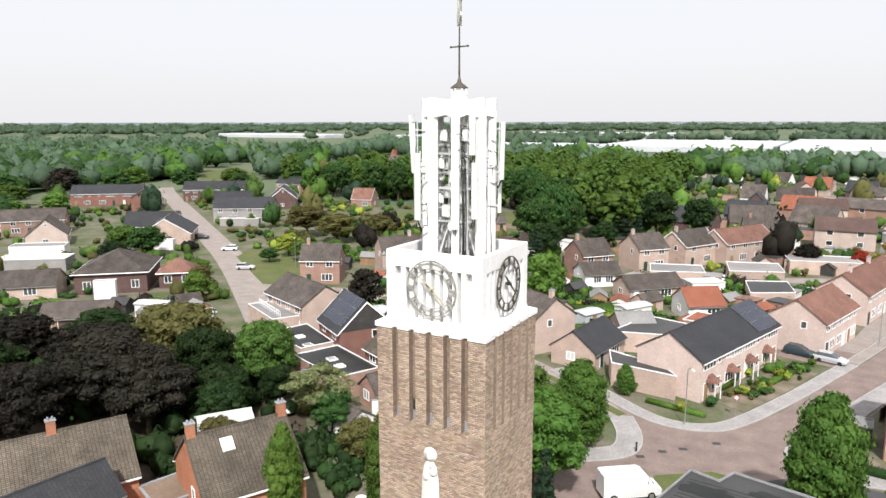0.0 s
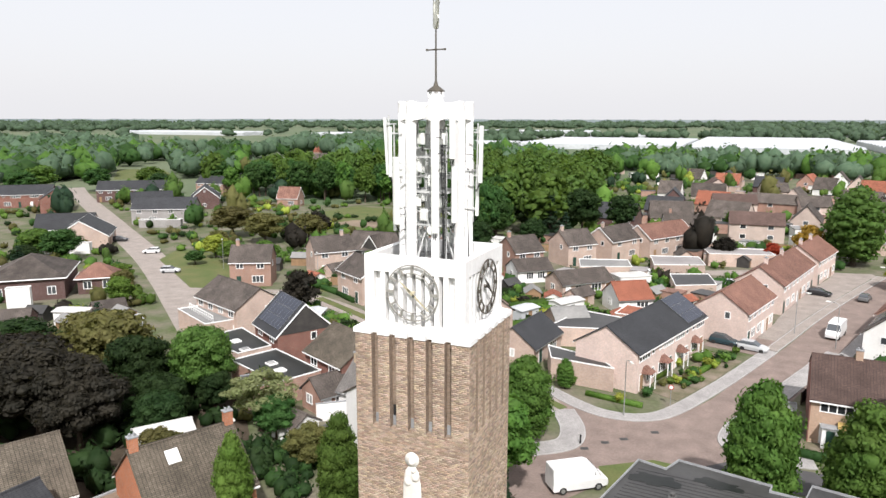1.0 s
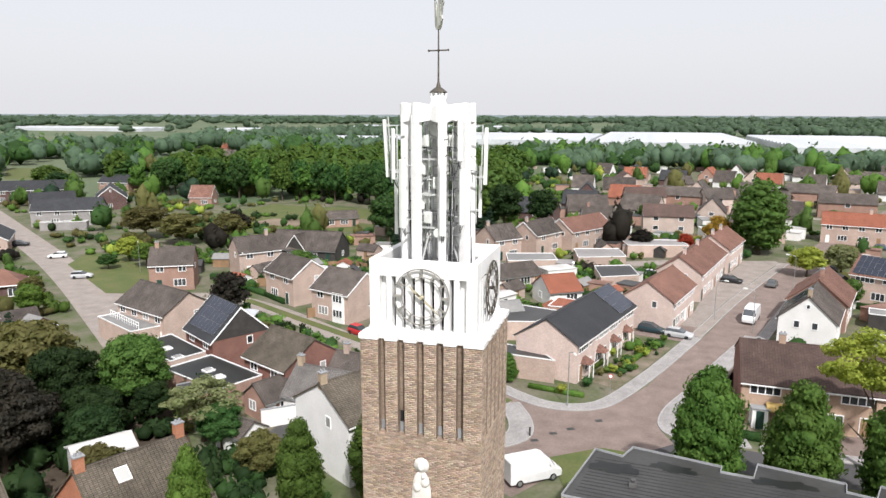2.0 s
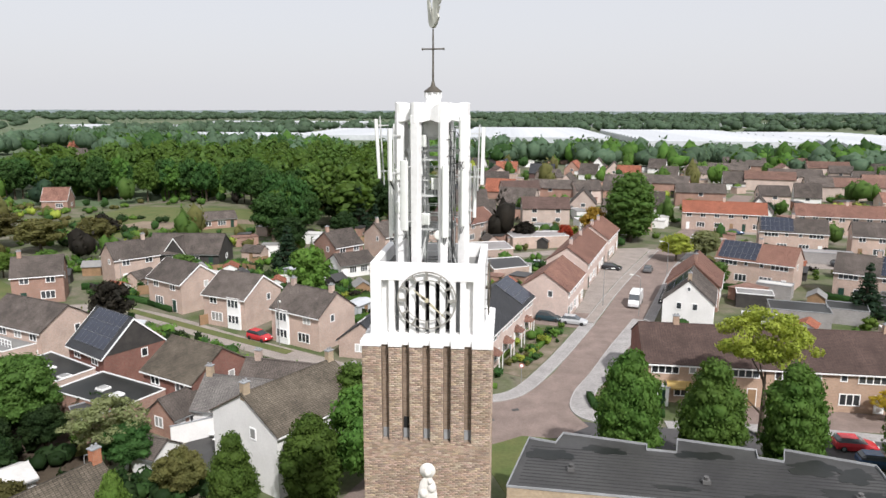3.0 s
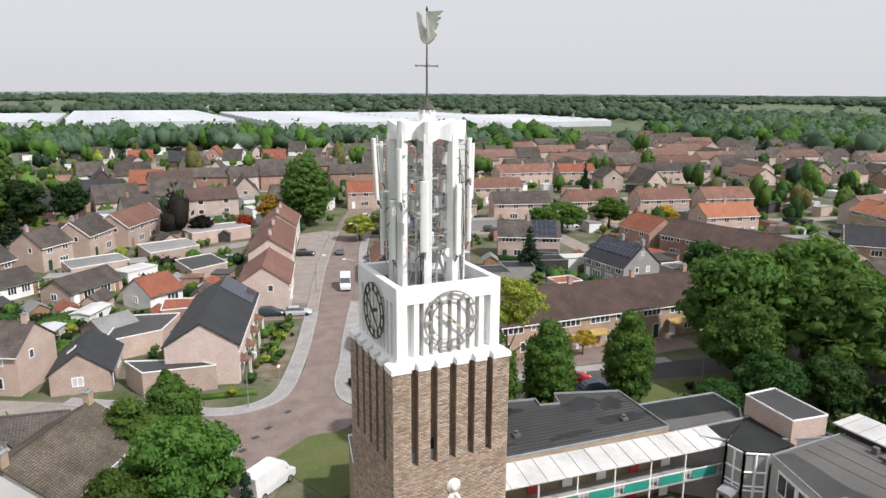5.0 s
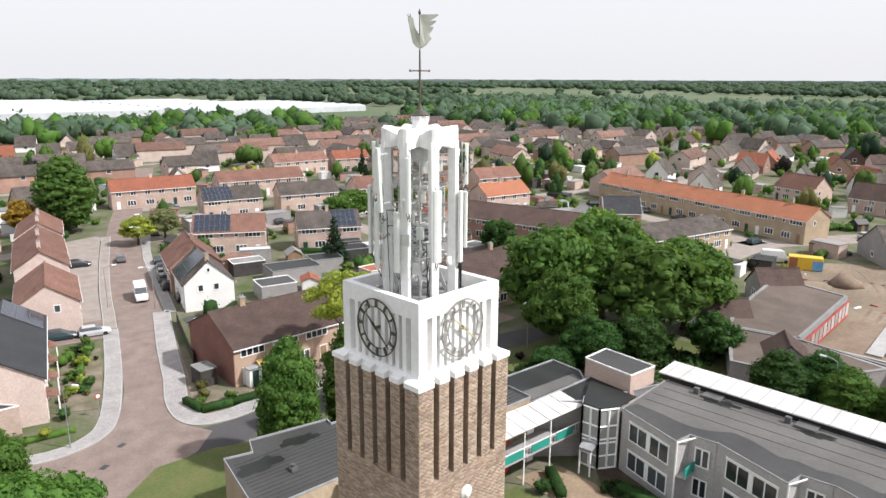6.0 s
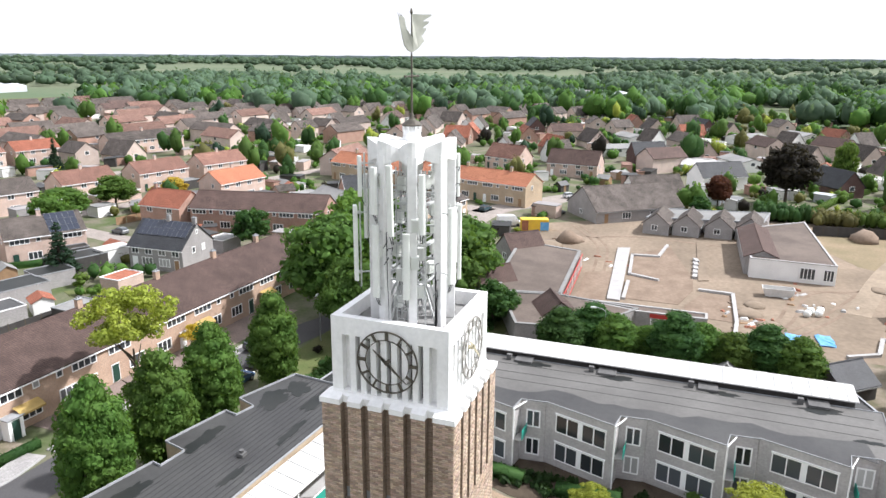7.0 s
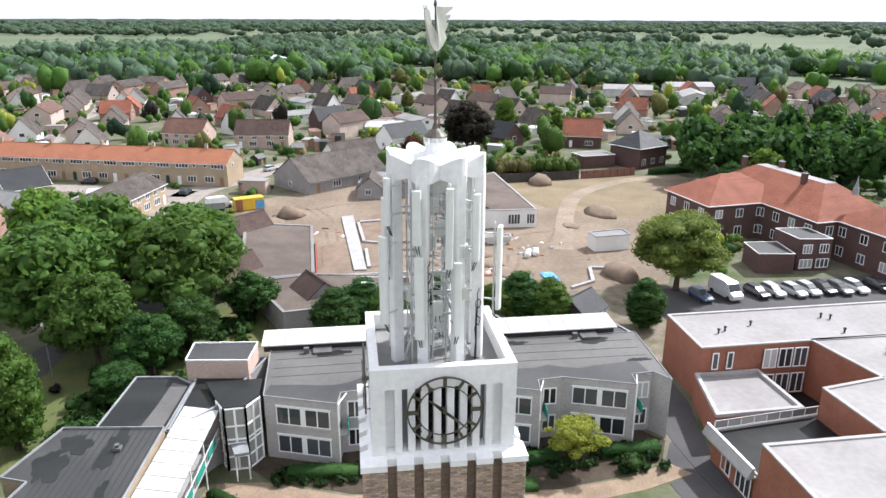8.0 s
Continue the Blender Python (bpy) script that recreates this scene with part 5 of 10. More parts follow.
gable_house((-31.4, 87.6), (-30.0, 97.0), 6.6, 2.8, 5.2, BP, M_ROOFSLATE, "low brick garage with a dark roof and skylight", 1, style="low", skylights=((1, 0.45, 1.8),), name="garage", cat="garage")
flat_block("garage", [(-26.5, 88.2), (-18.8, 85.4), (-16.6, 82.4), (-24.8, 83.4)], 3.0, BP, M_BITUMEN, "flat-roofed brick garage block with a white edge", "garage", rim=M_PVC)
flat_block("garage", [(-29, 97), (-21.5, 99), (-18.5, 106), (-26, 108)], 2.9, BP, M_BITUMEN, "flat-roofed outbuilding between gardens", "garage", rim=M_PVC)
flat_block("garage", [(-21, 108.5), (-15.5, 108), (-14.5, 113), (-20, 114.5)], 2.9, BR, M_ROOFRED, "outbuilding with a red roof", "garage", rim=M_PVC)
for p, q, r, lab in (((-50.7, 143.0), (-46.0, 148.6), M_ROOFGREY, "red brick house with a grey tiled roof"), ((-42.3, 156.4), (-37.2, 162.4), M_ROOFGREY, "brown brick house with a grey tiled roof"),
                     ((-34.6, 164.7), (-29.3, 174.8), M_ROOFGREY, "pink brick house with white verge boards"), ((-26.8, 172.8), (-18.0, 187.0), M_ROOFRUST, "pink brick pair of houses with an orange-brown roof")):
    gable_house(p, q, 7.8, 5.2, 8.0, BR if lab.startswith("red") else BP, r, lab, 2 if r is M_ROOFRUST else 1, (0.1,) if r is M_ROOFGREY else (), white_verge=r is not M_ROOFGREY or "verge" in lab)
for x0, y0, x1, y1, m in ((-34, 142, -24, 150, M_BITUMENGREY), (-20, 150, -10, 160, M_ROOFWHITE), (-10, 168, 4, 176, M_ROOFWHITE), (-14, 132, -7, 142, M_BITUMEN)):
    flat_block("outbuilding", [(x0, y0), (x1, y0 + 4), (x1 - 2, y1 + 3), (x0 - 2, y1)], 2.9, BP, m, "flat-roofed outbuilding behind the terraces", "outbuilding", rim=M_PVC)
gable_house((-36, 128), (-28, 136), 6.5, 2.8, 4.6, BP, M_ROOFGREY, "low brick bungalow with a grey roof", 2, style="low")
gable_house((-47, 136), (-41, 141), 6.5, 2.8, 4.6, M_PLASTER, M_ROOFGREY, "low white bungalow with a grey roof", 2, style="low")
gable_house((-102.1, 188.5), (-91.5, 195.8), 6.5, 2.9, 4.6, BR, M_ROOFGREY, "long low barn with a grey roof", 2, style="low", name="barn", cat="barn")
gable_house((-268, 170), (-247, 187), 8.5, 5.2, 8.2, M_BRICKWINE, M_ROOFSLATE, "dark brick terrace with a slate roof and white dormers", 3, style="band")
gable_house((-227, 171), (-241, 184), 9.0, 5.2, 8.2, M_BRICKWINE, M_ROOFSLATE, "dark red brick gabled end house with a slate roof", 1)
gable_house((-243, 204), (-221, 219), 8.5, 5.2, 8.2, BD, M_ROOFSLATE, "dark brick terrace with a slate roof", 4)
gable_house((-184.5, 167), (-168, 177), 10, 5.0, 8.0, M_BRICKGREY, M_ROOFSLATE, "grey brick house with a wide slate roof", 2)
gable_house((-199, 179), (-190, 189), 9, 5.0, 8.0, M_BRICKGREY, M_ROOFSLATE, "grey brick rear house with a slate roof", 1)
flat_block("garage", [(-175, 160), (-164, 166), (-163, 164), (-174, 158)], 2.4, M_BRICKGREY, M_BITUMEN, "low pale brick front building with a flat roof", "garage", rim=M_PVC)
gable_house((-187, 202), (-198, 215), 10, 4.2, 8.2, BD, M_ROOFSLATE, "dark gabled house with white verge boards", 1, white_verge=True, ends=(2, 1))
gable_house((-228, 246), (-214, 247), 8, 5.2, 8.0, BR, M_ROOFSLATE, "brick house beside the wood", 2)
gable_house((-168, 222), (-160, 224), 7, 3.6, 7.4, BR, M_ROOFRUST, "small red brick house with a white gable trim", 1, white_verge=True)
gable_house((-160.5, 126), (-171, 138), 13, 3.2, 7.2, BP, M_ROOFSLATE, "wide pink brick gabled house with a dark roof", 1, ends=(1, 0), white_verge=True)
gable_house((-172, 141), (-184, 132), 8, 3.4, 7.0, BP, M_ROOFSLATE, "rear wing of a brick house with a dark slate roof", 1)
flat_block("veranda", [(-164.5, 117.5), (-153.5, 123.5), (-152.5, 121.8), (-163.5, 115.8)], 2.6, M_PLASTER, M_ROOFWHITE, "long white veranda along the gabled house", "veranda", rim=M_PVC)
gable_house((-143, 69), (-133, 79), 8, 2.8, 5.0, BP, M_ROOFGREY, "low brick house with a dark grey roof", 1, style="low")
gable_house((-186, 108.5), (-197, 116.5), 10, 3.2, 7.4, M_BRICKROSE, M_ROOFGREY, "pale brick house with a steep gable and bay window", 1, ends=(2, 0))
gable_house((-222, 110), (-207, 128), 9, 4.6, 7.4, BR, M_ROOFGREY, "long brick house with a grey roof", 3)
flat_block("garage", [(-182, 98), (-172, 106), (-168, 102), (-178, 94)], 2.8, M_PLASTER, M_BITUMENGREY, "low white flat-roofed garages", "garage", rim=M_PVC)
flat_block("garage", [(-168, 88), (-156, 97), (-152, 92), (-164, 83)], 2.8, M_BRICKGREY, M_STEELWHITE, "low outbuilding with a white sheet roof", "garage", rim=M_PVC)
gable_house((-112, 63), (-104, 70), 7, 2.7, 4.4, BD, M_ROOFGREY, "low outbuilding with a ribbed grey roof", 1, style="low")
flat_block("long_shed", [(-57.8, 62.6), (-53.9, 67.6), (-51.2, 64.3), (-54.9, 59.2)], 2.7, BR, M_BITUMEN, "long low brick shed with a dark felt roof", "shed", edge=0.1)
gable_house((-47.4, 56.8), (-43.6, 55.6), 3.2, 2.2, 3.2, M_PLASTER, M_ROOFGREY, "small white shed with a mossy tiled roof", 1, style="low", sides=(0, 0), ends=(0, 0), name="shed", cat="shed")
flat_block("carport", [(-62, 66), (-52, 62), (-49.5, 67.5), (-59.5, 72)], 3.0, BR, M_BITUMENWET, "flat-roofed extension with a dark roof", "extension", rim=M_PVC)
flat_block("carport", [(-72, 72), (-63, 68.5), (-61, 73), (-70, 78)], 3.0, BP, M_BITUMENWET, "flat roof with rooflights behind the dark red house", "extension", rim=M_PVC)
flat_block("extension", [(-86, 82), (-76, 77), (-73, 82), (-83, 87)], 3.1, BP, M_BITUMENGREY, "flat-roofed extension with a white balustrade", "extension", rim=M_PVC)

# the long brown-roofed terrace and the white house behind it
gable_house((5.0, 83.0), (60.0, 79.9), 12.4, 5.0, 7.9, M_BRICKTAN, M_ROOFBROWN, "long brick terrace with a brown tiled roof and white window bands", 8, (0.08, 0.3, 0.52, 0.72, 0.9), ends=(0, 0), style="band")
s_end = Shape()
s_end.extrude_x([(-6.21, 0), (6.21, 0), (6.21, 4.92), (0, 7.66), (-6.21, 4.92)], -0.1, 0.0)
dv = Vector((55.0, -3.1)).normalized()
tagged(part("end_wall", s_end, M_BRICKWINE, at=pose(5.0 - 0.001, 83.0, 0, 0, 0, math.degrees(math.atan2(dv.y, dv.x)))), "plain dark red brick end wall of the terrace", "wall", "", "structure")
gable_house((16.8, 106.0), (20.0, 116.4), 7.6, 4.6, 8.0, M_PLASTER, M_ROOFGREY, "white plastered house with a dark roof", 1, (0.06,), ends=(2, 0), solar=((1, 0.25, 0.85, 3),))
gable_house((20.4, 117.5), (24.2, 129.0), 8.6, 4.6, 8.2, BR, M_ROOFRUST, "red brick house with a rust-red roof", 2, (0.3,))
for a, b, rf, sol, lab in (((51.0, 176.2), (65.6, 172.3), M_ROOFGREY, ((-1, 0.02, 0.48, 3),), "pair of brick houses with solar panels on half the roof"), ((70.5, 170.8), (86.0, 165.8), M_ROOFGREY, (), "pair of pale brick houses with a grey-brown roof"),
                           ((32.5, 142.4), (44.6, 134.6), M_ROOFRUST, ((-1, 0.02, 0.5, 3),), "pair of brick houses with dark solar panels"), ((50.0, 131.2), (61.6, 124.8), M_ROOFGREY, ((-1, 0.55, 0.98, 3),), "pair of pink brick houses, half the roof black with panels"),
                           ((92.2, 165.6), (106.4, 162.1), M_ROOFRUST, (), "brick terrace with an orange-brown roof"), ((112.7, 160.6), (127.7, 156.8), M_ROOFRUST, (), "brick terrace with a brown roof"),
                           ((132.5, 155.0), (147, 150.5), M_ROOFRUST, (), "brick terrace with a rust roof"), ((108.1, 131.0), (122.8, 128.0), M_ROOFORANGE, (), "pair of white houses with a bright orange roof"),
                           ((108.4, 235.3), (130.5, 232.6), M_ROOFRUST, (), "far brick terrace with an orange roof"), ((133, 230.3), (147, 226.5), M_ROOFRED, (), "far brick terrace with a red roof"), ((163.7, 220.5), (193.3, 212.9), M_ROOFGREY, (), "far brick terrace with a grey roof"),
                           ((40, 208), (62, 203), M_ROOFRED, (), "brick terrace with a red roof"), ((70, 204), (96, 198), M_ROOFRUST, (), "brick terrace with a rust roof")):
    gable_house(a, b, 8.2, 5.3, 8.0, BP, rf, lab, max(2, int((Vector(a) - Vector(b)).length / 6)), (0.5,), style="band" if sol else "pair", solar=sol, ends=(1, 1), group="rows of brick houses")
gable_house((60.5, 108.2), (60.9, 97.0), 8.6, 4.4, 8.0, M_BRICKGREY, M_ROOFSLATE, "grey brick house with black solar roof", 2, (0.98, 0.5), ends=(1, 2), solar=((1, 0.05, 0.95, 2), (-1, 0.05, 0.95, 2)))
gable_house((85.4, 128.4), (85.0, 117.6), 8.2, 5.2, 8.0, BR, M_ROOFRED, "red brick house with a red tiled roof", 1, (0.1,), ends=(1, 1))
gable_house((87.0, 117.0), (92.5, 88.0), 9.4, 5.2, 8.0, BR, M_ROOFBROWN, "dark brick terrace with a brown roof and white windows", 5, ends=(1, 1), style="band")
gable_house((155.0, 118.6), (135.4, 53.6), 8.6, 5.6, 8.1, BY, M_ROOFORANGE, "long yellow brick terrace with a bright orange tiled roof", 10, (0.1, 0.3, 0.5, 0.7, 0.9), ends=(1, 1), style="band")
gable_house((118.0, 69.9), (93.0, 75.9), 9.6, 4.6, 6.8, BY, M_ROOFGREY, "pale brick terrace with a low tan roof", 4, ends=(0, 0), solar=((-1, 0.38, 0.55, 2),))
gable_house((121.5, 100.5), (127.5, 93.6), 8.0, 3.4, 6.8, BR, M_ROOFSLATE, "brick house with a grey roof and white verge boards", 1, white_verge=True)
gable_house((118, 104), (108, 88), 8, 2.8, 4.8, BP, M_BITUMENGREY, "low grey-roofed workshop beside the houses", 2, style="low")
gable_house((194, 81.5), (189, 69), 8.4, 4.4, 8.2, BP, M_ROOFRUST, "brick house with a rust roof and dormers", 2)
gable_house((186.8, 60), (185, 44), 8.4, 4.4, 8.2, BP, M_ROOFBROWN, "brick house with a brown roof and white dormers", 2, ends=(1, 1))
gable_house((126, 40), (140, 22), 14, 3.0, 7.5, M_BRICKGREY, M_ROOFGREY, "wide grey building with a broad shingled roof", 2, style="low")
gable_house((150, 32), (158, 20), 8, 3.0, 6.8, M_PLASTER, M_ROOFGREY, "white house with a grey roof", 1, style="low")
gable_house((176, 16), (184, 4), 8, 4, 7.5, M_PLASTER, M_ROOFSLATE, "white house with a dark roof", 1)

# back garden sheds, carports, porches beside the terraces
for x, y, a, w, d, m in ((52, 116, -20, 9, 5, M_BITUMENWET), (44, 113, -20, 6, 5, M_BITUMENWET), (36, 112, -15, 9, 6, M_BITUMENWET), (32, 121, -15, 6, 4, M_BITUMENGREY), (28, 105, -15, 6, 5, M_BITUMEN), (67, 113, -20, 5, 4, M_ROOFWHITE),
                         (38, 128, -30, 6, 3, M_STEELWHITE), (56, 121, -28, 5, 3, M_BITUMENWET), (60, 160, -15, 12, 4, M_ROOFWHITE), (80, 158, -15, 10, 4, M_ROOFWHITE), (100, 154, -14, 12, 4, M_ROOFWHITE), (120, 150, -14, 9, 4, M_BITUMENGREY), (45, 163, -10, 8, 4, M_STEELWHITE),
                         (100, 118, -14, 7, 4, M_ROOFWHITE), (46, 100, -4, 5, 4, M_ROOFRED), (33, 96, -4, 5, 3, M_BITUMENGREY), (72, 100, -4, 5, 4, M_BITUMENGREY)):
    r = Matrix.Rotation(radians(a), 2)
    poly = [tuple(Vector((x, y)) + r @ Vector(c)) for c in ((-w / 2, -d / 2), (w / 2, -d / 2), (w / 2, d / 2), (-w / 2, d / 2))]
    flat_block("garden_shed", poly, 2.5, (M_DARKWOOD, M_BRICKGREY, BP)[int(x + y) % 3], m, "low garden shed with a flat roof", "shed", rim=random.Random(int(x)).choice((M_PVC, M_LEAD, M_LEAD)), edge=0.10)
    OCC.append((x, y, w / 2 + 1, d / 2 + 1, a))

# awnings, a porch and a bin shed on the long terrace
M_AWN = surface("yellow_awning_cloth", (0.44, 0.31, 0.11), (0.36, 0.25, 0.09), 0.8, 1.0, 8.0, 0.3, 0.1)
for x in (8.6, 34.0, 47.5):
    t = thing("awning", pose(x, 76.55 - 0.056 * (x - 5), 2.35, 0, 0, -3.2), "faded yellow cloth awning over a terrace window", "awning", "awnings of the terrace")
    part("cloth", Shape().extrude_x([(0, 0.45), (0, 0.5), (-0.7, 0.30), (-1.1, 0.0), (-1.1, -0.22), (-1.06, -0.22), (-1.06, -0.02), (-0.68, 0.25)], -1.4, 1.4), M_AWN, t)
    for e in (-1.38, 1.38):
        part("arm", Shape().tube((e, 0, 0.1), (e, -1.05, -0.05), 0.02, n=6), M_ZINC, t)
t = thing("porch", pose(6.6, 76.45, 0, 0, 0, -3.2), "white boarded front porch of the end house", "porch")
part("porch_wall", Shape().box(-0.8, 0.8, -1.1, 0, 0.02, 2.3), M_PVC, t)
part("porch_roof", Shape().box(-0.95, 0.95, -1.25, 0, 2.3, 2.42), M_LEAD, t)
part("leaf", Shape().box(-0.4, 0.4, -1.14, -1.1, 0.05, 2.1), M_DARKGREEN, t)
flat_block("bin_shed", [(1.6, 79.4), (3.6, 79.3), (3.7, 81.9), (1.7, 82.0)], 2.1, M_DARKWOOD, M_BITUMENGREY, "small grey bin shed beside the end wall", "shed", edge=0.08)

# red awnings over the doors of the slate-roofed terrace
d1 = Vector((6.5, 21.6)).normalized()
for f in (0.10, 0.34, 0.58, 0.82):
    c = Vector((-18.0, 84.2)) + Vector((6.5, 21.6)) * f + Vector((d1.y, -d1.x)) * 4.3
    t = thing("door_canopy", pose(c.x, c.y, 2.3, 0, 0, math.degrees(math.atan2(d1.y, d1.x))), "small red tiled canopy over a front door", "canopy", "canopies of the terrace")
    s = Shape()
    s.add([(-1.1, 0, 0), (1.1, 0, 0), (0.8, -1.2, 0), (-0.8, -1.2, 0), (-0.5, 0, 0.8), (0.5, 0, 0.8)], [(0, 3, 2, 1), (3, 4, 5, 2), (0, 4, 3), (1, 2, 5), (0, 1, 5, 4)])
    part("canopy_roof", s, M_ROOFRUST, t)
    for e in (-0.75, 0.75):
        part("post", Shape().box(e - 0.05, e + 0.05, -1.15, -1.05, -2.25, 0), M_PVC, t)


# ---------------- the care home below the tower ----------------
def blob(cx, cy, rx, ry, rg):
    """A wavy closed outline."""
    ph, q = rg.uniform(0, 6), rg.uniform(0, 6)
    out = []
    for a in range(44):
        th = a * math.pi / 22
        f = 1 + 0.22 * math.sin(2 * th + ph) + 0.14 * math.sin(5 * th + q) + 0.10 * math.sin(9 * th + 2 * q)
        out.append((cx + rx * f * math.cos(th), cy + ry * f * math.sin(th)))
    return out


# north wing
NW = [(-11.5, 44.6), (-9.6, 52.7), (-7.4, 52.0), (-6.6, 53.9), (0.2, 52.4), (0.0, 51.5), (2.4, 51.2), (3.0, 53.6), (9.0, 52.2), (8.7, 50.9), (10.6, 50.4), (11.4, 52.5), (17.6, 50.4), (16.7, 42.4)]
north = flat_block("care_home_north_wing", NW, 6.25, M_BRICKYEL, M_BITUMEN, "two-storey wing with a grey felt roof and stepped parapet", "building", 0.07, rim=M_LEAD, rim_h=0.2)
ox, oy = NW[0]
for k in range(14):         # seams of the felt sheets on the roof
    f = (k + 0.5) / 14
    y = 44.6 + 7.0 * f
    x0, x1 = -10.8 + 1.4 * f, 16.4 + 0.8 * f
    part("felt_seam", Shape().prism([(x0 - ox, y - oy), (x1 - ox, y - oy - 2.2), (x1 - ox, y - oy - 2.13), (x0 - ox, y - oy + 0.07)], 6.27, 6.292), M_SEAM, north)
for px, py, r, k in ((-3.5, 51.2, 1.7, 1), (4.5, 51.0, 1.9, 1), (12.5, 49.6, 2.2, 1.2), (14.4, 45.6, 2.6, 0.8), (8, 44.9, 1.8, 0.6), (-8.0, 50.0, 1.6, 1.6), (15.2, 48.6, 1.4, 2.0), (1.0, 45.6, 1.6, 0.5)):
    rg = random.Random(int(px * 10))
    part("puddle", Shape().prism(blob(px - ox, py - oy, r, k * r * 0.4, rg), 6.272, 6.2965), M_BITUMENWET, north, "shallow dark puddle")
for px, py in ((3.5, 46.6), (14.0, 45.2), (-6.5, 47.6)):
    s = Shape()
    s.box(px - ox - 0.3, px - ox + 0.3, py - oy - 0.3, py - oy + 0.3, 6.26, 6.55)
    s.tube((px - ox, py - oy, 6.55), (px - ox, py - oy, 6.8), 0.14, 0.2, 10)
    part("roof_vent", s, M_EDGE, north)
# gallery front with doors and windows under the white canopy
gd = Vector((21.5, -1.95)).normalized()
gn = Vector((gd.y, -gd.x))
g0 = Vector((-4.0, 43.7))
for lvl in (0.0, 2.9):
    for i in range(7):
        c = g0 + gd * (2.0 + 3.3 * i) - Vector((ox, oy)) + gn * 0.06
        yaw = math.degrees(math.atan2(gd.y, gd.x))
        window(north, c.x, c.y, lvl + 0.9, yaw, 1.5, 1.3, 2)
        c2 = c + gd * 1.65
        o = part("door", Shape().box(-0.45, 0.45, -0.07, 0, 0, 2.1), M_REDPAINT if i % 3 == 1 else M_PVC, north, at=pose(c2.x, c2.y, lvl + 0.1, 0, 0, yaw))
can = thing("gallery_canopy", pose(g0.x, g0.y, 0, 0, 0, math.degrees(math.atan2(gd.y, gd.x))), "long white ribbed canopy over the access gallery", "canopy")
for i in range(16):
    s = Shape()
    x0 = -1.0 + 1.6 * i
    s.extrude_x([(0.15, 5.95), (0.15, 6.03), (-2.75, 5.58), (-2.75, 5.50)], x0, x0 + 1.55)
    s.extrude_x([(0.15, 6.03), (0.15, 6.09), (-2.75, 5.64), (-2.75, 5.58)], x0 - 0.05, x0 + 0.02)
    part("roof_sheet", s, M_STEELWHITE, can)
s = Shape()
s.box(-1, 24.5, -2.6, -0.02, 2.72, 2.86)
part("gallery_floor", s, M_KERB, can)
s = Shape()
for i in range(61):
    s.box(-1 + 0.42 * i, -0.97 + 0.42 * i, -2.56, -2.53, 2.86, 3.75)
s.box(-1, 24.5, -2.58, -2.52, 3.75, 3.82)
part("railing", s, M_PVC, can)
for i in range(7):
    part("rail_panel", Shape().box(0.6 + 3.4 * i, 3.0 + 3.4 * i, -2.60, -2.585, 2.95, 3.7), M_GREENPAINT, can, "sea-green rail panel")
    part("post", Shape().box(-0.8 + 3.5 * i, -0.7 + 3.5 * i, -2.55, -2.45, 0, 5.5), M_PVC, can)
# glazed stair link
lk = thing("stair_link", pose(19.6, 37.0, 0), "white-framed glazed stair link between the wings", "building")
s = Shape()
LP = [(1.2, 2.0), (-0.3, 1.2), (-0.2, -0.6), (1.4, -1.6)]
for (ax, ay), (bx, by) in zip(LP, LP[1:]):
    for f in (0, 0.5, 1):
        x, y = ax + (bx - ax) * f, ay + (by - ay) * f
        s.box(x - 0.09, x + 0.09, y - 0.09, y + 0.09, 0, 6.2)
    for z in (0.1, 1.4, 2.7, 3.1, 4.4, 6.1):
        s.tube((ax, ay, z), (bx, by, z), 0.10, n=4)
part("frame", s, M_PVC, lk)
s = Shape()
for (ax, ay), (bx, by) in zip(LP, LP[1:]):
    s.add([(ax, ay, 0.1), (bx, by, 0.1), (bx, by, 6.1), (ax, ay, 6.1)], [(0, 1, 2, 3)])
part("glazing", s, M_CURTAIN, lk)
part("link_roof", Shape().prism(LP + [(4.5, -1.6), (4.5, 3.5)], 6.16, 6.3), M_BITUMENWET, lk)
s = Shape()
s.prism([(-0.4, 0.9), (-2.0, 0.3), (-1.8, -0.9), (-0.2, -0.5)], 2.5, 2.75)
part("porch_roof", s, M_LEAD, lk)
for x, y in ((-1.9, 0.25), (-1.75, -0.8)):
    part("post", Shape().box(x - 0.06, x + 0.06, y - 0.06, y + 0.06, 0, 2.5), M_PVC, lk)

# dark low roofs between the wings, pink plant room
flat_block("care_home_link_wing", [(17.75, 50.3), (17.0, 42.6), (25.2, 41.9), (26.8, 43.6), (27.2, 47.4), (17.8, 48.4)], 5.5, M_BRICKGREY, M_BITUMENWET, "link wing with a wet black flat roof", "building", 0.14)
tagged(part("dry_strip", Shape().prism([(17.4, 43.0), (25.0, 42.3), (25.8, 43.8), (22, 44.2), (17.6, 44.9)], 5.522, 5.532), M_FELT), "dry grey felt strip on the wet black roof", "roofing", "", "structure")
flat_block("care_home_link_wing", [(16.9, 42.3), (20.8, 38.6), (29.5, 35.5), (29.5, 42.2), (25.3, 41.7)], 5.7, M_BRICKGREY, M_BITUMENWET, "low link with a dark flat roof", "building", 0.2)
flat_block("plant_room", [(25.4, 36.8), (29.2, 36.3), (29.8, 42.4), (26.1, 42.5)], 7.5, M_BRICKPINK, M_BITUMEN, "pinkish plant room with a flat felt roof", "building", 0.09, rim=M_PVC)

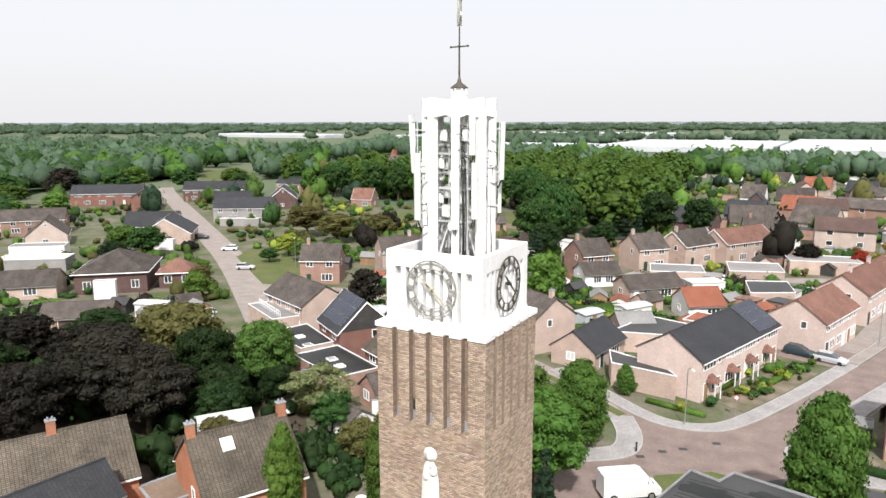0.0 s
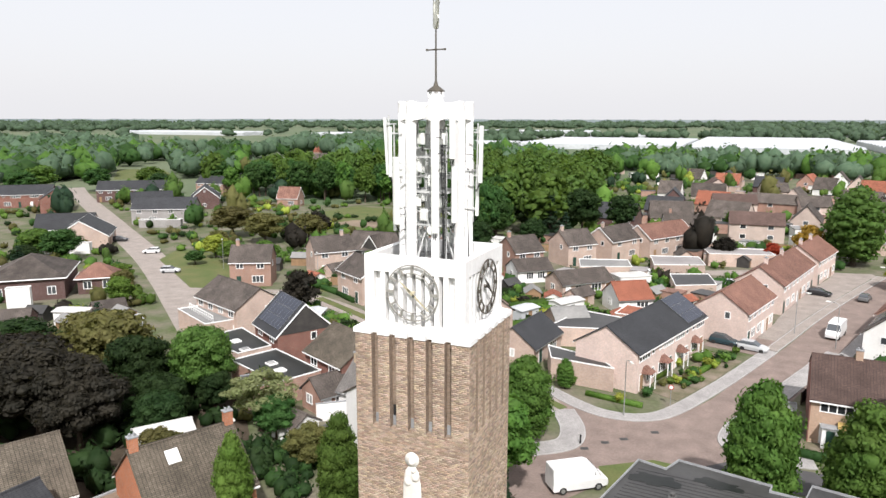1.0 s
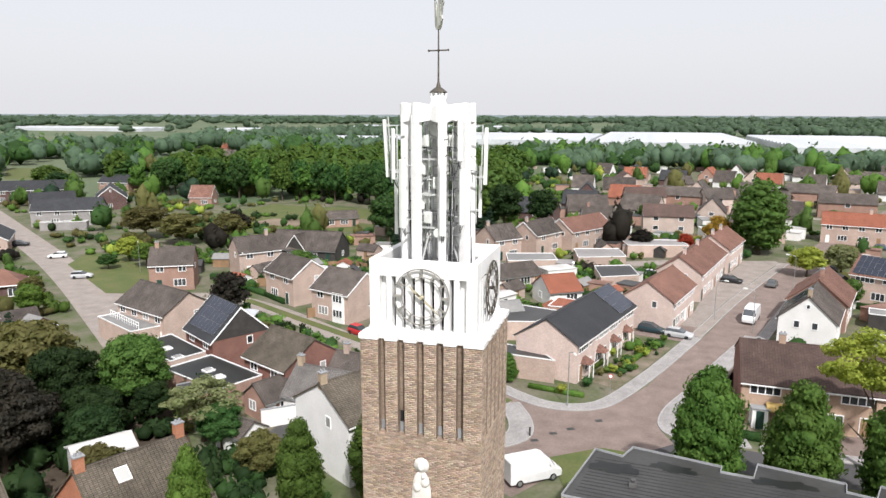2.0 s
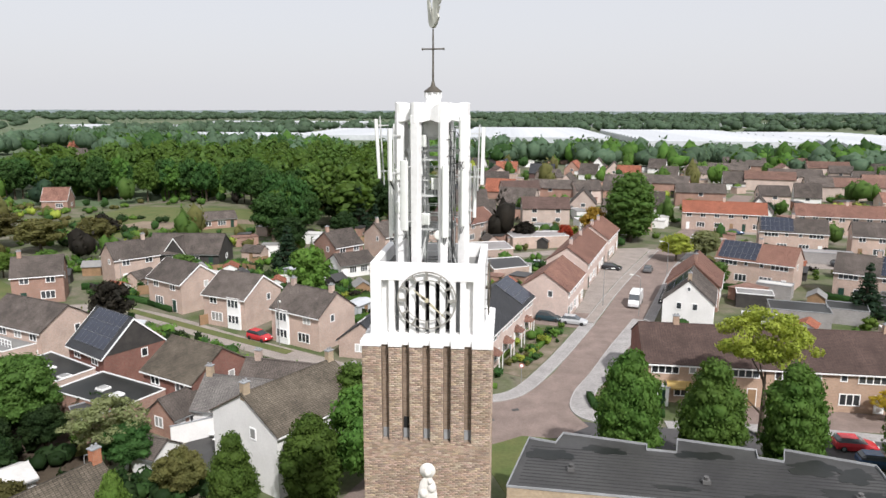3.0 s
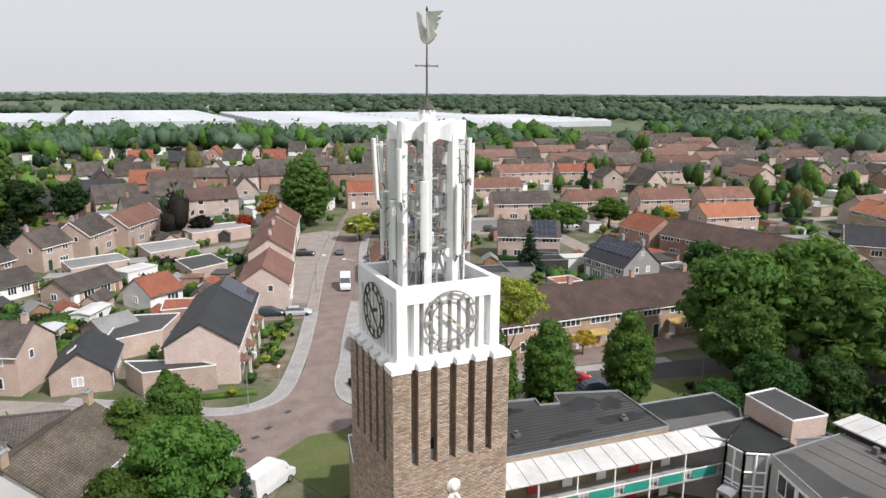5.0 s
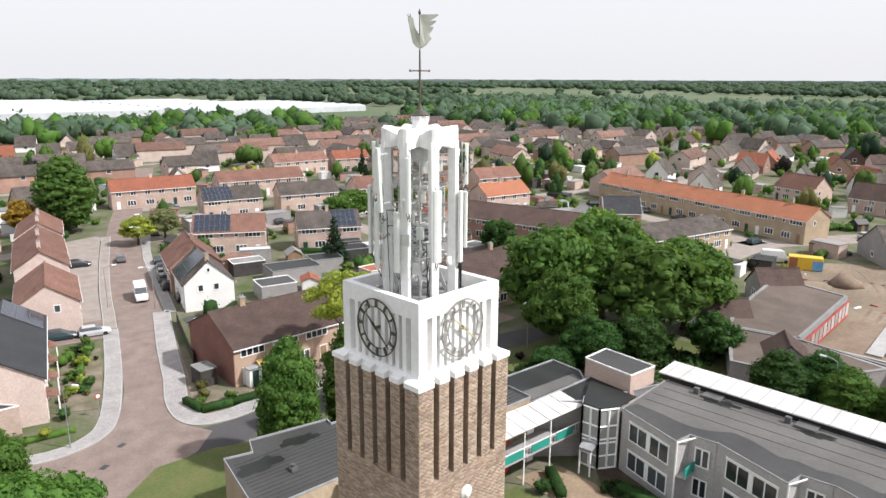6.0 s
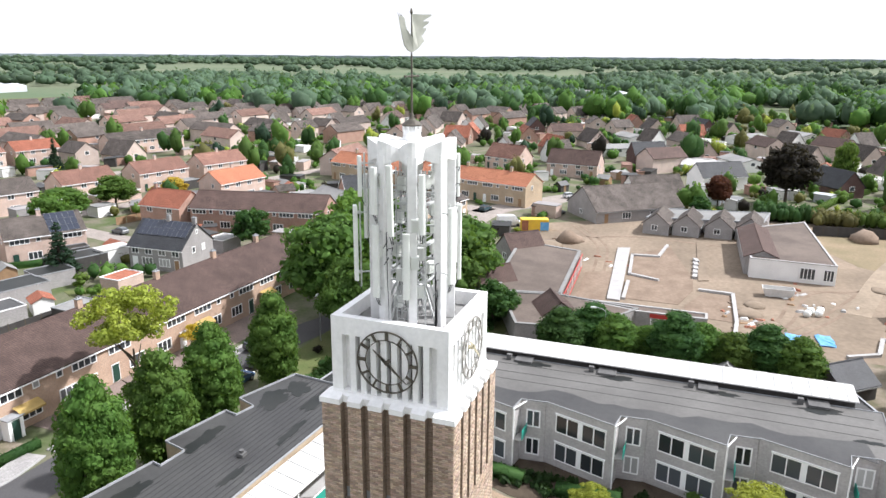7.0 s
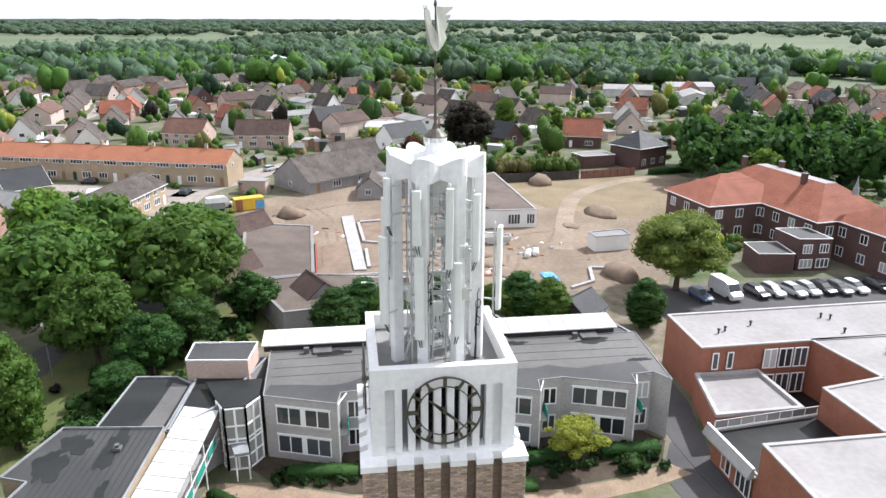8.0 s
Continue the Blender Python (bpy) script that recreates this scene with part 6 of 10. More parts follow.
# east wing with its saw-tooth front
front = []
for ys in (35.0, 26.0, 17.0, 8.0):
    front += [(21.0, ys), (18.8, ys - 6.4), (20.7, ys - 6.7), (20.9, ys - 8.95)]
EWP = front[:-1] + [(20.9, -0.9), (19.2, -2.0), (29.6, -2.6), (29.6, 35.2)]
east = flat_block("care_home_east_wing", EWP, 6.2, M_BRICKPALE, M_FELT, "pale grey brick two-storey care home wing with a saw-tooth front", "building", 0.07, rim=M_LEAD, rim_h=0.10)
ox, oy = EWP[0]
er = random.Random(4)
inner, k = [], 0                 # an irregular darker sheet of felt along the front edge
for k in range(25):
    y = 34.6 - 1.45 * k
    inner.append((22.6 + er.uniform(-0.5, 0.7) + (0.5 if k % 6 < 2 else 0) - ox, y - oy))
outer = [(x - ox + 0.25, y - oy) for x, y in front[:-1]] + [(20.2 - ox, -0.6 - oy)]
part("felt_patch", Shape().prism(outer + inner[::-1], 6.21, 6.232), M_BITUMEN, east, "darker grey felt along the front edge")
for x, w in ((24.4, 0.05), (26.1, 0.06), (27.9, 0.05)):
    part("felt_seam", Shape().prism([(x - ox, -1.6 - oy), (x + 0.3 - ox, 16 - oy), (x - ox, 34.6 - oy), (x - w - ox, 34.6 - oy), (x + 0.3 - w - ox, 16 - oy), (x - w - ox, -1.6 - oy)], 6.221, 6.24), M_SEAM, east)
for px, py, r in ((28.6, 29, 1.6), (28.4, 20.5, 1.5), (28.6, 11, 1.4), (28.2, 2.5, 1.8), (23.5, -0.6, 1.0)):
    rg = random.Random(int(py * 10))
    part("puddle", Shape().prism(blob(px - ox, py - oy, r * 0.35, r, rg), 6.222, 6.245), M_BITUMENWET, east, "shallow dark puddle")
for ys in (35.0, 26.0, 17.0, 8.0):
    p, q = Vector((21.0 - ox, ys - oy)), Vector((18.8 - ox, ys - 6.4 - oy))
    d = (p - q)
    yaw = math.degrees(math.atan2(d.y, d.x)) + 180
    dn = d.normalized()
    for z in (0.75, 3.6):
        for f in (-1.32, 1.32):
            c = (p + q) / 2 - dn * (0.2 + f)
            window(east, c.x, c.y, z, yaw, 2.36, 1.8, 2, 0.10, 0.12)
        c = (p + q) / 2 - dn * 0.2
        part("window_mullion", Shape().box(-0.16, 0.16, -0.09, 0, 0, 1.75), M_PVC, east, at=pose(c.x, c.y, z, 0, 0, yaw))
        part("window_lintel", Shape().box(-2.55, 2.55, -0.10, 0, 1.805, 1.92), M_PVC, east, at=pose(c.x, c.y, z, 0, 0, yaw))
    c = Vector((20.75 - ox, ys - 7.9 - oy))
    for z in (0.75, 3.6):
        window(east, c.x, c.y, z, -90, 1.35, 1.75, 2, 0.13, 0.12)
    # balcony slab, green rail, white post at the notch
    part("balcony", Shape().prism([(18.9 - ox, ys - 6.5 - oy), (20.7 - ox, ys - 6.75 - oy), (20.75 - ox, ys - 7.4 - oy), (19.0 - ox, ys - 7.3 - oy)], 2.9, 3.05), M_KERB, east)
    part("balcony_rail", Shape().prism([(18.95 - ox, ys - 7.25 - oy), (20.7 - ox, ys - 7.3 - oy), (20.7 - ox, ys - 7.36 - oy), (18.95 - ox, ys - 7.31 - oy)], 3.05, 3.95), M_GREENPAINT, east, "green balcony rail")
    part("white_post", Shape().box(18.74 - ox, 18.86 - ox, ys - 6.56 - oy, ys - 6.44 - oy, 0, 6.2), M_PVC, east)
    part("white_beam", Shape().prism([(18.75 - ox, ys - 6.4 - oy), (20.75 - ox, ys - 7.2 - oy), (20.75 - ox, ys - 7.28 - oy), (18.75 - ox, ys - 6.48 - oy)], 6.08, 6.2), M_PVC, east)
# raised white strip along the ridge with vents
strip = thing("roof_light_strip", pose(31.4, 17.7, 6.2), "long white raised roof strip along the grey felt roof", "roof light")
bevel(part("cover", Shape().extrude_x([(-1.7, 0.55), (1.7, 0.75), (1.7, 0.90), (-1.7, 0.70)], -18.4, 18.4).turn(Matrix.Rotation(radians(90), 4, "Z") @ Matrix.Scale(-1, 4, (0, 1, 0))), M_STEELWHITE, strip), 0.03, 1)
for i in range(24):
    part("sheet_seam", Shape().extrude_x([(-1.7, 0.70), (1.7, 0.90), (1.7, 0.93), (-1.7, 0.73)], -17.6 + 1.53 * i, -17.56 + 1.53 * i).turn(Matrix.Rotation(radians(90), 4, "Z") @ Matrix.Scale(-1, 4, (0, 1, 0))), M_LEAD, strip)
part("upstand", Shape().box(-1.2, 1.5, -18.2, 18.2, -0.2, 0.56), M_DARKWOOD, strip)
for y in (-14, -4.5, 5, 13.5):
    s = Shape()
    s.box(-2.9, -1.5, y - 2.0, y - 0.2, 0.0, 0.25)
    s.box(-2.6, -2.2, y + 0.2, y + 0.7, 0.0, 0.6)
    part("roof_vent", s, M_EDGE, strip)
flat_block("care_home_back_strip", [(29.7, -2.4), (33.4, -1.0), (33.4, 35.6), (29.7, 35.2)], 6.0, M_BRICKGREY, M_BITUMEN, "rear strip of the grey wing", "building", 0.2)

# red brick block with white roofs and a courtyard
flat_block("red_brick_block", [(25.3, -8.0), (33.8, -8.2), (34.4, -40), (25.9, -40)], 6.0, M_BRICKTERRA, M_ROOFWHITE, "red brick block with a pale membrane roof", "building", 0.35, rim=M_KERB)
flat_block("red_brick_block", [(9.0, -15.4), (16.2, -15.0), (17.4, -21.8), (25.8, -20.2), (25.8, -40), (9.0, -40)], 6.0, M_BRICKTERRA, M_ROOFWHITE, "red brick block with a pale membrane roof", "building", 0.35, rim=M_KERB)
flat_block("red_brick_block", [(-8, -4.4), (8.6, -4.6), (8.8, -30), (-8, -30)], 6.0, M_BRICKTERRA, M_ROOFWHITE, "red brick block with a pale membrane roof", "building", 0.35, rim=M_KERB)
flat_block("red_brick_low_block", [(17.4, -5.8), (25.2, -7.6), (25.2, -14.5), (17.6, -14.6)], 3.0, M_BRICKTERRA, M_ROOFWHITE, "low red brick block with a pale roof terrace", "building", 0.4, rim=M_KERB, rim_h=0.35)
ter = flat_block("roof_terrace", [(8.7, -4.8), (15.4, -4.5), (16.6, -15.4), (9.0, -15.2)], 2.9, M_BRICKTERRA, M_BITUMENWET, "roof terrace with a dark worn floor and white edge", "terrace", 0.16, rim=M_KERB, rim_h=0.2)
for i, (w_, x) in enumerate(((2.2, 10.3), (2.2, 13.4))):
    window(ter, x - 8.7, 0.18 - 0.02 * i, 0.3, 180, w_, 2.1, 3)
sill = thing("terrace_parapet", pose(8.7, -4.55, 0, 0, 0, 2.6), "white concrete parapet slab along the roof terrace", "parapet")
bevel(part("slab", Shape().extrude_x([(-0.12, 2.75), (0.75, 2.75), (0.75, 2.95), (0.35, 3.75), (0.20, 3.75), (0.10, 2.95), (-0.12, 2.95)], 0.0, 6.9), M_KERB, sill), 0.02, 1)
part("coping", Shape().box(0.0, 6.9, 0.16, 0.39, 3.755, 3.82), M_PVC, sill)
rail = thing("terrace_railing", pose(15.4, -4.5, 2.93, 0, 0, -83.7), "glazed white railing along the roof terrace", "railing")
part("handrail", Shape().box(0, 10.8, -0.05, 0.05, 1.0, 1.08), M_KERB, rail)
part("base_rail", Shape().box(0, 10.8, -0.07, 0.07, 0.17, 0.30), M_PVC, rail)
for i in range(9):
    part("post", Shape().box(1.34 * i, 1.34 * i + 0.06, -0.035, 0.035, 0.3, 1.0), M_PVC, rail)
for i in range(8):
    part("panel", Shape().box(1.34 * i + 0.09, 1.34 * i + 1.31, -0.012, 0.012, 0.32, 0.98), M_CURTAIN, rail)
court = thing("court_windows", pose(25.2, -15.0, 0), "tall dark windows round the brick courtyard", "window")
for k in range(3):
    window(court, -0.03, -0.6 - 1.7 * k, 3.4, -90, 1.5, 2.2, 2)
    window(court, -0.03, -0.6 - 1.7 * k, 0.4, -90, 1.5, 2.3, 2)
# the wet-bitumen black stands in for the deep court's shade
sheet("courtyard_floor", [[(17.4, -14.8), (25.2, -14.6), (25.8, -20.2), (17.4, -21.6)]], -0.02, 0.045, M_BITUMENWET, "courtyard floor painted dark for the shade of the walls", "paving")
sheet("paving", [[(8.4, -3.2), (13.4, -2.6), (18.6, -2.4), (34, -3.2), (34, -7.6), (25, -7.2), (17, -5.2), (8.6, -4.2)]], -0.02, 0.055, M_ASPHALT, "dark paved passage beside the brick block", "paving")
for i, (x, y) in enumerate(((30, -16), (29, -12.5), (28.5, -11.5), (31, -25), (30.5, -25.8), (27, -25), (22, -26), (20, -27), (12, -22), (13, -26), (3, -12), (0, -18))):
    t = thing("roof_vent", pose(x, y, 6.02), "small dark vent pipe on the pale roof", "vent", "roof vents")
    s = Shape()
    s.tube((0, 0, 0), (0, 0, 0.45), 0.10, n=8)
    s.lathe([(0.18, 0.45), (0.2, 0.52), (0.06, 0.62)], 8)
    part("pipe", s, M_BLACK, t)
t = thing("slit_windows", pose(25.25, -9.6, 0), "pair of tall white slit windows in red brick", "window")
for k in (0, -1.6):
    window(t, -0.05, k, 3.6, -90, 0.7, 1.9, 1)


# ---------------- trees and shrubs ----------------
def ico_data(sub):
    bm = bmesh.new()
    bmesh.ops.create_icosphere(bm, subdivisions=sub, radius=1.0)
    v = np.array([p.co[:] for p in bm.verts])
    f = np.array([[q.index for q in fc.verts] for fc in bm.faces])
    bm.free()
    return v, f


ICO1, ICO2 = ico_data(1), ico_data(2)


def leaf_quads(rs, pos, nrm, size):
    """Small four-cornered leaves at pos, facing roughly along nrm."""
    n = len(pos)
    d = nrm + rs.normal(0, 0.48, (n, 3))
    d /= np.linalg.norm(d, axis=1)[:, None]
    ref = rs.normal(0, 0.5, (n, 3)) + np.array([0, 0, 1.0])      # leaves hang: their length lies near the upright
    u = ref - d * (ref * d).sum(axis=1)[:, None]
    u /= np.linalg.norm(u, axis=1)[:, None] + 1e-9
    w = np.cross(d, u)
    s = size * rs.uniform(0.6, 1.35, n)[:, None]
    v = np.stack([pos - u * s * 0.5, pos - w * s * 0.30 + d * s * 0.10, pos + u * s * 0.62, pos + w * s * 0.30 + d * s * 0.10], axis=1).reshape(-1, 3)
    f = np.arange(4 * n).reshape(-1, 4)
    return v, f


def raw_mesh(name, v, faces, mat):
    """A mesh from arrays: faces is a list of index arrays, of triangles or quads."""
    me = bpy.data.meshes.new(name)
    loops = np.concatenate([f.ravel() for f in faces]).astype(np.int32)
    sizes = np.concatenate([np.full(len(f), f.shape[1]) for f in faces])
    me.vertices.add(len(v))
    me.vertices.foreach_set("co", np.asarray(v, dtype=np.float32).ravel())
    me.loops.add(len(loops))
    me.loops.foreach_set("vertex_index", loops)
    me.polygons.add(len(sizes))
    me.polygons.foreach_set("loop_start", np.concatenate([[0], np.cumsum(sizes)[:-1]]).astype(np.int32))
    me.update(calc_edges=True)
    if mat:
        me.materials.append(mat)
    return me


def lumps_to_mesh(name, seed, lumps, leaves, leaf, mat, core=0.86, flat=0.85, sub=ICO2):
    rs = np.random.RandomState(seed)
    L = np.array(lumps)
    area = L[:, 3] ** 2
    pick = rs.choice(len(L), leaves, p=area / area.sum())
    d = rs.normal(0, 1, (leaves, 3))
    d /= np.linalg.norm(d, axis=1)[:, None]
    r = L[pick, 3][:, None] * rs.uniform(0.86, 1.34, (leaves, 1))
    pos = L[pick, :3] + d * r * np.array([1, 1, flat])
    dist = np.linalg.norm((pos[:, None, :] - L[None, :, :3]) / L[None, :, 3:4], axis=2)
    ok = (dist > 0.80).all(axis=1)
    pos, d = pos[ok], d[ok]
    v1, f1 = leaf_quads(rs, pos, d, leaf)
    vs, fs, o = [v1], [f1], len(v1)
    tri = []
    for x, y, z, rr in lumps:
        iv, fi = sub
        k = 1 + rs.normal(0, 0.07, (len(iv), 1))
        vs.append(iv * k * rr * core * np.array([1, 1, flat]) + np.array([x, y, z]))
        tri.append(fi + o)
        o += len(iv)
    return raw_mesh(name, np.concatenate(vs), [f1, np.concatenate(tri)], mat)


def crown_lumps(kind, seed):
    r = random.Random(seed)
    out = []
    if kind == "lime":                       # upright egg-shaped crown down to the knee, ten high, 2.6 wide each way
        for j in range(9):
            z = 1.7 + j * 0.93
            f = (z - 1.2) / 8.8
            rad = 2.45 * (1 - abs(2 * f - 0.85) ** 2.4 * 0.55) * (1 if f < 0.75 else 0.9)
            n = 13 if rad > 1.7 else 8
            for i in range(n):
                a = 2 * math.pi * (i + r.random() * 0.7 + 0.4 * j) / n
                q = rad - 0.62 - 0.35 * r.random()
                out.append((q * math.cos(a), q * math.sin(a), z + r.uniform(-0.45, 0.45), r.uniform(0.50, 0.80)))
            out.append((0, 0, z, max(0.5, rad - 0.75)))
        out += [(0.1, -0.1, 9.35, 0.6), (-0.2, 0.15, 9.0, 0.7)]
    elif kind == "conifer":
        for j in range(9):
            z = 1.0 + j * 1.0
            rad = 2.3 * (1 - (z - 0.6) / 9.6)
            n = max(1, int(6 * rad / 2.3 + 0.5))
            for i in range(n):
                a = 2 * math.pi * (i + r.random() * 0.5) / n + j
                q = max(0, rad - 0.55)
                out.append((q * math.cos(a), q * math.sin(a), z + r.uniform(-0.2, 0.2), r.uniform(0.5, 0.75) * (0.6 + 0.5 * rad / 2.3)))
        out.append((0, 0, 9.55, 0.32))
    elif kind == "shrub":                    # two high, one wide each way
        for i in range(9):
            a = r.uniform(0, 6.28)
            q = r.uniform(0.1, 0.6)
            out.append((q * math.cos(a), q * math.sin(a), r.uniform(0.4, 1.45), r.uniform(0.34, 0.55)))
    elif kind == "airy":                     # thin, spreading crown on visible boughs
        for i in range(64):
            a, h = r.uniform(0, 6.28), r.uniform(-1, 1)
            q = math.sqrt(max(0, 1 - h * h)) * r.uniform(0.35, 1.08) * 3.2
            out.append((q * math.cos(a), q * math.sin(a), 7.2 + h * 2.2 - 0.04 * q * q, r.uniform(0.34, 0.72)))
    else:                                    # broad, uneven crown, ten high, 3.6 wide each way
        for i in range(14):                  # main boughs
            a, h = r.uniform(0, 6.28), r.uniform(-0.9, 1)
            q = math.sqrt(max(0, 1 - h * h)) * r.uniform(0.55, 0.9) * 2.4
            out.append((q * math.cos(a), q * math.sin(a), 6.2 + h * 2.5 - 0.06 * q * q, r.uniform(0.95, 1.4)))
        for i in range(60):                  # clumps of leaves over them
            a, h = r.uniform(0, 6.28), r.uniform(-0.95, 1)
            q = math.sqrt(max(0, 1 - h * h)) * r.uniform(0.82, 1.12) * 2.9
            out.append((q * math.cos(a), q * math.sin(a), 6.2 + h * 3.0 - 0.05 * q * q, r.uniform(0.42, 0.85)))
        out += [(0.3, 0.2, 6.2, 2.1), (-0.4, 0.1, 7.4, 1.7), (0.1, -0.5, 5.0, 1.8)]
    return out


def trunk_shape(kind, seed):
    r = random.Random(seed)
    s = Shape()
    if kind == "shrub":
        for i in range(3):
            s.tube((0.05 * i - 0.05, 0, 0), (r.uniform(-0.3, 0.3), r.uniform(-0.3, 0.3), 0.9), 0.03, 0.015, 5)
        return s
    top = 9.0 if kind in ("conifer", "lime") else 5.2
    s.tube((0, 0, -0.1), (0, 0, 0.5), 0.34, 0.24, 8)
    s.tube((0, 0, 0.5), (0.08, 0.04, top), 0.24, 0.07, 8)
    for i in range(6):
        a = i * 1.05 + r.random()
        z = (2.2 if kind == "broad" else 1.8) + 0.5 * i
        s.tube((0, 0, z), (1.7 * math.cos(a), 1.7 * math.sin(a), z + 1.6), 0.11, 0.035, 6)
    return s


NOMINAL = {"lime": 2.6, "conifer": 2.3, "broad": 3.7, "airy": 3.7, "shrub": 1.0}
LEAVES = {"lime": (14500, 0.28), "conifer": (5000, 0.30), "broad": (14000, 0.34), "airy": (7500, 0.30), "shrub": (300, 0.26)}
RESERVE = {}


def tree(kind, x, y, h, r, mat, label, group="", variant=0, fine=True, rz=None):
    """A tree or shrub h high and r wide to each side."""
    if fine == 3:                 # a great crown seen from near
        pass
    elif fine and math.hypot(x + 15, y - 24) > 68:
        fine = 2
    key = (kind, variant, fine, mat.name)
    if key not in RESERVE:
        n, lf = LEAVES[kind]
        if not fine:
            n, lf = int(n * 0.13), lf * 2.0
        elif fine == 3:
            n, lf = int(n * 1.9), lf * 0.66
        elif fine == 2:
            n, lf = int(n * 0.33), lf * 1.4
        base = RESERVE.get((kind, variant, fine))
        if base is None:
            base = RESERVE[(kind, variant, fine)] = lumps_to_mesh("crown", 40 + variant * 7 + len(kind), crown_lumps(kind, 3 + variant), n, lf, None, sub=ICO2 if fine in (1, 3) else ICO1, core=0.42 if kind == "airy" else 0.86)
        me = base.copy()
        me.materials.append(mat)
        if ("trunk", kind) not in RESERVE:
            RESERVE[("trunk", kind)] = trunk_shape(kind, 3).mesh("trunk", M_BARK)
        RESERVE[key] = me
    nom = NOMINAL[kind]
    hh = 2.0 if kind == "shrub" else 10.0
    turn_z = rz if rz is not None else TRNG.uniform(0, 360)
    m = pose(x, y, 0, 0, 0, turn_z) @ Matrix.Diagonal((r / nom, r / nom, h / hh, 1))
    if kind == "shrub":
        OCC.append((x, y, r * 0.7, r * 0.7, 0))
        return tagged(part("shrub", RESERVE[key], None, at=m), label, "shrub", group)
    t = thing("tree", m, label, "tree", group)
    part("trunk", RESERVE[("trunk", kind)], None, t)
    part("crown", RESERVE[key], None, t)
    OCC.append((x, y, r * 0.7, r * 0.7, 0))
    return t


TRNG = random.Random(21)
LIME = "dense egg-shaped lime tree with bright green leaves"
for i, (x, y, h, r) in enumerate(((-0.4, 57.4, 13.0, 3.2), (7.0, 57.5, 11.9, 3.3), (14.2, 57.7, 12.1, 3.1), (25.2, 57.9, 11.2, 3.1))):
    tree("lime", x, y, h, r, L_LIME, LIME + " beside the side street", "row of lime trees", i % 2)
tree("lime", -22.8, 65.4, 9.4, 3.1, L_LIME, LIME + " at the street corner", "", 0)
tree("lime", -26.6, 61.5, 9.0, 3.4, L_MID, LIME + " beside the white house", "", 1)
tree("broad", -23.0, 53.0, 10.5, 4.8, L_MID, "large round green tree beside the tower", "", 0)
tree("conifer", -19.3, 46.5, 8.6, 1.9, L_CONIFER, "dark green conifer beside the parked van", "", 0)
tree("lime", -38.6, 38.2, 9.6, 1.7, L_BRIGHT, "slender conical hornbeam with bright green leaves", "", 0)
tree("lime", -32.3, 43.8, 9.8, 2.1, L_MID, "slender green hornbeam in a back garden", "", 1)
tree("lime", -28.0, 50.4, 8.8, 3.0, L_MID, "dense green tree in a back garden", "", 0)
tree("airy", -49.8, 56.0, 6.8, 4.0, L_PALE, "pale blossoming tree in a garden", "", 1)
tree("broad", -61.2, 60.0, 9.4, 4.3, L_OAK, "fresh green tree in a garden", "", 0)
for x, y, h, r, m, lab in ((-70.9, 45.8, 10.6, 6.5, L_PURPLE, "large dark copper beech"), (-80, 50, 9.2, 6, L_PURPLE, "large dark copper beech"), (-64, 45, 9.5, 5, L_PURPLE, "large dark copper beech"), (-74, 59, 10.2, 5.5, L_OLIVE, "tree with olive-brown spring leaves"),
                           (-84, 64, 7.8, 5, L_OLIVE, "tree with olive-brown spring leaves"), (-66.8, 55.5, 9, 4.2, L_DARK, "dark green garden tree"), (-90, 58, 7.5, 5, L_DARK, "dark green garden tree"), (-60, 52, 6.5, 3.4, L_DARK, "bushy dark green tree"), (-57, 49, 6, 3, L_DARK, "bushy dark green tree"),
                           (-72, 36, 9.5, 5.5, L_PURPLE, "large dark copper beech"), (-84, 38, 9.5, 6, L_DARK, "tall dark green tree"), (-96, 50, 7.8, 5.5, L_PURPLE, "large dark copper beech"), (-52, 44, 5, 2.8, L_OLIVE, "tangled shrub-like tree"), (-47, 55, 5, 2.6, L_DEEP, "green garden tree"), (-40, 50.5, 5.0, 2.4, L_OLIVE, "small olive-brown tree"),
                           (-57.5, 58, 5.0, 2.4, L_DARK, "small green garden tree"), (-67, 68, 6, 2.6, L_DARK, "green garden tree")):
    tree("broad", x, y, h, r, m, lab + " behind the orange brick houses", "", int(abs(x)) % 3)
BIG = "large spreading dark green tree beside the flat roofs"
for x, y, h, r, v in ((46, 61.5, 16, 7.8, 0), (57.5, 60.0, 16.5, 8.2, 1), (51.0, 48.5, 15, 8.0, 2), (61.5, 48.5, 14, 7.0, 0), (40.5, 55.5, 12, 5.2, 1), (66, 62, 13, 6.5, 2)):
    tree("broad", x, y, h, r, L_OAK, BIG, "group of large trees", v)
for x, y, h, r, v in ((45.6, 22.5, 7.2, 4.0, 0), (45.0, 15.5, 7.4, 3.9, 1), (46.4, 9.0, 7.2, 4.0, 2), (45.6, 2.0, 7.2, 3.8, 0), (44.0, 29.0, 6.6, 3.6, 1), (43.5, -10, 6.2, 3.0, 1), (47.6, 25.6, 6.4, 3.8, 1), (47.2, 18.6, 6.2, 3.9, 2), (47.8, 12.4, 6.6, 3.9, 0), (47.4, 5.4, 6.4, 3.8, 1)):
    tree("lime", x, y, h * (0.92, 1.06, 0.82)[v], r * (0.80, 0.92, 0.74)[v], (L_LIME, L_DEEP, L_MID)[v], "leafy green tree behind the grey wing", "row behind the grey wing", v % 2)
tree("broad", 55.5, -20.0, 12.0, 6.9, L_SPRING, "broad olive-green tree beside the car park", "", 2, 3)
tree("airy", 16.0, 8.0, 4.6, 3.0, L_YELLOW, "small yellow-green maple in front of the grey wing", "", 0)
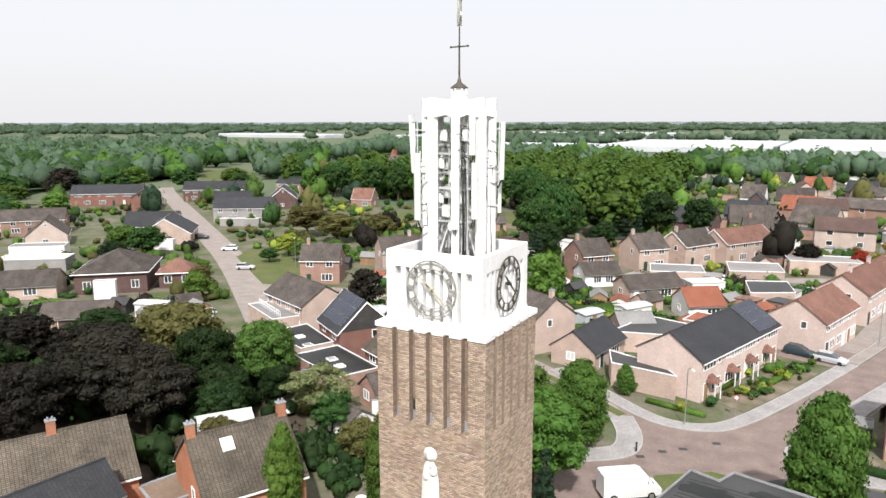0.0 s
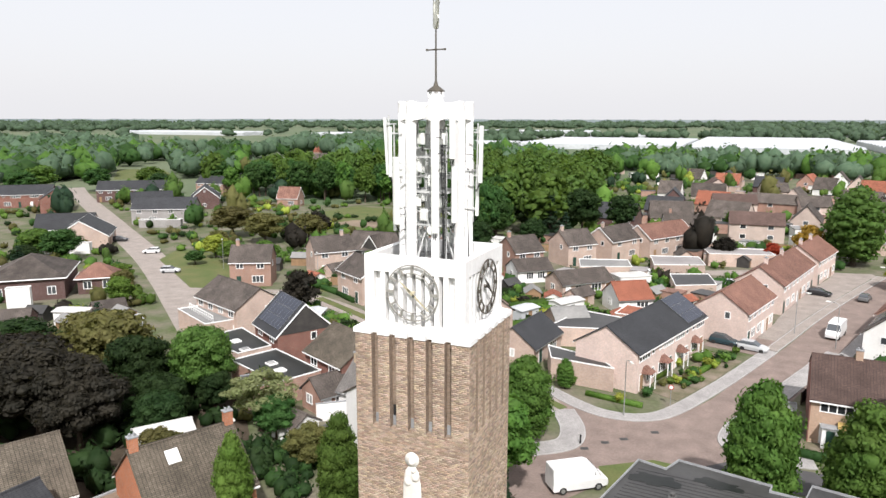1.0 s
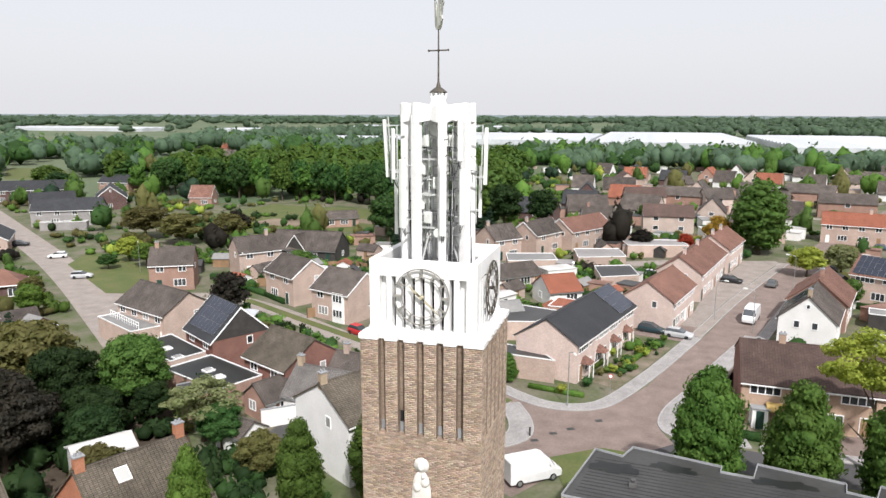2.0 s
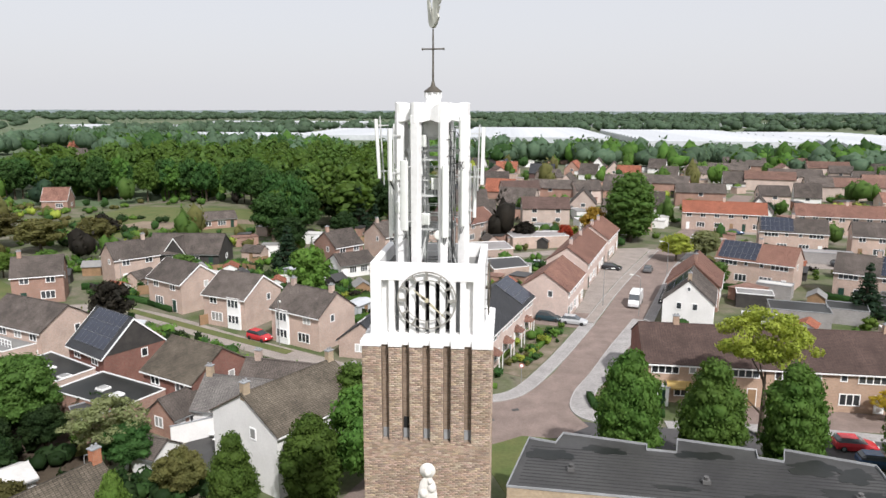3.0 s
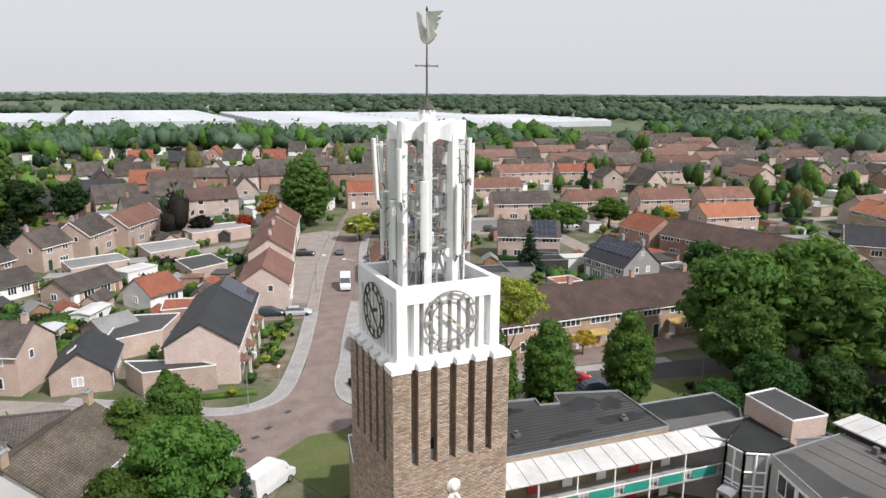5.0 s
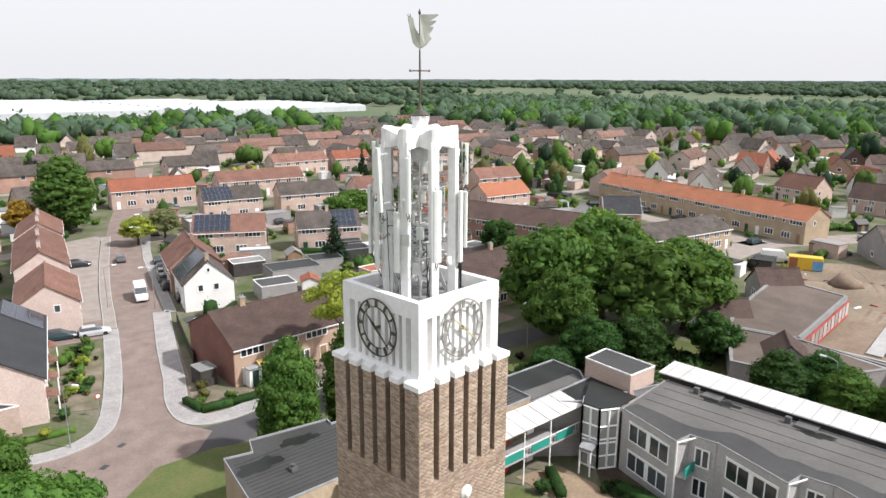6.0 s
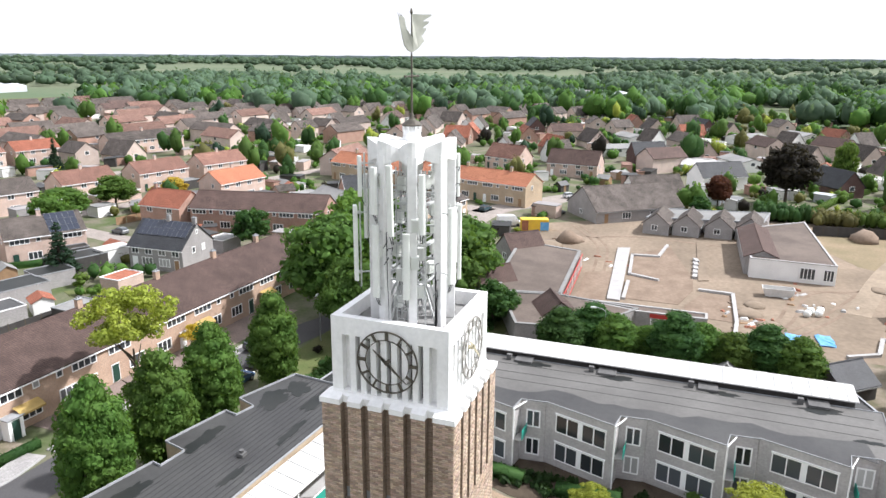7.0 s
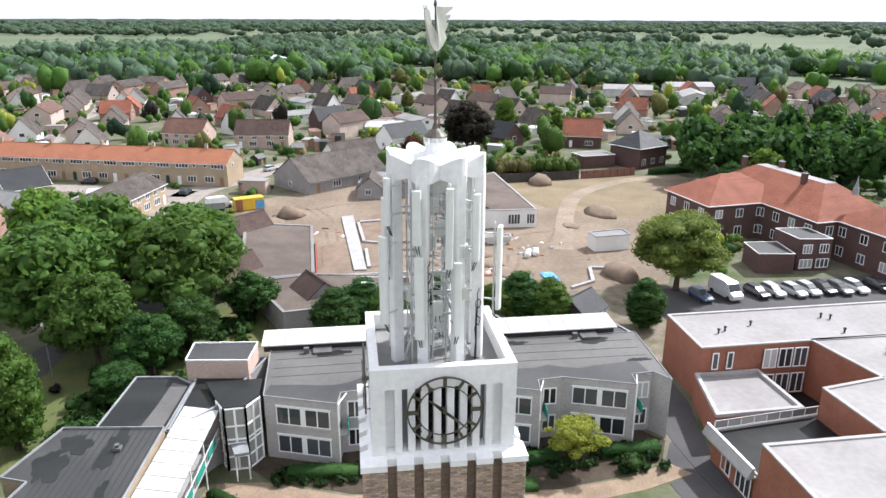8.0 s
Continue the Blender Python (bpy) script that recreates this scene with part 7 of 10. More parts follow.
tree("airy", 13.2, 20.5, 3.6, 1.9, L_YELLOW, "small yellow-green maple beside the path", "", 1)
maple = tree("airy", 15.3, 68.2, 14.0, 5.0, L_YELLOW, "yellow-green maple in front of the brown roof", "", 1)
for ob in maple.children:               # the crown sits high on its stem
    if ob.name.startswith("crown"):
        ob.matrix_basis = pose(0, 0, 2.7) @ Matrix.Diagonal((1, 1, 0.74, 1))

tree("airy", 30.5, 73.4, 3.6, 1.8, L_GOLD, "small golden-leaved tree on the forecourt", "", 1)
tree("lime", 20.5, 182, 18.5, 7.4, L_OAK, "large round green tree at the end of the street", "", 0)
tree("broad", 11.5, 184, 9, 3.8, L_GOLD, "golden-leaved tree beside the street", "", 1)
tree("broad", 27, 158, 6.5, 4.0, L_YELLOW, "yellow-green tree at the street corner", "", 2)
tree("broad", 34, 160, 7, 4.0, L_PALE, "pale blossoming tree at the street corner", "", 0)
tree("conifer", 48.0, 115.0, 9.5, 3.2, L_CONIFER, "dark blue-green conifer in a back garden", "", 0)
tree("conifer", -57.6, 139, 10.0, 4.0, L_CONIFER, "dark spreading conifer in a garden", "", 0)
tree("broad", -113, 163, 8, 4.5, L_PURPLE, "dark purple-leaved tree among the houses", "", 1)
tree("broad", 158, -6.2, 16.5, 7.5, L_PURPLE, "dark purple-leaved tree among the houses", "", 1)
tree("broad", 146.6, 10, 9, 3.4, foliage("copper_red_leaves", (0.075, 0.032, 0.022), (0.11, 0.045, 0.03)), "small copper-leaved tree behind the building site", "", 0)
tree("broad", 190, -24, 14, 3.6, L_BRIGHT, "tall fresh green tree among the far houses", "", 0)
tree("broad", 186.5, -40, 11, 3.6, L_BRIGHT, "fresh green tree among the far houses", "", 1)
tree("broad", -7, 176, 6, 3, L_PURPLE, "dark purple-leaved garden tree", "", 1)
tree("broad", 3.5, 178, 5, 2.2, foliage("crimson_leaves", (0.22, 0.02, 0.02), (0.28, 0.03, 0.025)), "small crimson-leaved tree in a garden", "", 1)
for x, y, h, r, m, lab in ((-137, 157, 9, 7, L_OLIVE, "wide olive-brown tree beside the road"), (-122, 152, 8.5, 6, L_OLIVE, "olive-brown tree beside the road"), (-112, 158, 8, 5, L_OLIVE, "olive-brown tree beside the road"), (-128, 140, 5, 3, L_OLIVE, "low brown shrubby tree beside the road"),
                           (-120, 130, 6.0, 3.2, L_YELLOW, "yellow-green shrubby tree on the grass"), (-113, 127, 5.5, 3.2, L_BRIGHT, "bright green shrubby tree on the grass"), (-105, 122, 4.5, 2.6, L_BRIGHT, "bright green shrubby tree on the grass"), (-119, 122, 3.5, 2.4, L_DEEP, "round green bush on the grass"),
                           (-150, 112, 8, 5, L_DEEP, "dense green tree beside the villa"), (-158, 112, 7.5, 5, L_MID, "dense green tree beside the villa"), (-146, 100, 6.5, 3.6, L_DARK, "dark green tree beside the villa"), (-110, 93, 5.5, 2.4, L_OLIVE, "small tree at the road's edge"), (-104, 87, 6, 2.6, L_BRIGHT, "small tree at the road's edge"), (-122, 104, 3.6, 2.4, L_BRIGHT, "green garden bush beside the road"), (-117, 99.5, 3.4, 2.2, L_MID, "green garden bush beside the road"),
                           (-290, 205, 11, 7, L_DEEP, "tall green tree behind the terrace"), (-276, 232, 11, 7, L_DEEP, "tall green tree behind the houses"), (-262, 250, 11, 7, L_MID, "tall green tree behind the houses"), (-246, 240, 9, 6, L_DARK, "dark green tree behind the houses"), (-300, 222, 12, 8, L_MID, "tall green tree behind the terrace"), (-305, 190, 13, 7.5, L_PURPLE, "dark copper beech behind the terrace"), (-290, 178, 12, 6, L_PURPLE, "dark copper beech behind the terrace"), (-310, 165, 11, 8, L_DEEP, "tall green tree behind the terrace"), (-285, 155, 9, 7, L_MID, "leafy tree behind the houses"), (-265, 140, 8, 6, L_DEEP, "leafy tree behind the houses"), (-240, 128, 8, 6, L_MID, "leafy tree behind the houses"), (-248, 150, 8, 5, L_BRIGHT, "leafy tree behind the houses")):
    tree("broad", x, y, h, r, m, lab, "", int(abs(x)) % 3, fine=abs(x) < 165)
tree("conifer", 128, 205, 11, 2.6, L_CONIFER, "dark conifer among the houses", "", 0)
for i, (x, y, h, w, k) in enumerate(((-60, 194, 12, 5.0, "broad"), (-53, 190, 12.5, 4.4, "conifer"), (-46, 199, 14, 6.0, "broad"), (-66, 181, 12, 5.2, "broad"), (-54, 176, 8, 3.6, "broad"), (-72, 172, 13, 5.6, "broad"), (-36, 206, 12, 5.0, "broad"), (-47, 183, 9, 3.4, "conifer"), (-63, 158, 9, 4.2, "broad"))):
    tree(k, x, y, h, w, L_CONIFER if k == "conifer" else (L_DARK, L_DEEP)[i % 2], "tall dark green tree beside the back lane", "dark trees beside the back lane", i % 3)
tree("broad", 78, 147, 8, 6, L_MID, "wide green tree among the houses", "", 0)
tree("broad", 93, 147, 8.5, 5.5, L_MID, "wide green tree among the houses", "", 1)
tree("broad", 108, 142, 6, 3.5, L_GOLD, "golden-leaved tree among the houses", "", 2)


for x, y, h, r, v in ((31.5, 50.5, 5.0, 3.0, 0), (37.5, 49.0, 8.0, 4.0, 1), (43.5, 46.0, 7.5, 3.8, 0), (52, 40, 7, 3.6, 1)):
    tree("broad", x, y, h, r, L_DEEP, "bushy dark green tree beside the flat roofs", "bushy trees beside the flat roofs", v)


# hedges: clipped boxes of leaves
def hedge(line, h, w, mat, label):
    rs = np.random.RandomState(int(abs(line[0][0] * 7 + line[0][1])))
    pos, nrm, body = [], [], Shape()
    for a, b in zip(line, line[1:]):
        a, b = Vector(a), Vector(b)
        d = (b - a)
        ln = d.length
        d.normalize()
        nn = Vector((-d.y, d.x))
        n = max(10, int(ln * (w + 2 * h) * 26))
        for _ in range(n):
            f, g = rs.uniform(0, ln), rs.uniform(-0.5, 0.5) * (w + 2 * h)
            if abs(g) < w / 2:
                off, z, nv = g, h, (0, 0, 1)
            else:
                sgn = 1 if g > 0 else -1
                off, z, nv = sgn * w / 2, h - (abs(g) - w / 2), (nn.x * sgn, nn.y * sgn, 0.2)
            p = a + d * f + nn * off
            pos.append((p.x, p.y, z + rs.normal(0, 0.05)))
            nrm.append(nv)
        q = [a + nn * w * 0.46, b + nn * w * 0.46, b - nn * w * 0.46, a - nn * w * 0.46]
        body.prism([tuple(p) for p in q], 0, h * 0.95)
    v1, f1 = leaf_quads(rs, np.array(pos) + rs.normal(0, 0.03, (len(pos), 3)), np.array(nrm, dtype=float), 0.17)
    bv = np.array(body.v)
    faces = [f1] + [np.array([q]) + len(v1) for q in body.f]
    ob = new("hedge", raw_mesh("hedge", np.concatenate([v1, bv]), faces, mat))
    return tagged(ob, label, "hedge", "", "stuff" if len(pos) > 60000 else "")


HD = "clipped green hedge along a front garden"
for line, h, w, m in (([(-1.6, 77), (-1.3, 73.6), (2, 72.9), (6.3, 72.3)], 0.9, 0.7, L_DEEP), ([(-13.5, 86), (-11.2, 91.5)], 0.8, 0.6, L_BRIGHT), ([(-8.5, 90), (-5.0, 99)], 0.7, 0.7, L_BRIGHT), ([(-19.5, 80.2), (-12.6, 78.9)], 0.6, 0.6, L_BRIGHT),
                      ([(-82, 115), (-74, 111), (-68, 107)], 1.0, 0.9, L_DEEP), ([(-88, 118), (-80, 124)], 1.3, 1.0, L_OLIVE), ([(-76, 121), (-66, 118)], 1.1, 0.9, L_DEEP), ([(-62, 117), (-54, 112)], 1.4, 0.9, L_DEEP), ([(-92, 120), (-84, 122)], 1.2, 1.0, L_DEEP),
                      ([(-30, 112), (-22, 115)], 1.6, 1.2, L_MID), ([(-40, 110), (-33, 118)], 2.0, 2.0, L_MID), ([(12, 30), (14, 20), (13.5, 12)], 0.7, 1.2, L_DEEP), ([(17.8, 33), (17.2, 27)], 0.9, 1.3, L_DEEP), ([(16.5, 24), (16.9, 18.5)], 0.9, 1.2, L_DEEP), ([(16.8, 14.5), (17.2, 9)], 0.9, 1.2, L_DEEP), ([(17.2, 5), (17.4, -0.5)], 0.9, 1.2, L_DEEP),
                      ([(15.8, 39.2), (13.2, 36.0)], 0.8, 1.0, L_DEEP), ([(-1, 63.2), (8, 55.5)], 0.6, 0.8, L_OLIVE), ([(20, 104), (12, 98)], 1.2, 0.8, L_DEEP), ([(150, -12), (170, -20), (186, -30)], 1.6, 1.2, L_MID), ([(36, 100), (44, 99)], 1.2, 0.8, L_MID), ([(64, 118), (70, 110)], 1.6, 1.2, L_MID), ([(28, 134), (36, 130)], 1.2, 0.8, L_DEEP), ([(46, 128), (54, 121)], 1.2, 0.8, L_DEEP),
                      ([(92, 62), (101, 59)], 1.0, 0.8, L_MID), ([(118.5, 66), (122, 74)], 1.0, 1.4, L_MID), ([(-58, 140), (-46, 134)], 1.6, 1.4, L_DEEP), ([(-22, 128), (-12, 124)], 1.6, 1.4, L_DEEP), ([(-40, 100), (-34, 106)], 1.2, 1.0, L_MID)):
    hedge(line, h, w, m, HD)
hedge([(132.6, -49), (134.4, -61)], 1.5, 1.6, L_DEEP, "low clipped hedge behind the sand field")

# shrubs in the gardens
GARD = random.Random(77)


def clear(x, y, r):
    for cx, cy, a, b, yaw in OCC:
        c, s = math.cos(radians(yaw)), math.sin(radians(yaw))
        u, v = (x - cx) * c + (y - cy) * s, -(x - cx) * s + (y - cy) * c
        if abs(u) < a + r * 0.5 and abs(v) < b + r * 0.5:
            return False
    for line, w in ROADLINES:
        for (ax, ay), (bx, by) in zip(line, line[1:]):
            dx, dy = bx - ax, by - ay
            f = max(0, min(1, ((x - ax) * dx + (y - ay) * dy) / (dx * dx + dy * dy)))
            if math.hypot(ax + f * dx - x, ay + f * dy - y) < w / 2 + r * 0.7 + 0.8:
                return False
    for poly in KEEP:
        if inside(x, y, poly):
            return False
    return True


def inside(x, y, poly):
    c = False
    for i in range(len(poly)):
        (x1, y1), (x2, y2) = poly[i], poly[i - 1]
        if (y1 > y) != (y2 > y) and x < (x2 - x1) * (y - y1) / (y2 - y1) + x1:
            c = not c
    return c


ROADLINES = [(MAIN, 11.5), (WEST, 6), (LEFT, 13), (SOUTH, 8), (EAST, 9), (EASTST, 9), (BACK, 6), ([(125, 62), (140, 110)], 7), ([(76, 152), (66, 92)], 6), ([(40, 200), (150, 185)], 6), ([(-60, 142), (24, 171)], 6)]
KEEP = [NW, EWP, [(-12, -60), (58, -60), (58, 40), (36, 44), (28, 52), (-12, 56)], [(56, 8), (58, 36), (92, 52), (118, 46), (128, 30), (140, -10), (128, -58), (96, -46), (56, -20)], [(-150, 178), (-72, 186), (-78, 232), (-140, 234)],
        [(9, 69), (48, 67), (48, 76), (9, 78)], [(-9, 105), (1, 103), (17, 150), (22, 170), (16, 171), (-3, 115)], [(-24, 80), (-9, 76), (-9, 84), (-24, 88)], [(-131, 123), (-137, 137), (-100, 120), (-94, 106), (-78, 84), (-72, 76), (-84, 74), (-112, 92)], [(-140, 78), (-112, 78), (-110, 100), (-140, 104)], [(-205, 100), (-165, 84), (-150, 96), (-150, 140), (-190, 150)], [(128, -30), (186, -36), (186, -62), (130, -62)], [(126, 2), (142, 2), (142, -34), (126, -30)]]
SH = [(L_MID, 5), (L_DEEP, 4), (L_BRIGHT, 3), (L_YELLOW, 1), (L_OLIVE, 2), (L_PURPLE, 1)]


def pick_leaf(r):
    k = r.random() * sum(w for _, w in SH)
    for m, w in SH:
        k -= w
        if k <= 0:
            return m
    return L_MID


# ---------------- farther houses ----------------
FAR_TYPES = []


def far_house(L, w, eave, ridge, wall, roof, label, sparse=False):
    t = thing("house", pose(0, 0, 0), label, "house", "far houses of the village")
    s = Shape().extrude_x([(-w / 2, 0), (w / 2, 0), (w / 2, eave), (0, ridge - 0.16), (-w / 2, eave)], -L / 2, L / 2)
    part("wall", s, wall, t)
    slope, over = (ridge - eave) / (w / 2), 0.35
    for sg in (-1, 1):
        prof = [(0, ridge), (sg * (w / 2 + over), eave - over * slope), (sg * (w / 2 + over), eave - over * slope - 0.2), (0, ridge - 0.2)]
        part("roof", Shape().extrude_x(prof if sg < 0 else prof[::-1], -L / 2 - 0.2, L / 2 + 0.2), roof, t)
    n = 1 if sparse else max(2, int(L / 5.4))
    if "fw" not in CACHE:
        b = Shape().box(-0.8, 0.8, -0.06, 0, 0, 1.3)
        b.box(-0.68, 0.68, -0.075, -0.061, 0.12, 1.18, 1)
        CACHE["fw"] = b.mesh("window", [M_PVC, M_GLASS])
    for i in range(n):
        x = -L / 2 + (i + 0.5) * L / n
        for z in ((0.9, eave - 1.6) if eave > 4.2 and i < 2 and not sparse else (eave - 1.6,)):
            part("window", CACHE["fw"], None, t, at=pose(x, -w / 2, z))
    part("window", CACHE["fw"], None, t, at=pose(-L / 2, 0, max(1.0, eave - 1.2), 0, 0, -90))
    if sparse:
        t["used"] = 0
        return t
    s = Shape().box(L * 0.3 - 0.35, L * 0.3 + 0.35, -0.3, 0.3, ridge - 0.6, ridge + 0.9)
    part("chimney", s, M_BRICKRED, t)
    t["used"] = 0
    return t


for L, w, e, r, wl, rf, lab in ((9, 8, 3.2, 7.8, M_PLASTER, M_ROOFGREY, "white house with a steep grey roof"), (10, 8, 5.2, 8.2, M_BRICKROSE, M_ROOFGREY, "pink brick house with a grey roof"), (20, 8.4, 5.3, 8.2, M_BRICKROSE, M_ROOFFADED, "brick terrace with a rust-red roof"), (17, 8.4, 5.3, 8.0, BR, M_ROOFGREY, "red brick terrace with a grey roof"),
                                (11, 8, 3.4, 7.6, BR, M_ROOFRED, "brick house with a bright red roof"), (14, 8.2, 5.2, 8.0, M_BRICKROSE, M_ROOFBROWN, "pair of brick houses with a brown roof"), (12, 8, 3.2, 7.4, BD, M_ROOFSLATE, "dark house with a slate roof"), (22, 8.4, 5.3, 8.1, M_BRICKROSE, M_ROOFGREY, "pale brick terrace with a grey-brown roof"), (13, 8.4, 3.0, 7.6, M_BRICKROSE, M_ROOFGREY, "house with a steep weathered roof"),
                                (15, 9, 3.2, 4.4, M_PLASTER, M_BITUMENGREY, "low white building with a shallow grey roof"), (24, 12, 4.0, 6.0, M_STEELWHITE, M_ROOFWHITE, "white workshop with a low pale roof")):
    FAR_TYPES.append((far_house(L, w, e, r, wl, rf, lab), L, w, far_house(L, w, e, r, wl, rf, lab, True)))
FR = random.Random(9)


def put_far(i, x, y, yaw):
    t, L, w, plain = FAR_TYPES[i]
    if math.hypot(x + 15, y - 24) > 190:
        t = plain
    m = pose(x, y, 0, 0, 0, yaw)
    if t["used"] == 0:
        t.matrix_basis = m
        t["used"] = 1
    else:
        copy_thing(t, m)
    OCC.append((x, y, L / 2 + 1.5, w / 2 + 1.5, yaw))


NOHOUSE = [[(-240, 235), (-60, 190), (-45, 225), (-40, 300), (-60, 400), (-260, 400)], [(108, -44), (150, -62), (165, -112), (130, -135), (70, -110)]]


def village(poly, yaw, step, types, gap=(2, 7), skip=0.1, wild=4, turned=0.12):
    """Houses in loose rows along streets, inside a plan polygon."""
    c, s = math.cos(radians(yaw)), math.sin(radians(yaw))
    uv = [(x * c + y * s, -x * s + y * c) for x, y in poly]
    v, k, lanes = min(q[1] for q in uv) + 5, 0, []
    while v < max(q[1] for q in uv):
        u = min(q[0] for q in uv) + FR.uniform(0, 8)
        run = []
        while u < max(q[0] for q in uv):
            i = FR.choice(types)
            L = FAR_TYPES[i][1]
            vv = v + FR.uniform(-2.5, 2.5) * min(1.5, wild / 5)
            x, y = u * c - vv * s, u * s + vv * c
            if inside(x, y, poly):
                lx, ly = x + s * 8.5, y - c * 8.5
                if k % 2 == 0 and clear(lx, ly, 1):
                    run.append((lx, ly))
                if FR.random() > skip and clear(x, y, 3) and all(math.hypot(x - ox, y - oy) > max(a, b) * 0.8 + L * 0.42 for ox, oy, a, b, _ in OCC if max(a, b) > 3.5) and not any(inside(x, y, q) for q in NOHOUSE):
                    put_far(i, x, y, yaw + FR.uniform(-wild, wild) + (90 if FR.random() < turned else 0) + (180 if FR.random() < 0.25 else 0))
            u += L + FR.uniform(*gap)
        if len(run) > 2:
            lanes.append(run)
        v += step * FR.uniform(0.85, 1.15)
        k += 1
    if lanes:
        road_mesh("road", [(r, 4.6) for r in lanes], 0.021, M_CLINKERPALE, "paved street between the farther houses")


village([(150, 200), (250, 150), (330, 200), (420, 330), (330, 420), (120, 430), (70, 330), (95, 240)], -14, 25, (2, 3, 5, 7, 7, 2, 1, 0, 0, 8), (2, 6), 0.1, 6, 0.18)
village([(-40, 215), (70, 205), (110, 300), (110, 400), (-30, 400)], -14, 27, (0, 1, 4, 6, 8, 8, 3, 0), (4, 11), 0.2, 10, 0.3)
village([(165, 95), (190, 75), (300, 110), (330, 195), (250, 145), (165, 150)], 8, 24, (1, 3, 5, 8, 4, 0, 8, 2), (2, 8), 0.12, 6)
village([(172, -20), (200, -52), (330, -60), (360, 60), (300, 105), (190, 70), (165, 60), (186, 20)], 33, 25, (1, 8, 5, 6, 8, 4, 0, 0, 9, 9), (3, 10), 0.2, 12, 0.35)
village([(310, 110), (370, 60), (440, 150), (400, 280), (340, 200)], -22, 26, (1, 3, 5, 8, 0, 8), (3, 10), 0.2, 8, 0.2)
village([(170, -70), (330, -62), (340, -200), (250, -240), (180, -160)], -20, 27, (1, 8, 5, 6, 8, 4, 0, 10), (4, 12), 0.28, 14, 0.35)
village([(-35, 180), (25, 185), (25, 330), (-35, 330)], 10, 24, (0, 1, 8, 6, 5), (4, 12), 0.25, 8, 0.3)


n_shrub = 0
while n_shrub < 130:
    x, y = GARD.uniform(-115, 80), GARD.uniform(45, 200)
    r = GARD.uniform(0.6, 1.5)
    if clear(x, y, r):
        tree("shrub", x, y, r * GARD.uniform(1.4, 2.2), r, pick_leaf(GARD), "leafy garden shrub among the houses", "garden shrubs", n_shrub % 3)
        n_shrub += 1
for x, y, r, m in ((-7.6, 92.0, 0.9, L_DEEP), (-9.6, 88.5, 0.8, L_YELLOW), (-6.4, 96.5, 1.0, L_YELLOW), (-4.6, 101.0, 0.7, L_PURPLE), (-10.2, 95, 0.9, L_YELLOW), (-3.0, 103.8, 0.8, L_BRIGHT), (-12.4, 82.4, 0.9, L_DEEP), (-15.2, 79.4, 0.8, L_YELLOW), (0.6, 76.5, 0.9, L_OLIVE), (1.4, 78.8, 0.9, L_OLIVE), (2.6, 74.2, 0.8, L_MID), (-0.6, 75.2, 0.7, L_BRIGHT), (-21.8, 82.4, 0.9, L_MID),
                   (11, 74.5, 0.6, L_GOLD), (9.2, 73.5, 0.6, L_MID), (15.5, 15.5, 1.0, L_DEEP), (14.8, 3.0, 1.1, L_DEEP), (12.5, 37.6, 0.9, L_DEEP), (18.6, 12.8, 0.9, L_MID)):
    tree("shrub", x, y, r * 1.7, r, m, "rounded garden shrub in a front garden", "front garden shrubs", 1)
for i in range(26):
    f, g = GARD.random(), GARD.uniform(-1.6, 1.6)
    tree("shrub", -10.6 + 7.0 * f + 0.9 * g, 85.0 + 17.0 * f - 0.4 * g, GARD.uniform(0.6, 1.4), GARD.uniform(0.35, 0.8), GARD.choice((L_DEEP, L_YELLOW, L_BRIGHT, L_OLIVE, L_DARK, L_MID, L_PURPLE)), "low rockery shrub in a front garden", "rockery shrubs", i % 3)
tree("lime", -22.4, 81.2, 4.0, 1.2, L_MID, "small green conical tree beside the garage", "", 0)

# low outbuildings in the farther gardens, too many to count
def far_sheds(spots, wall, roof, label, seed):
    r = random.Random(seed)
    sh = Shape()
    for x, y in spots:
        m = pose(x, y, 0, 0, 0, r.choice((-14, 76, 8, 98, 33, -20)) + r.uniform(-6, 6))
        w, d, h = r.uniform(1.4, 3.6), r.uniform(1.2, 2.2), r.uniform(2.1, 2.9)
        for z0, z1, o, mi in ((0, h, 0, 0), (h, h + 0.14, 0.12, 1)):
            b = Shape().box(-w - o, w + o, -d - o, d + o, z0, z1)
            b.turn(m)
            sh.add(b.v, b.f, mi)
    return tagged(part("outbuildings", sh, [wall, roof]), label, "sheds", "", "stuff")


FSR, far_spots, tries = random.Random(71), [], 0
while len(far_spots) < 620 and tries < 4200:
    tries += 1
    a, d = FSR.uniform(-48, 112), 120 + 330 * FSR.random()
    x, y = -15 + d * math.cos(radians(a)), 10 + d * math.sin(radians(a))
    if (y > 30 or x > 165) and clear(x, y, 1.2) and not any(inside(x, y, q) for q in NOHOUSE):
        far_spots.append((x, y))
for k, (wl, rf, lab) in enumerate(((M_PLASTER, M_BITUMENGREY, "white garden sheds with grey flat roofs between the far houses"), (M_DARKWOOD, M_BITUMENWET, "dark garden sheds with black flat roofs between the far houses"), (BP, M_ROOFWHITE, "brick outhouses with pale flat roofs between the far houses"), (M_PLASTER, M_STEELWHITE, "white verandas and carports between the far houses"), (BR, M_ROOFFADED, "brick outhouses with faded rust roofs between the far houses"), (BR, M_BITUMEN, "brick outhouses with dark felt roofs between the far houses"))):
    far_sheds(far_spots[k::6], wl, rf, lab, k)

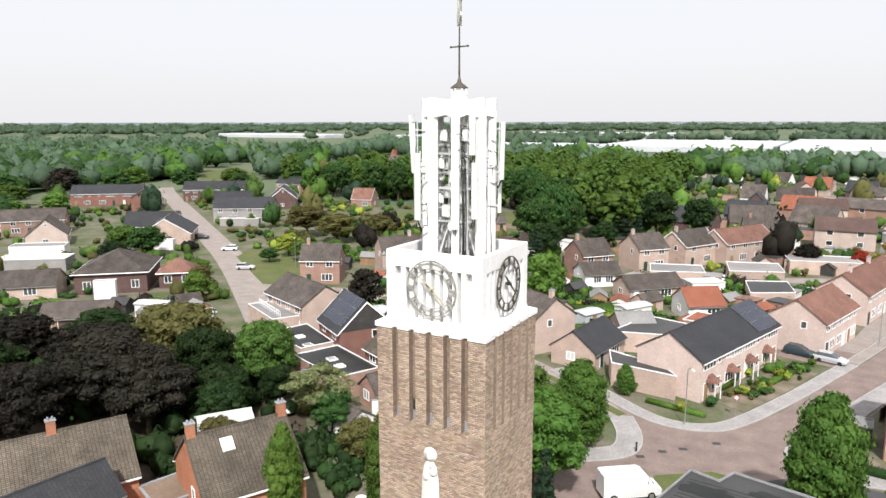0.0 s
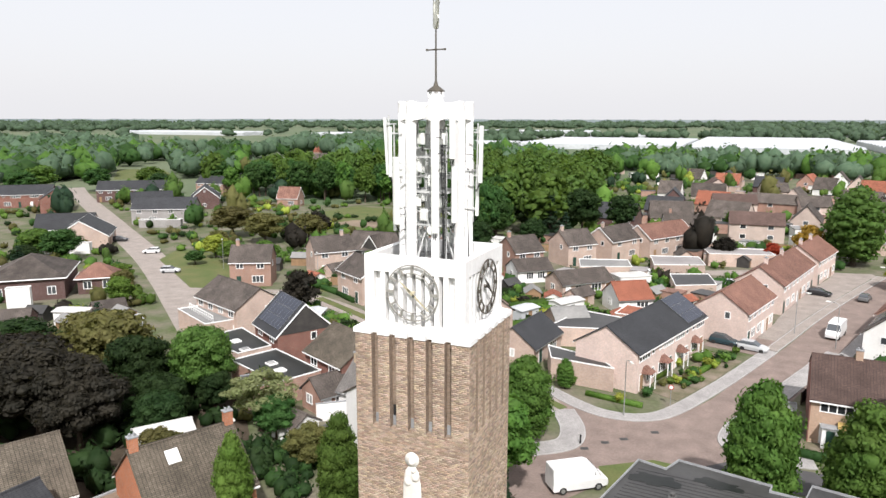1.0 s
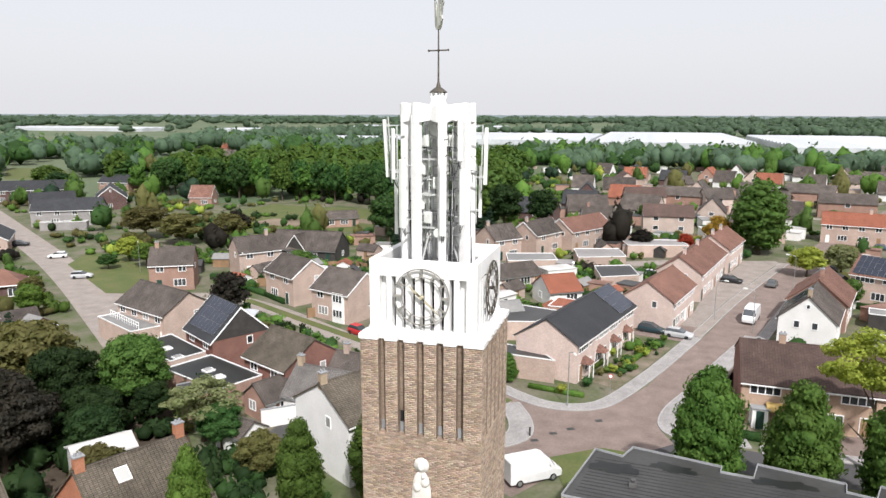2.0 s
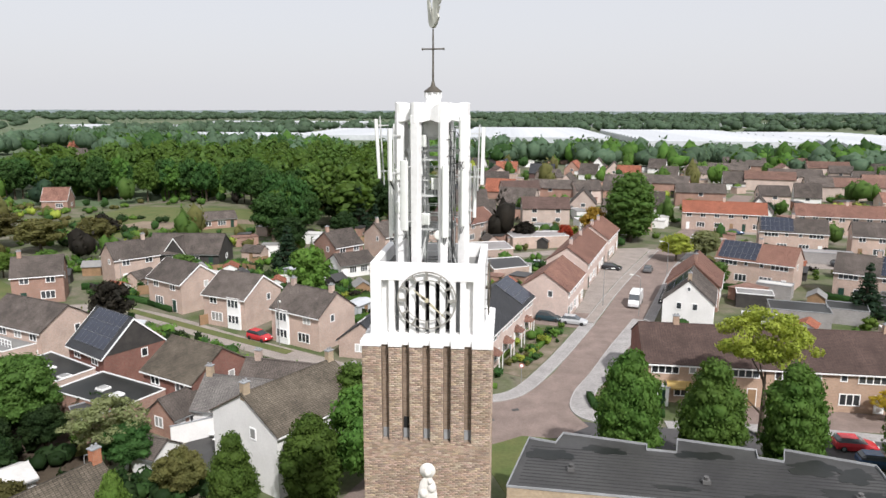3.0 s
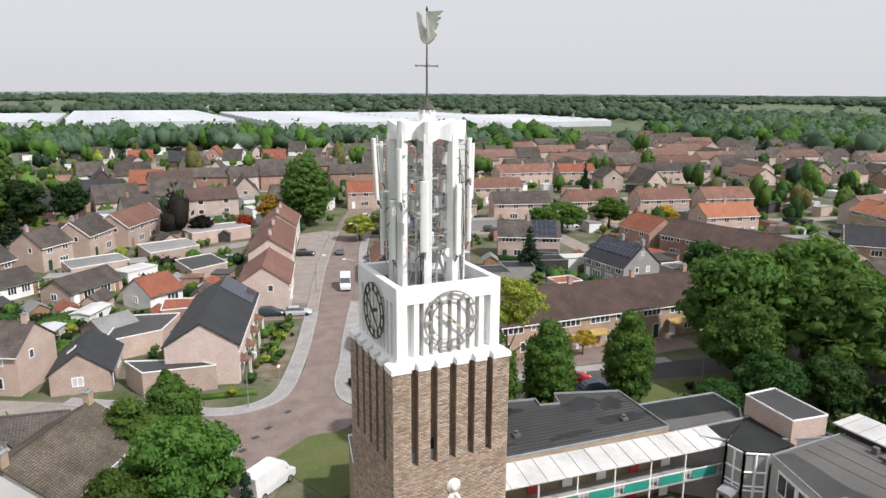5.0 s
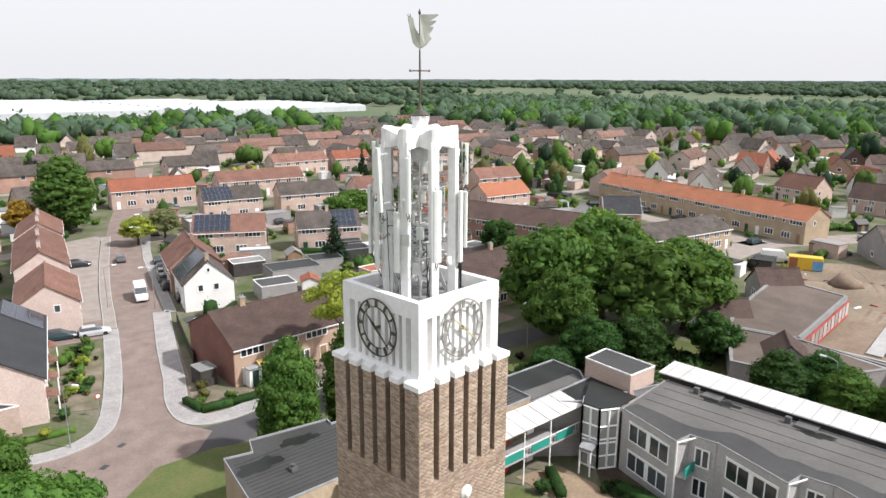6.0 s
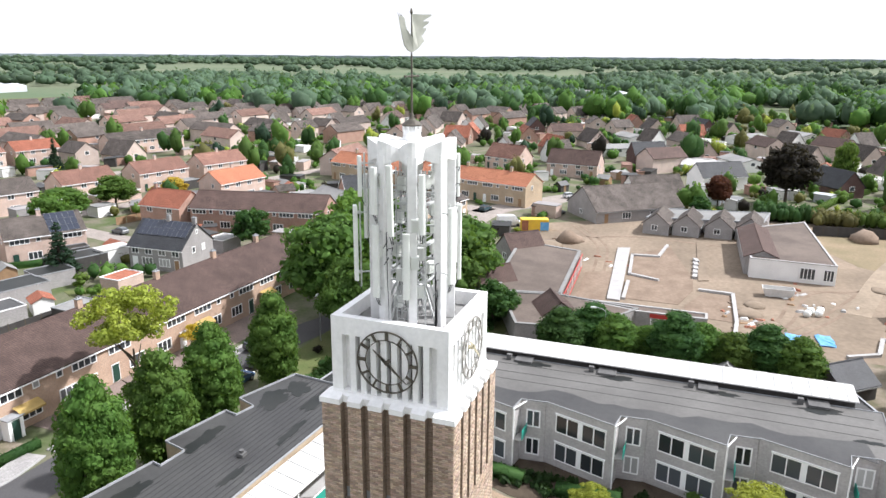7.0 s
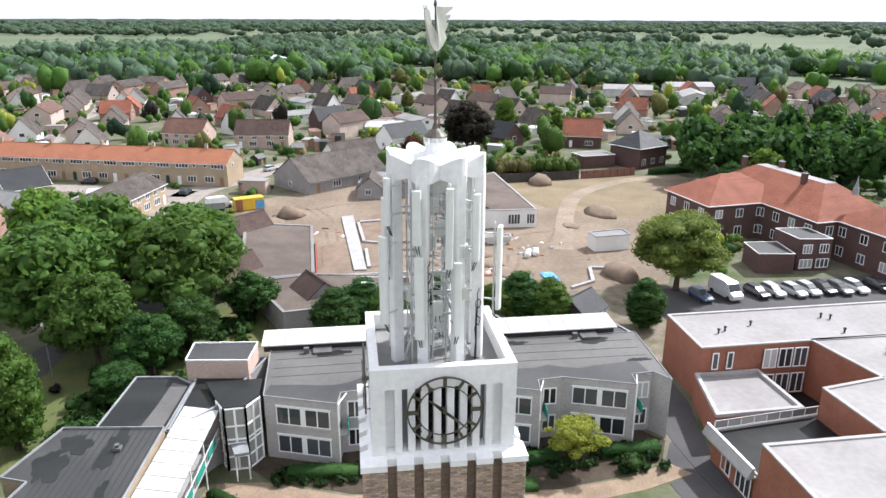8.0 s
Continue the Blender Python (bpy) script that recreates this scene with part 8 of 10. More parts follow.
# masses of low garden greenery, too many to count
def bush_mass(name, spots, mat, label, seed):
    rs = np.random.RandomState(seed)
    iv, fi = ICO1
    vs, tris, quads, o = [], [], [], 0
    pos, nrm, siz = [], [], []
    for x, y, r, h in spots:
        for k in range(2):
            c = np.array([x + rs.normal(0, r * 0.4), y + rs.normal(0, r * 0.4), h * 0.45])
            sc = np.array([r * rs.uniform(0.6, 0.9), r * rs.uniform(0.6, 0.9), h * 0.5])
            vs.append(iv * (1 + rs.normal(0, 0.10, (len(iv), 1))) * sc * 0.86 + c)
            tris.append(fi + o)
            o += len(iv)
            n = 8
            d = rs.normal(0, 1, (n, 3))
            d[:, 2] = np.abs(d[:, 2])
            d /= np.linalg.norm(d, axis=1)[:, None]
            pos.append(c + d * sc * rs.uniform(0.85, 1.2, (n, 1)))
            nrm.append(d)
    lv, lf = leaf_quads(rs, np.concatenate(pos), np.concatenate(nrm), 0.56)
    ob = new(name, raw_mesh(name, np.concatenate(vs + [lv]), [np.concatenate(tris), lf + o], mat))
    return tagged(ob, label, "shrubs", "", "stuff")


bed = []
for _ in range(150):
    y = GARD.uniform(-1, 35)
    x = GARD.uniform(14.4 + 0.09 * max(0, y - 10), 18.4)
    bed.append((x, y, GARD.uniform(0.35, 0.6), GARD.uniform(0.35, 0.7)))
# extra bushes whose dark leaf colour fills in the shade below the beeches
under = []
while len(under) < 190:
    x, y = GARD.uniform(-100, -44), GARD.uniform(34, 66)
    if clear(x, y, 1.0) or (GARD.random() < 0.5 and y > 44 and x < -56):
        under.append((x, y, GARD.uniform(1.1, 2.2), GARD.uniform(1.5, 3.8)))
bush_mass("undergrowth", under, L_DARK, "undergrowth and brambles, dark-leaved for the shade beneath the beeches", 53)
near = []
while len(near) < 400:
    x, y = GARD.uniform(-75, 0), GARD.uniform(84, 150)
    if clear(x, y, 0.8):
        near.append((x, y, GARD.uniform(0.7, 1.6), GARD.uniform(1.0, 2.4)))
bush_mass("garden_greenery", near[:150], L_DARK, "dark evergreen shrubs in the back gardens", 54)
bush_mass("garden_greenery", near[150:280], L_DEEP, "green hedges and shrubs in the back gardens", 55)
bush_mass("garden_greenery", near[280:], L_BRIGHT, "fresh green shrubs in the back gardens", 56)


def off_roads(x, y, m):
    """True where neither a road nor a house stands within m metres."""
    for line, w in ROADLINES:
        for (ax, ay), (bx, by) in zip(line, line[1:]):
            dx, dy = bx - ax, by - ay
            f = max(0, min(1, ((x - ax) * dx + (y - ay) * dy) / (dx * dx + dy * dy)))
            if math.hypot(ax + f * dx - x, ay + f * dy - y) < w / 2 + m:
                return False
    for cx, cy, a, b, yaw in OCC:
        c, s_ = math.cos(radians(yaw)), math.sin(radians(yaw))
        if abs((x - cx) * c + (y - cy) * s_) < a - 1.5 and abs((y - cy) * c - (x - cx) * s_) < b - 1.5:
            return False
    return True


west = []
while len(west) < 330:
    x, y = GARD.uniform(-285, -96), GARD.uniform(62, 235)
    if abs((x + 98) * 0.6 + (y - 93) * 0.8) < 75 and off_roads(x, y, 0.2) and not inside(x, y, [(-131, 123), (-137, 136), (-124, 134), (-102, 117), (-98, 106)]):
        west.append((x, y, GARD.uniform(0.9, 2.2), GARD.uniform(1.0, 3.2)))
for k, (m, lab) in enumerate(((L_DARK, "dark hedges and evergreens along the residential street"), (L_DEEP, "green hedges and shrubs along the residential street"), (L_BRIGHT, "fresh green shrubs along the residential street"), (L_OLIVE, "olive-brown shrubs along the residential street"))):
    bush_mass("garden_greenery", west[k::4], m, lab, 140 + k)
for k, (y0, y1, h, m, lab) in enumerate(((1, -11, 4.6, L_DEEP, "tall dark overgrown hedge behind the sand field"), (-11, -19, 3.6, L_OLIVE, "olive-green overgrown hedge behind the sand field"), (-19, -33, 3.8, L_MID, "fresh green overgrown hedge behind the sand field"))):
    bush_mass("hedge_shrubs", [(139.6 + GARD.uniform(-1.8, 1.8), y0 + (y1 - y0) * GARD.random(), GARD.uniform(1.2, 1.9), h * GARD.uniform(0.75, 1.15)) for _ in range(30)], m, lab, 180 + k)
bush_mass("garden_greenery", [(-101.5 - 30 * f + GARD.uniform(-1.2, 0.6), 89.5 + 22 * f + GARD.uniform(-0.6, 0.6), GARD.uniform(0.8, 1.5), GARD.uniform(1.4, 3.2)) for f in (0.02, 0.07, 0.14, 0.2, 0.27, 0.33, 0.4, 0.5, 0.58, 0.66, 0.75, 0.86)], L_MID, "leafy shrubs along the edge of the residential street", 190)
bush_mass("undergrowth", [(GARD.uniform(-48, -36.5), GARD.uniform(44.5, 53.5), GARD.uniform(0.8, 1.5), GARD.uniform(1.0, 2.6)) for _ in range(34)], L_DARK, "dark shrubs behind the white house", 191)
bush_mass("undergrowth", [(GARD.uniform(-48, -36.5), GARD.uniform(44.5, 53.5), GARD.uniform(0.7, 1.2), GARD.uniform(1.0, 2.2)) for _ in range(14)], L_DEEP, "green shrubs behind the white house", 192)
bush_mass("bed_shrubs", bed, L_DARK, "low dark evergreen shrubs in a planting bed", 51)
bush_mass("shade_shrubs", [(GARD.uniform(21, 40), GARD.uniform(50.5, 55), GARD.uniform(0.6, 1.3), GARD.uniform(0.8, 1.9)) for _ in range(90)] + [(GARD.uniform(30, 56), GARD.uniform(40, 48), GARD.uniform(0.6, 1.2), GARD.uniform(0.7, 1.6)) for _ in range(70)], L_DEEP, "low green shrubs in the shade of trees", 52)
BUSH = {}
n_bush, tries = 0, 0
while n_bush < 2700 and tries < 90000:
    tries += 1
    x, y = GARD.uniform(-200, 380), GARD.uniform(-150, 380)
    d = math.hypot(x + 15, y - 10)
    if d < 60 or d > 400 or (x < -40 and y < 40) or (d > 190 and GARD.random() < 0.4) or noise.noise((x * 0.06, y * 0.06, 1.3)) < -0.16:
        continue
    r = GARD.uniform(0.6, 1.7) * (1 + d / 500)
    if clear(x, y, r * 0.4):
        BUSH.setdefault(pick_leaf(GARD).name, []).append((x, y, r, r * GARD.uniform(1.0, 1.9)))
        n_bush += 1
for k, (nm, spots) in enumerate(sorted(BUSH.items())):
    bush_mass("garden_bushes", spots, MATS[nm], "mass of garden shrubs and hedges between the houses", 60 + k)

# trees scattered between the houses farther off
n_tree, far_garden = 0, {}
while n_tree < 640:
    x, y = GARD.uniform(-280, 430), GARD.uniform(-230, 430)
    d = math.hypot(x + 15, y - 10)
    if d < 95 or d > 440 or (x < -40 and y < 60) or (x < 100 and y < -40):
        continue
    r = GARD.choice((1.8, 2.4, 3.0, 3.8, 4.8)) * GARD.uniform(0.85, 1.2)
    if not clear(x, y, r * 0.8):
        continue
    kind = "conifer" if GARD.random() < 0.12 else "broad"
    m = L_CONIFER if kind == "conifer" else GARD.choice((L_MID, L_OAK, L_DEEP, L_DEEP, L_OAK, L_OLIVE, L_MID, L_YELLOW if GARD.random() < 0.3 else L_BRIGHT, L_PURPLE if GARD.random() < 0.3 else L_MID))
    if d < 155:
        tree(kind, x, y, r * GARD.uniform(1.8, 2.6), r, m, "leafy green tree standing between the houses", "trees among the houses", n_tree % 3, fine=False)
    else:
        far_garden.setdefault(m.name, []).append((x, y, r * 0.8, r * GARD.uniform(1.9, 2.6)))
        OCC.append((x, y, r * 0.6, r * 0.6, 0))
    n_tree += 1


# greenhouses in the far fields
FIELD_PLOTS = [[(-385, 342), (-354, 355), (-276, 291), (-318, 274)], [(-720, 690), (-566, 770), (-420, 540), (-494, 460)], [(-424, 452), (-390, 464), (-312, 367), (-338, 350)]]
GLASS_PLOTS = FIELD_PLOTS + [[(-270, 590), (110, 560), (110, 1120), (-280, 1110)], [(75, 600), (118, 480), (250, 430), (480, 470), (560, 640), (500, 900), (400, 1060), (150, 1080)], [(-390, 640), (-230, 600), (-230, 820), (-390, 830)], [(-760, 930), (-460, 900), (-460, 1150), (-760, 1160)], [(500, 40), (610, 40), (620, 115), (520, 125)]]


def greenhouse(x, y, lx, ly, yaw, h=5.0):
    """Rows of whitewashed glass ridges over low walls."""
    t = thing("greenhouse", pose(x, y, 0, 0, 0, yaw), "long whitewashed glass greenhouse in the far fields", "greenhouse", "greenhouses")
    part("wall", Shape().box(-lx / 2, lx / 2, -ly / 2, ly / 2, 0, h), M_GREENHOUSE, t)
    n = max(2, int(ly / 22))
    ridge = Shape().extrude_x([(0.3, 0.005), (ly / n - 0.3, 0.005), (ly / n / 2, 1.9)], -lx / 2, lx / 2).mesh("glass_ridge", M_GREENHOUSE)
    for i in range(n):
        part("glass_ridge", ridge, None, t, at=pose(0, -ly / 2 + ly * i / n, h))


for x0, x1, y0, y1, yaw in ((-240, -66, 765, 990, 0), (-60, 94, 738, 1090, 0), (116, 266, 670, 1000, 0), (272, 468, 618, 800, 0), (272, 400, 806, 930, 0), (-420, -100, 1180, 1245, 0), (100, 620, 1440, 1560, 0), (-1150, -860, 1060, 1130, 0), (-720, -480, 1070, 1140, 0), (-370, -245, 735, 800, 0), (-640, -300, 1480, 1540, 0), (548, 596, 72, 104, 12), (830, 950, 0, 60, 0)):
    greenhouse((x0 + x1) / 2, (y0 + y1) / 2, x1 - x0, y1 - y0, yaw, 5.5)
sheet("field", [[(90, 480), (330, 420), (420, 520), (300, 590), (120, 640)]], -0.02, 0.06, M_GRASS, "green meadow in front of the greenhouses")
sheet("field", [[(-380, 338), (-354, 351), (-283, 291), (-321, 281)]], -0.02, 0.06, M_GRASS, "bright green meadow behind the houses")
sheet("field", [[(-707, 681), (-566, 750), (-436, 540), (-498, 477)]], -0.02, 0.05, M_SOIL, "dark ploughed field")
sheet("field", [[(-418, 447), (-394, 459), (-319, 367), (-340, 357)]], -0.02, 0.07, surface("pale_stubble", (0.25, 0.22, 0.09), (0.18, 0.17, 0.07), 0.9, 0.03, 1.0, 0.5, 0.1), "pale yellowish stubble field")

# ---------------- woods, hedgerows and the far distance ----------------
def wood(name, spots, mat, label, seed, quads=46, leaf=0.20, lumps=3):
    """Many far tree crowns as one mesh: spots are x, y, width, height."""
    rs = np.random.RandomState(seed)
    iv, fi = ICO1
    vs, tris, lv = [], [], []
    o = 0
    for x, y, w, h in spots:
        for k in range(lumps):
            ang, q = rs.uniform(0, 6.28), w * 0.5 * (k > 0)
            hh = h * rs.uniform(0.62, 1.05)
            c = np.array([x + q * math.cos(ang), y + q * math.sin(ang), hh * 0.56])
            sc = np.array([w * rs.uniform(0.5, 0.85), w * rs.uniform(0.5, 0.85), hh * 0.45])
            vs.append(iv * (1 + rs.normal(0, 0.13, (len(iv), 1))) * sc * 0.95 + c)
            tris.append(fi + o)
            o += len(iv)
            d = rs.normal(0, 1, (max(4, quads // lumps), 3))
            d[:, 2] = np.abs(d[:, 2]) * 0.9 - 0.15
            d /= np.linalg.norm(d, axis=1)[:, None]
            lv.append((c + d * sc * rs.uniform(0.92, 1.2, (len(d), 1)), d, w * leaf * 1.5))
    v = np.concatenate(vs)
    qs, qf = [], []
    for p, d, sz in lv:
        a, b = leaf_quads(rs, p, d, sz)
        qf.append(b + o)
        qs.append(a)
        o += len(a)
    me = raw_mesh(name, np.concatenate([v] + qs), [np.concatenate(tris), np.concatenate(qf)], mat)
    me.polygons.foreach_set("use_smooth", [True] * len(me.polygons))
    return tagged(new(name, me), label, "wood", "", "stuff")


WR = random.Random(31)
def fill(poly, step, w, h):
    xs, ys = [p[0] for p in poly], [p[1] for p in poly]
    out = []
    x = min(xs)
    while x < max(xs):
        y = min(ys)
        while y < max(ys):
            px, py = x + WR.uniform(-0.5, 0.5) * step, y + WR.uniform(-0.5, 0.5) * step
            if inside(px, py, poly):
                out.append((px, py, w * WR.uniform(0.75, 1.25), h * WR.uniform(0.75, 1.2)))
            y += step
        x += step
    return out


W1 = fill([(-225, 250), (-165, 246), (-124, 256), (-95, 240), (-78, 214), (-66, 178), (-56, 176), (-52, 222), (-58, 290), (-75, 395), (-140, 400), (-225, 340)], 12.5, 6.6, 15.5)


def grove(name, spots, mat, label, seed):
    """Tall broad crowns standing close together, joined into one mesh."""
    r = random.Random(seed)
    base = [lumps_to_mesh("crown", 90 + k, crown_lumps("broad", 20 + k), 340, 1.5, None, sub=ICO1) for k in range(3)]
    packs = []
    for me in base:
        v = np.empty(len(me.vertices) * 3, dtype=np.float32)
        me.vertices.foreach_get("co", v)
        polys = [tuple(p.vertices) for p in me.polygons]
        packs.append((v.reshape(-1, 3), np.array([p for p in polys if len(p) == 4]), np.array([p for p in polys if len(p) == 3])))
    vs, qs, ts, o = [], [], [], 0
    for x, y, w, h in spots:
        v, q, t3 = packs[r.randrange(3)]
        a = r.uniform(0, 6.28)
        c, s_ = math.cos(a), math.sin(a)
        rot = np.array([[c, -s_, 0], [s_, c, 0], [0, 0, 1]])
        vs.append((v @ rot.T) * np.array([w / 3.7, w / 3.7, h / 10]) + np.array([x, y, 0]))
        qs.append(q + o)
        ts.append(t3 + o)
        o += len(v)
    ob = new(name, raw_mesh(name, np.concatenate(vs), [np.concatenate(qs), np.concatenate(ts)], mat))
    return tagged(ob, label, "wood", "", "stuff")


grove("wood", W1[::2], L_MID, "dense green wood behind the village", 1)
grove("wood", W1[1::2], L_OAK, "dense green wood behind the village", 2)
for i in range(46):
    f = i / 45
    line = [(-225, 249), (-165, 244), (-124, 253), (-97, 238), (-80, 212), (-69, 180)]
    k = min(len(line) - 2, int(f * (len(line) - 1)))
    g = f * (len(line) - 1) - k
    x = line[k][0] + (line[k + 1][0] - line[k][0]) * g + WR.uniform(-4, 4)
    y = line[k][1] + (line[k + 1][1] - line[k][1]) * g + WR.uniform(-4, 4)
    tree("broad", x, y, WR.uniform(12, 17), WR.uniform(4.0, 6.0), WR.choice((L_DEEP, L_MID, L_DEEP)), "tall leafy tree at the edge of the wood", "edge of the wood", i % 3, fine=False)
W2 = fill([(112, -50), (150, -66), (164, -110), (132, -132), (78, -108), (108, -82)], 9.5, 5.0, 13.5)
grove("wood", W2, L_DEEP, "dense belt of trees behind the school", 3)
for k, (nm, spots) in enumerate(sorted(far_garden.items())):
    wood("garden_trees", spots, MATS[nm], "leafy trees between the farthest houses", 80 + k, 54, 0.20)
W3 = fill([(-320, 130), (-318, 215), (-340, 270), (-400, 320), (-460, 420), (-620, 520), (-660, 60), (-400, 60)], 12, 8.5, 13)
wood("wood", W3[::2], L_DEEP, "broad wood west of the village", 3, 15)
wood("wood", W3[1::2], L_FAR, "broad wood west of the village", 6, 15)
near_far, far_far = {}, {}
tries = count = 0
while count < 8200 and tries < 110000:
    tries += 1
    a = WR.uniform(-72, 172)
    d = 400 * (9.0 ** WR.random())
    x, y = -15 + d * math.cos(radians(a)), 10 + d * math.sin(radians(a))
    sc = 0.006 if d < 1200 else 0.003
    dens = noise.noise((x * sc, y * sc, 3.1)) + 0.45 * noise.noise((x * 0.017, y * 0.017, 7.7))
    if d > 640:                       # belts of wood with open fields between them
        dens = noise.noise((a * 0.045, math.log(d) * 7.0, 5.5)) + 0.3 * dens
    if any(inside(x, y, q) for q in GLASS_PLOTS) or (d < 470 and not clear(x, y, 2)):
        continue
    if dens > ((0.05 if d > 640 else -0.24) if x > 330 and y < 520 else 0.05) or d > 2300 or WR.random() < 0.03:
        k = 1 + d / 1100
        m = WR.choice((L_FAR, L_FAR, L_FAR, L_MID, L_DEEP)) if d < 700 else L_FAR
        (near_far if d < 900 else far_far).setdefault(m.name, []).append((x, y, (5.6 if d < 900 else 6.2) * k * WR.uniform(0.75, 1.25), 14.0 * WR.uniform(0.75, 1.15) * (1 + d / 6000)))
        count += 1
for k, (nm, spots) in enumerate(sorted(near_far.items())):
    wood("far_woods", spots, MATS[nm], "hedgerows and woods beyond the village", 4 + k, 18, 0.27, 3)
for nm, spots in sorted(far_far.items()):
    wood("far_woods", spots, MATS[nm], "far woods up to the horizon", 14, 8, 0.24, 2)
# scattered farms and sheds beyond the village
fr2 = random.Random(5)
n_farm = 0
while n_farm < 42:
    a, d = fr2.uniform(-55, 150), fr2.uniform(430, 900)
    x, y = -15 + d * math.cos(radians(a)), 10 + d * math.sin(radians(a))
    if clear(x, y, 8) and not any(inside(x, y, q) for q in GLASS_PLOTS):
        put_far(fr2.choice((0, 1, 4, 8, 9, 10, 10)), x, y, fr2.uniform(0, 180))
        n_farm += 1
for row_ in FAR_TYPES:                      # every kind of house stands somewhere
    for k, t in ((0, row_[0]), (1, row_[3])):
        if t["used"] == 0:
            t.matrix_basis = pose(300 + 30 * k, 480 + row_[1], 0)
# the last line of woods on the horizon, its haze painted as blue-grey colour
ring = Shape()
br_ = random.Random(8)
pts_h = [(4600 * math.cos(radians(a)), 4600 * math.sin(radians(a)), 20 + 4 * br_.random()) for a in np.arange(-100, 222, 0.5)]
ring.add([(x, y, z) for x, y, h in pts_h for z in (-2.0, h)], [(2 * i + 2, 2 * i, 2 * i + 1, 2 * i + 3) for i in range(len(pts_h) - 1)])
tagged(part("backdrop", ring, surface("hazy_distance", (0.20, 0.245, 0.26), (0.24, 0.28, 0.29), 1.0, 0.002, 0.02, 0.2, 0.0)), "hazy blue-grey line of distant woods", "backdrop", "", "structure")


# ---------------- the building site and the school ----------------
flat_block("school_wing", [(58.4, 41.0), (66.5, 43.2), (88.0, 45.4), (84.8, 33.4), (60.2, 32.2)], 3.2, M_BRICKGREY, M_GRAVELROOF, "low school wing with a gravelled brown flat roof", "school", 0.5, rim=M_BITUMENGREY)
STRIP = [(59.6, 31.0), (59.6, 12.0), (57.3, 12.0), (57.1, 21.2)]
flat_block("school_wing", [(46.5, 35.5), (58.2, 40.8), (60.0, 32.0), (58.0, 20.9), (48.0, 26.5)], 3.2, M_BRICKGREY, M_GRAVELROOF, "low school wing with a gravelled brown flat roof", "school", 0.4, rim=M_BITUMENGREY)
red = thing("window_wall", pose(60.4, 31.95, 0, 0, 0, 2.6), "row of red-framed windows along the school courtyard", "window")
for i in range(12):
    s = Shape()
    s.box(2.0 * i + 0.06, 2.0 * i + 0.2, -0.10, 0, 0.3, 2.9)
    s.box(2.0 * i + 0.2, 2.0 * i + 2.06, -0.10, 0, 2.6, 2.9)
    s.box(2.0 * i + 0.2, 2.0 * i + 2.06, -0.10, 0, 0.3, 0.6)
    part("red_frame", s, M_REDPAINT, red)
    part("pane", Shape().box(2.0 * i + 0.2, 2.0 * i + 2.06, -0.05, -0.01, 0.6, 2.6), M_CURTAIN, red)
for p, q, w, e, r in (((56.5, 33), (51.5, 30.5), 6.5, 2.8, 5.2), ((66.0, 41.5), (62.0, 46.0), 6.5, 2.8, 5.4), ((88, 42), (83, 47), 6.0, 2.8, 5.6)):
    gable_house(p, q, w, e, r, M_BRICKGREY, M_ROOFBROWN, "small gabled school pavilion with a brown roof", 1, style="low", name="pavilion", cat="school")
schb = flat_block("school_hall", [(113.0, 6.0), (124.0, -6.8), (90.0, -8.1), (90.3, 5.2)], 3.4, M_PLASTER, M_GRAVELROOF, "school hall with a grey flat roof and white walls", "school", 0.35, rim=M_KERB)
gable_house((92, 3.2), (114, 3.6), 5.5, 3.42, 4.6, M_BRICKGREY, M_ROOFBROWN, "low strip of brown tiled roof on the school hall", 1, style="low", sides=(0, 0), ends=(0, 0), name="roof_strip", cat="roof")
window(schb, 90.0 - 113.0 - 0.02, -7.0 - 6.0, 0.7, -90, 1.6, 2.0, 3)
window(schb, 90.0 - 113.0 + 0.02, -3.8 - 6.0, 0.7, -90, 2.4, 2.0, 4)
for i, y in enumerate((22.5, 16.5, 10.0, 4.0)):
    gable_house((115.5 + 0.5 * i, y), (124.5 + 0.5 * i, y - 1.0), 5.4, 2.6, 4.8, M_BRICKGREY, M_ROOFGREY, "small grey gabled classroom with white doors", 1, style="low", ends=(1, 0), name="classroom", cat="school", group="row of classrooms")
flat_block("classroom_row", [(119, 25), (130, 22), (134, -1), (123, 1)], 2.8, M_BRICKGREY, M_BITUMENGREY, "flat roof linking the classrooms", "school", 0.3)
SITE = [("sand_path", [(100.9, 28.6), (101.8, 26.3), (69.4, 24.6), (69.5, 26.6)], 0.28, M_KERB, "pale concrete slab across the site"),
        ("concrete_slab", [(111.3, 14.1), (112.3, 11.6), (85.2, 11.6), (84.5, 13.3)], 0.20, M_SAND, "tan screed slab"),
        ("soil_bed", [(98, 24.9), (106, 19), (86, 14.2), (79, 14.0), (71, 16), (71, 24.2)], 0.10, M_SOIL, "flattened brown soil inside the foundations"),
        ("soil_bed", [(78, 12.6), (78.2, 8.2), (66, 8.2), (66.5, 15), (71, 15)], 0.09, M_SOIL, "flattened brown soil"),
        ("courtyard_soil", [(62, 31), (83, 32), (85, 27.5), (66, 26.8), (61, 24)], 0.09, M_SOIL, "rutted dark soil in the school courtyard")]
for nm, poly, z, m, lab in SITE:
    sheet(nm, [poly], -0.02, z, m, lab, "ground")
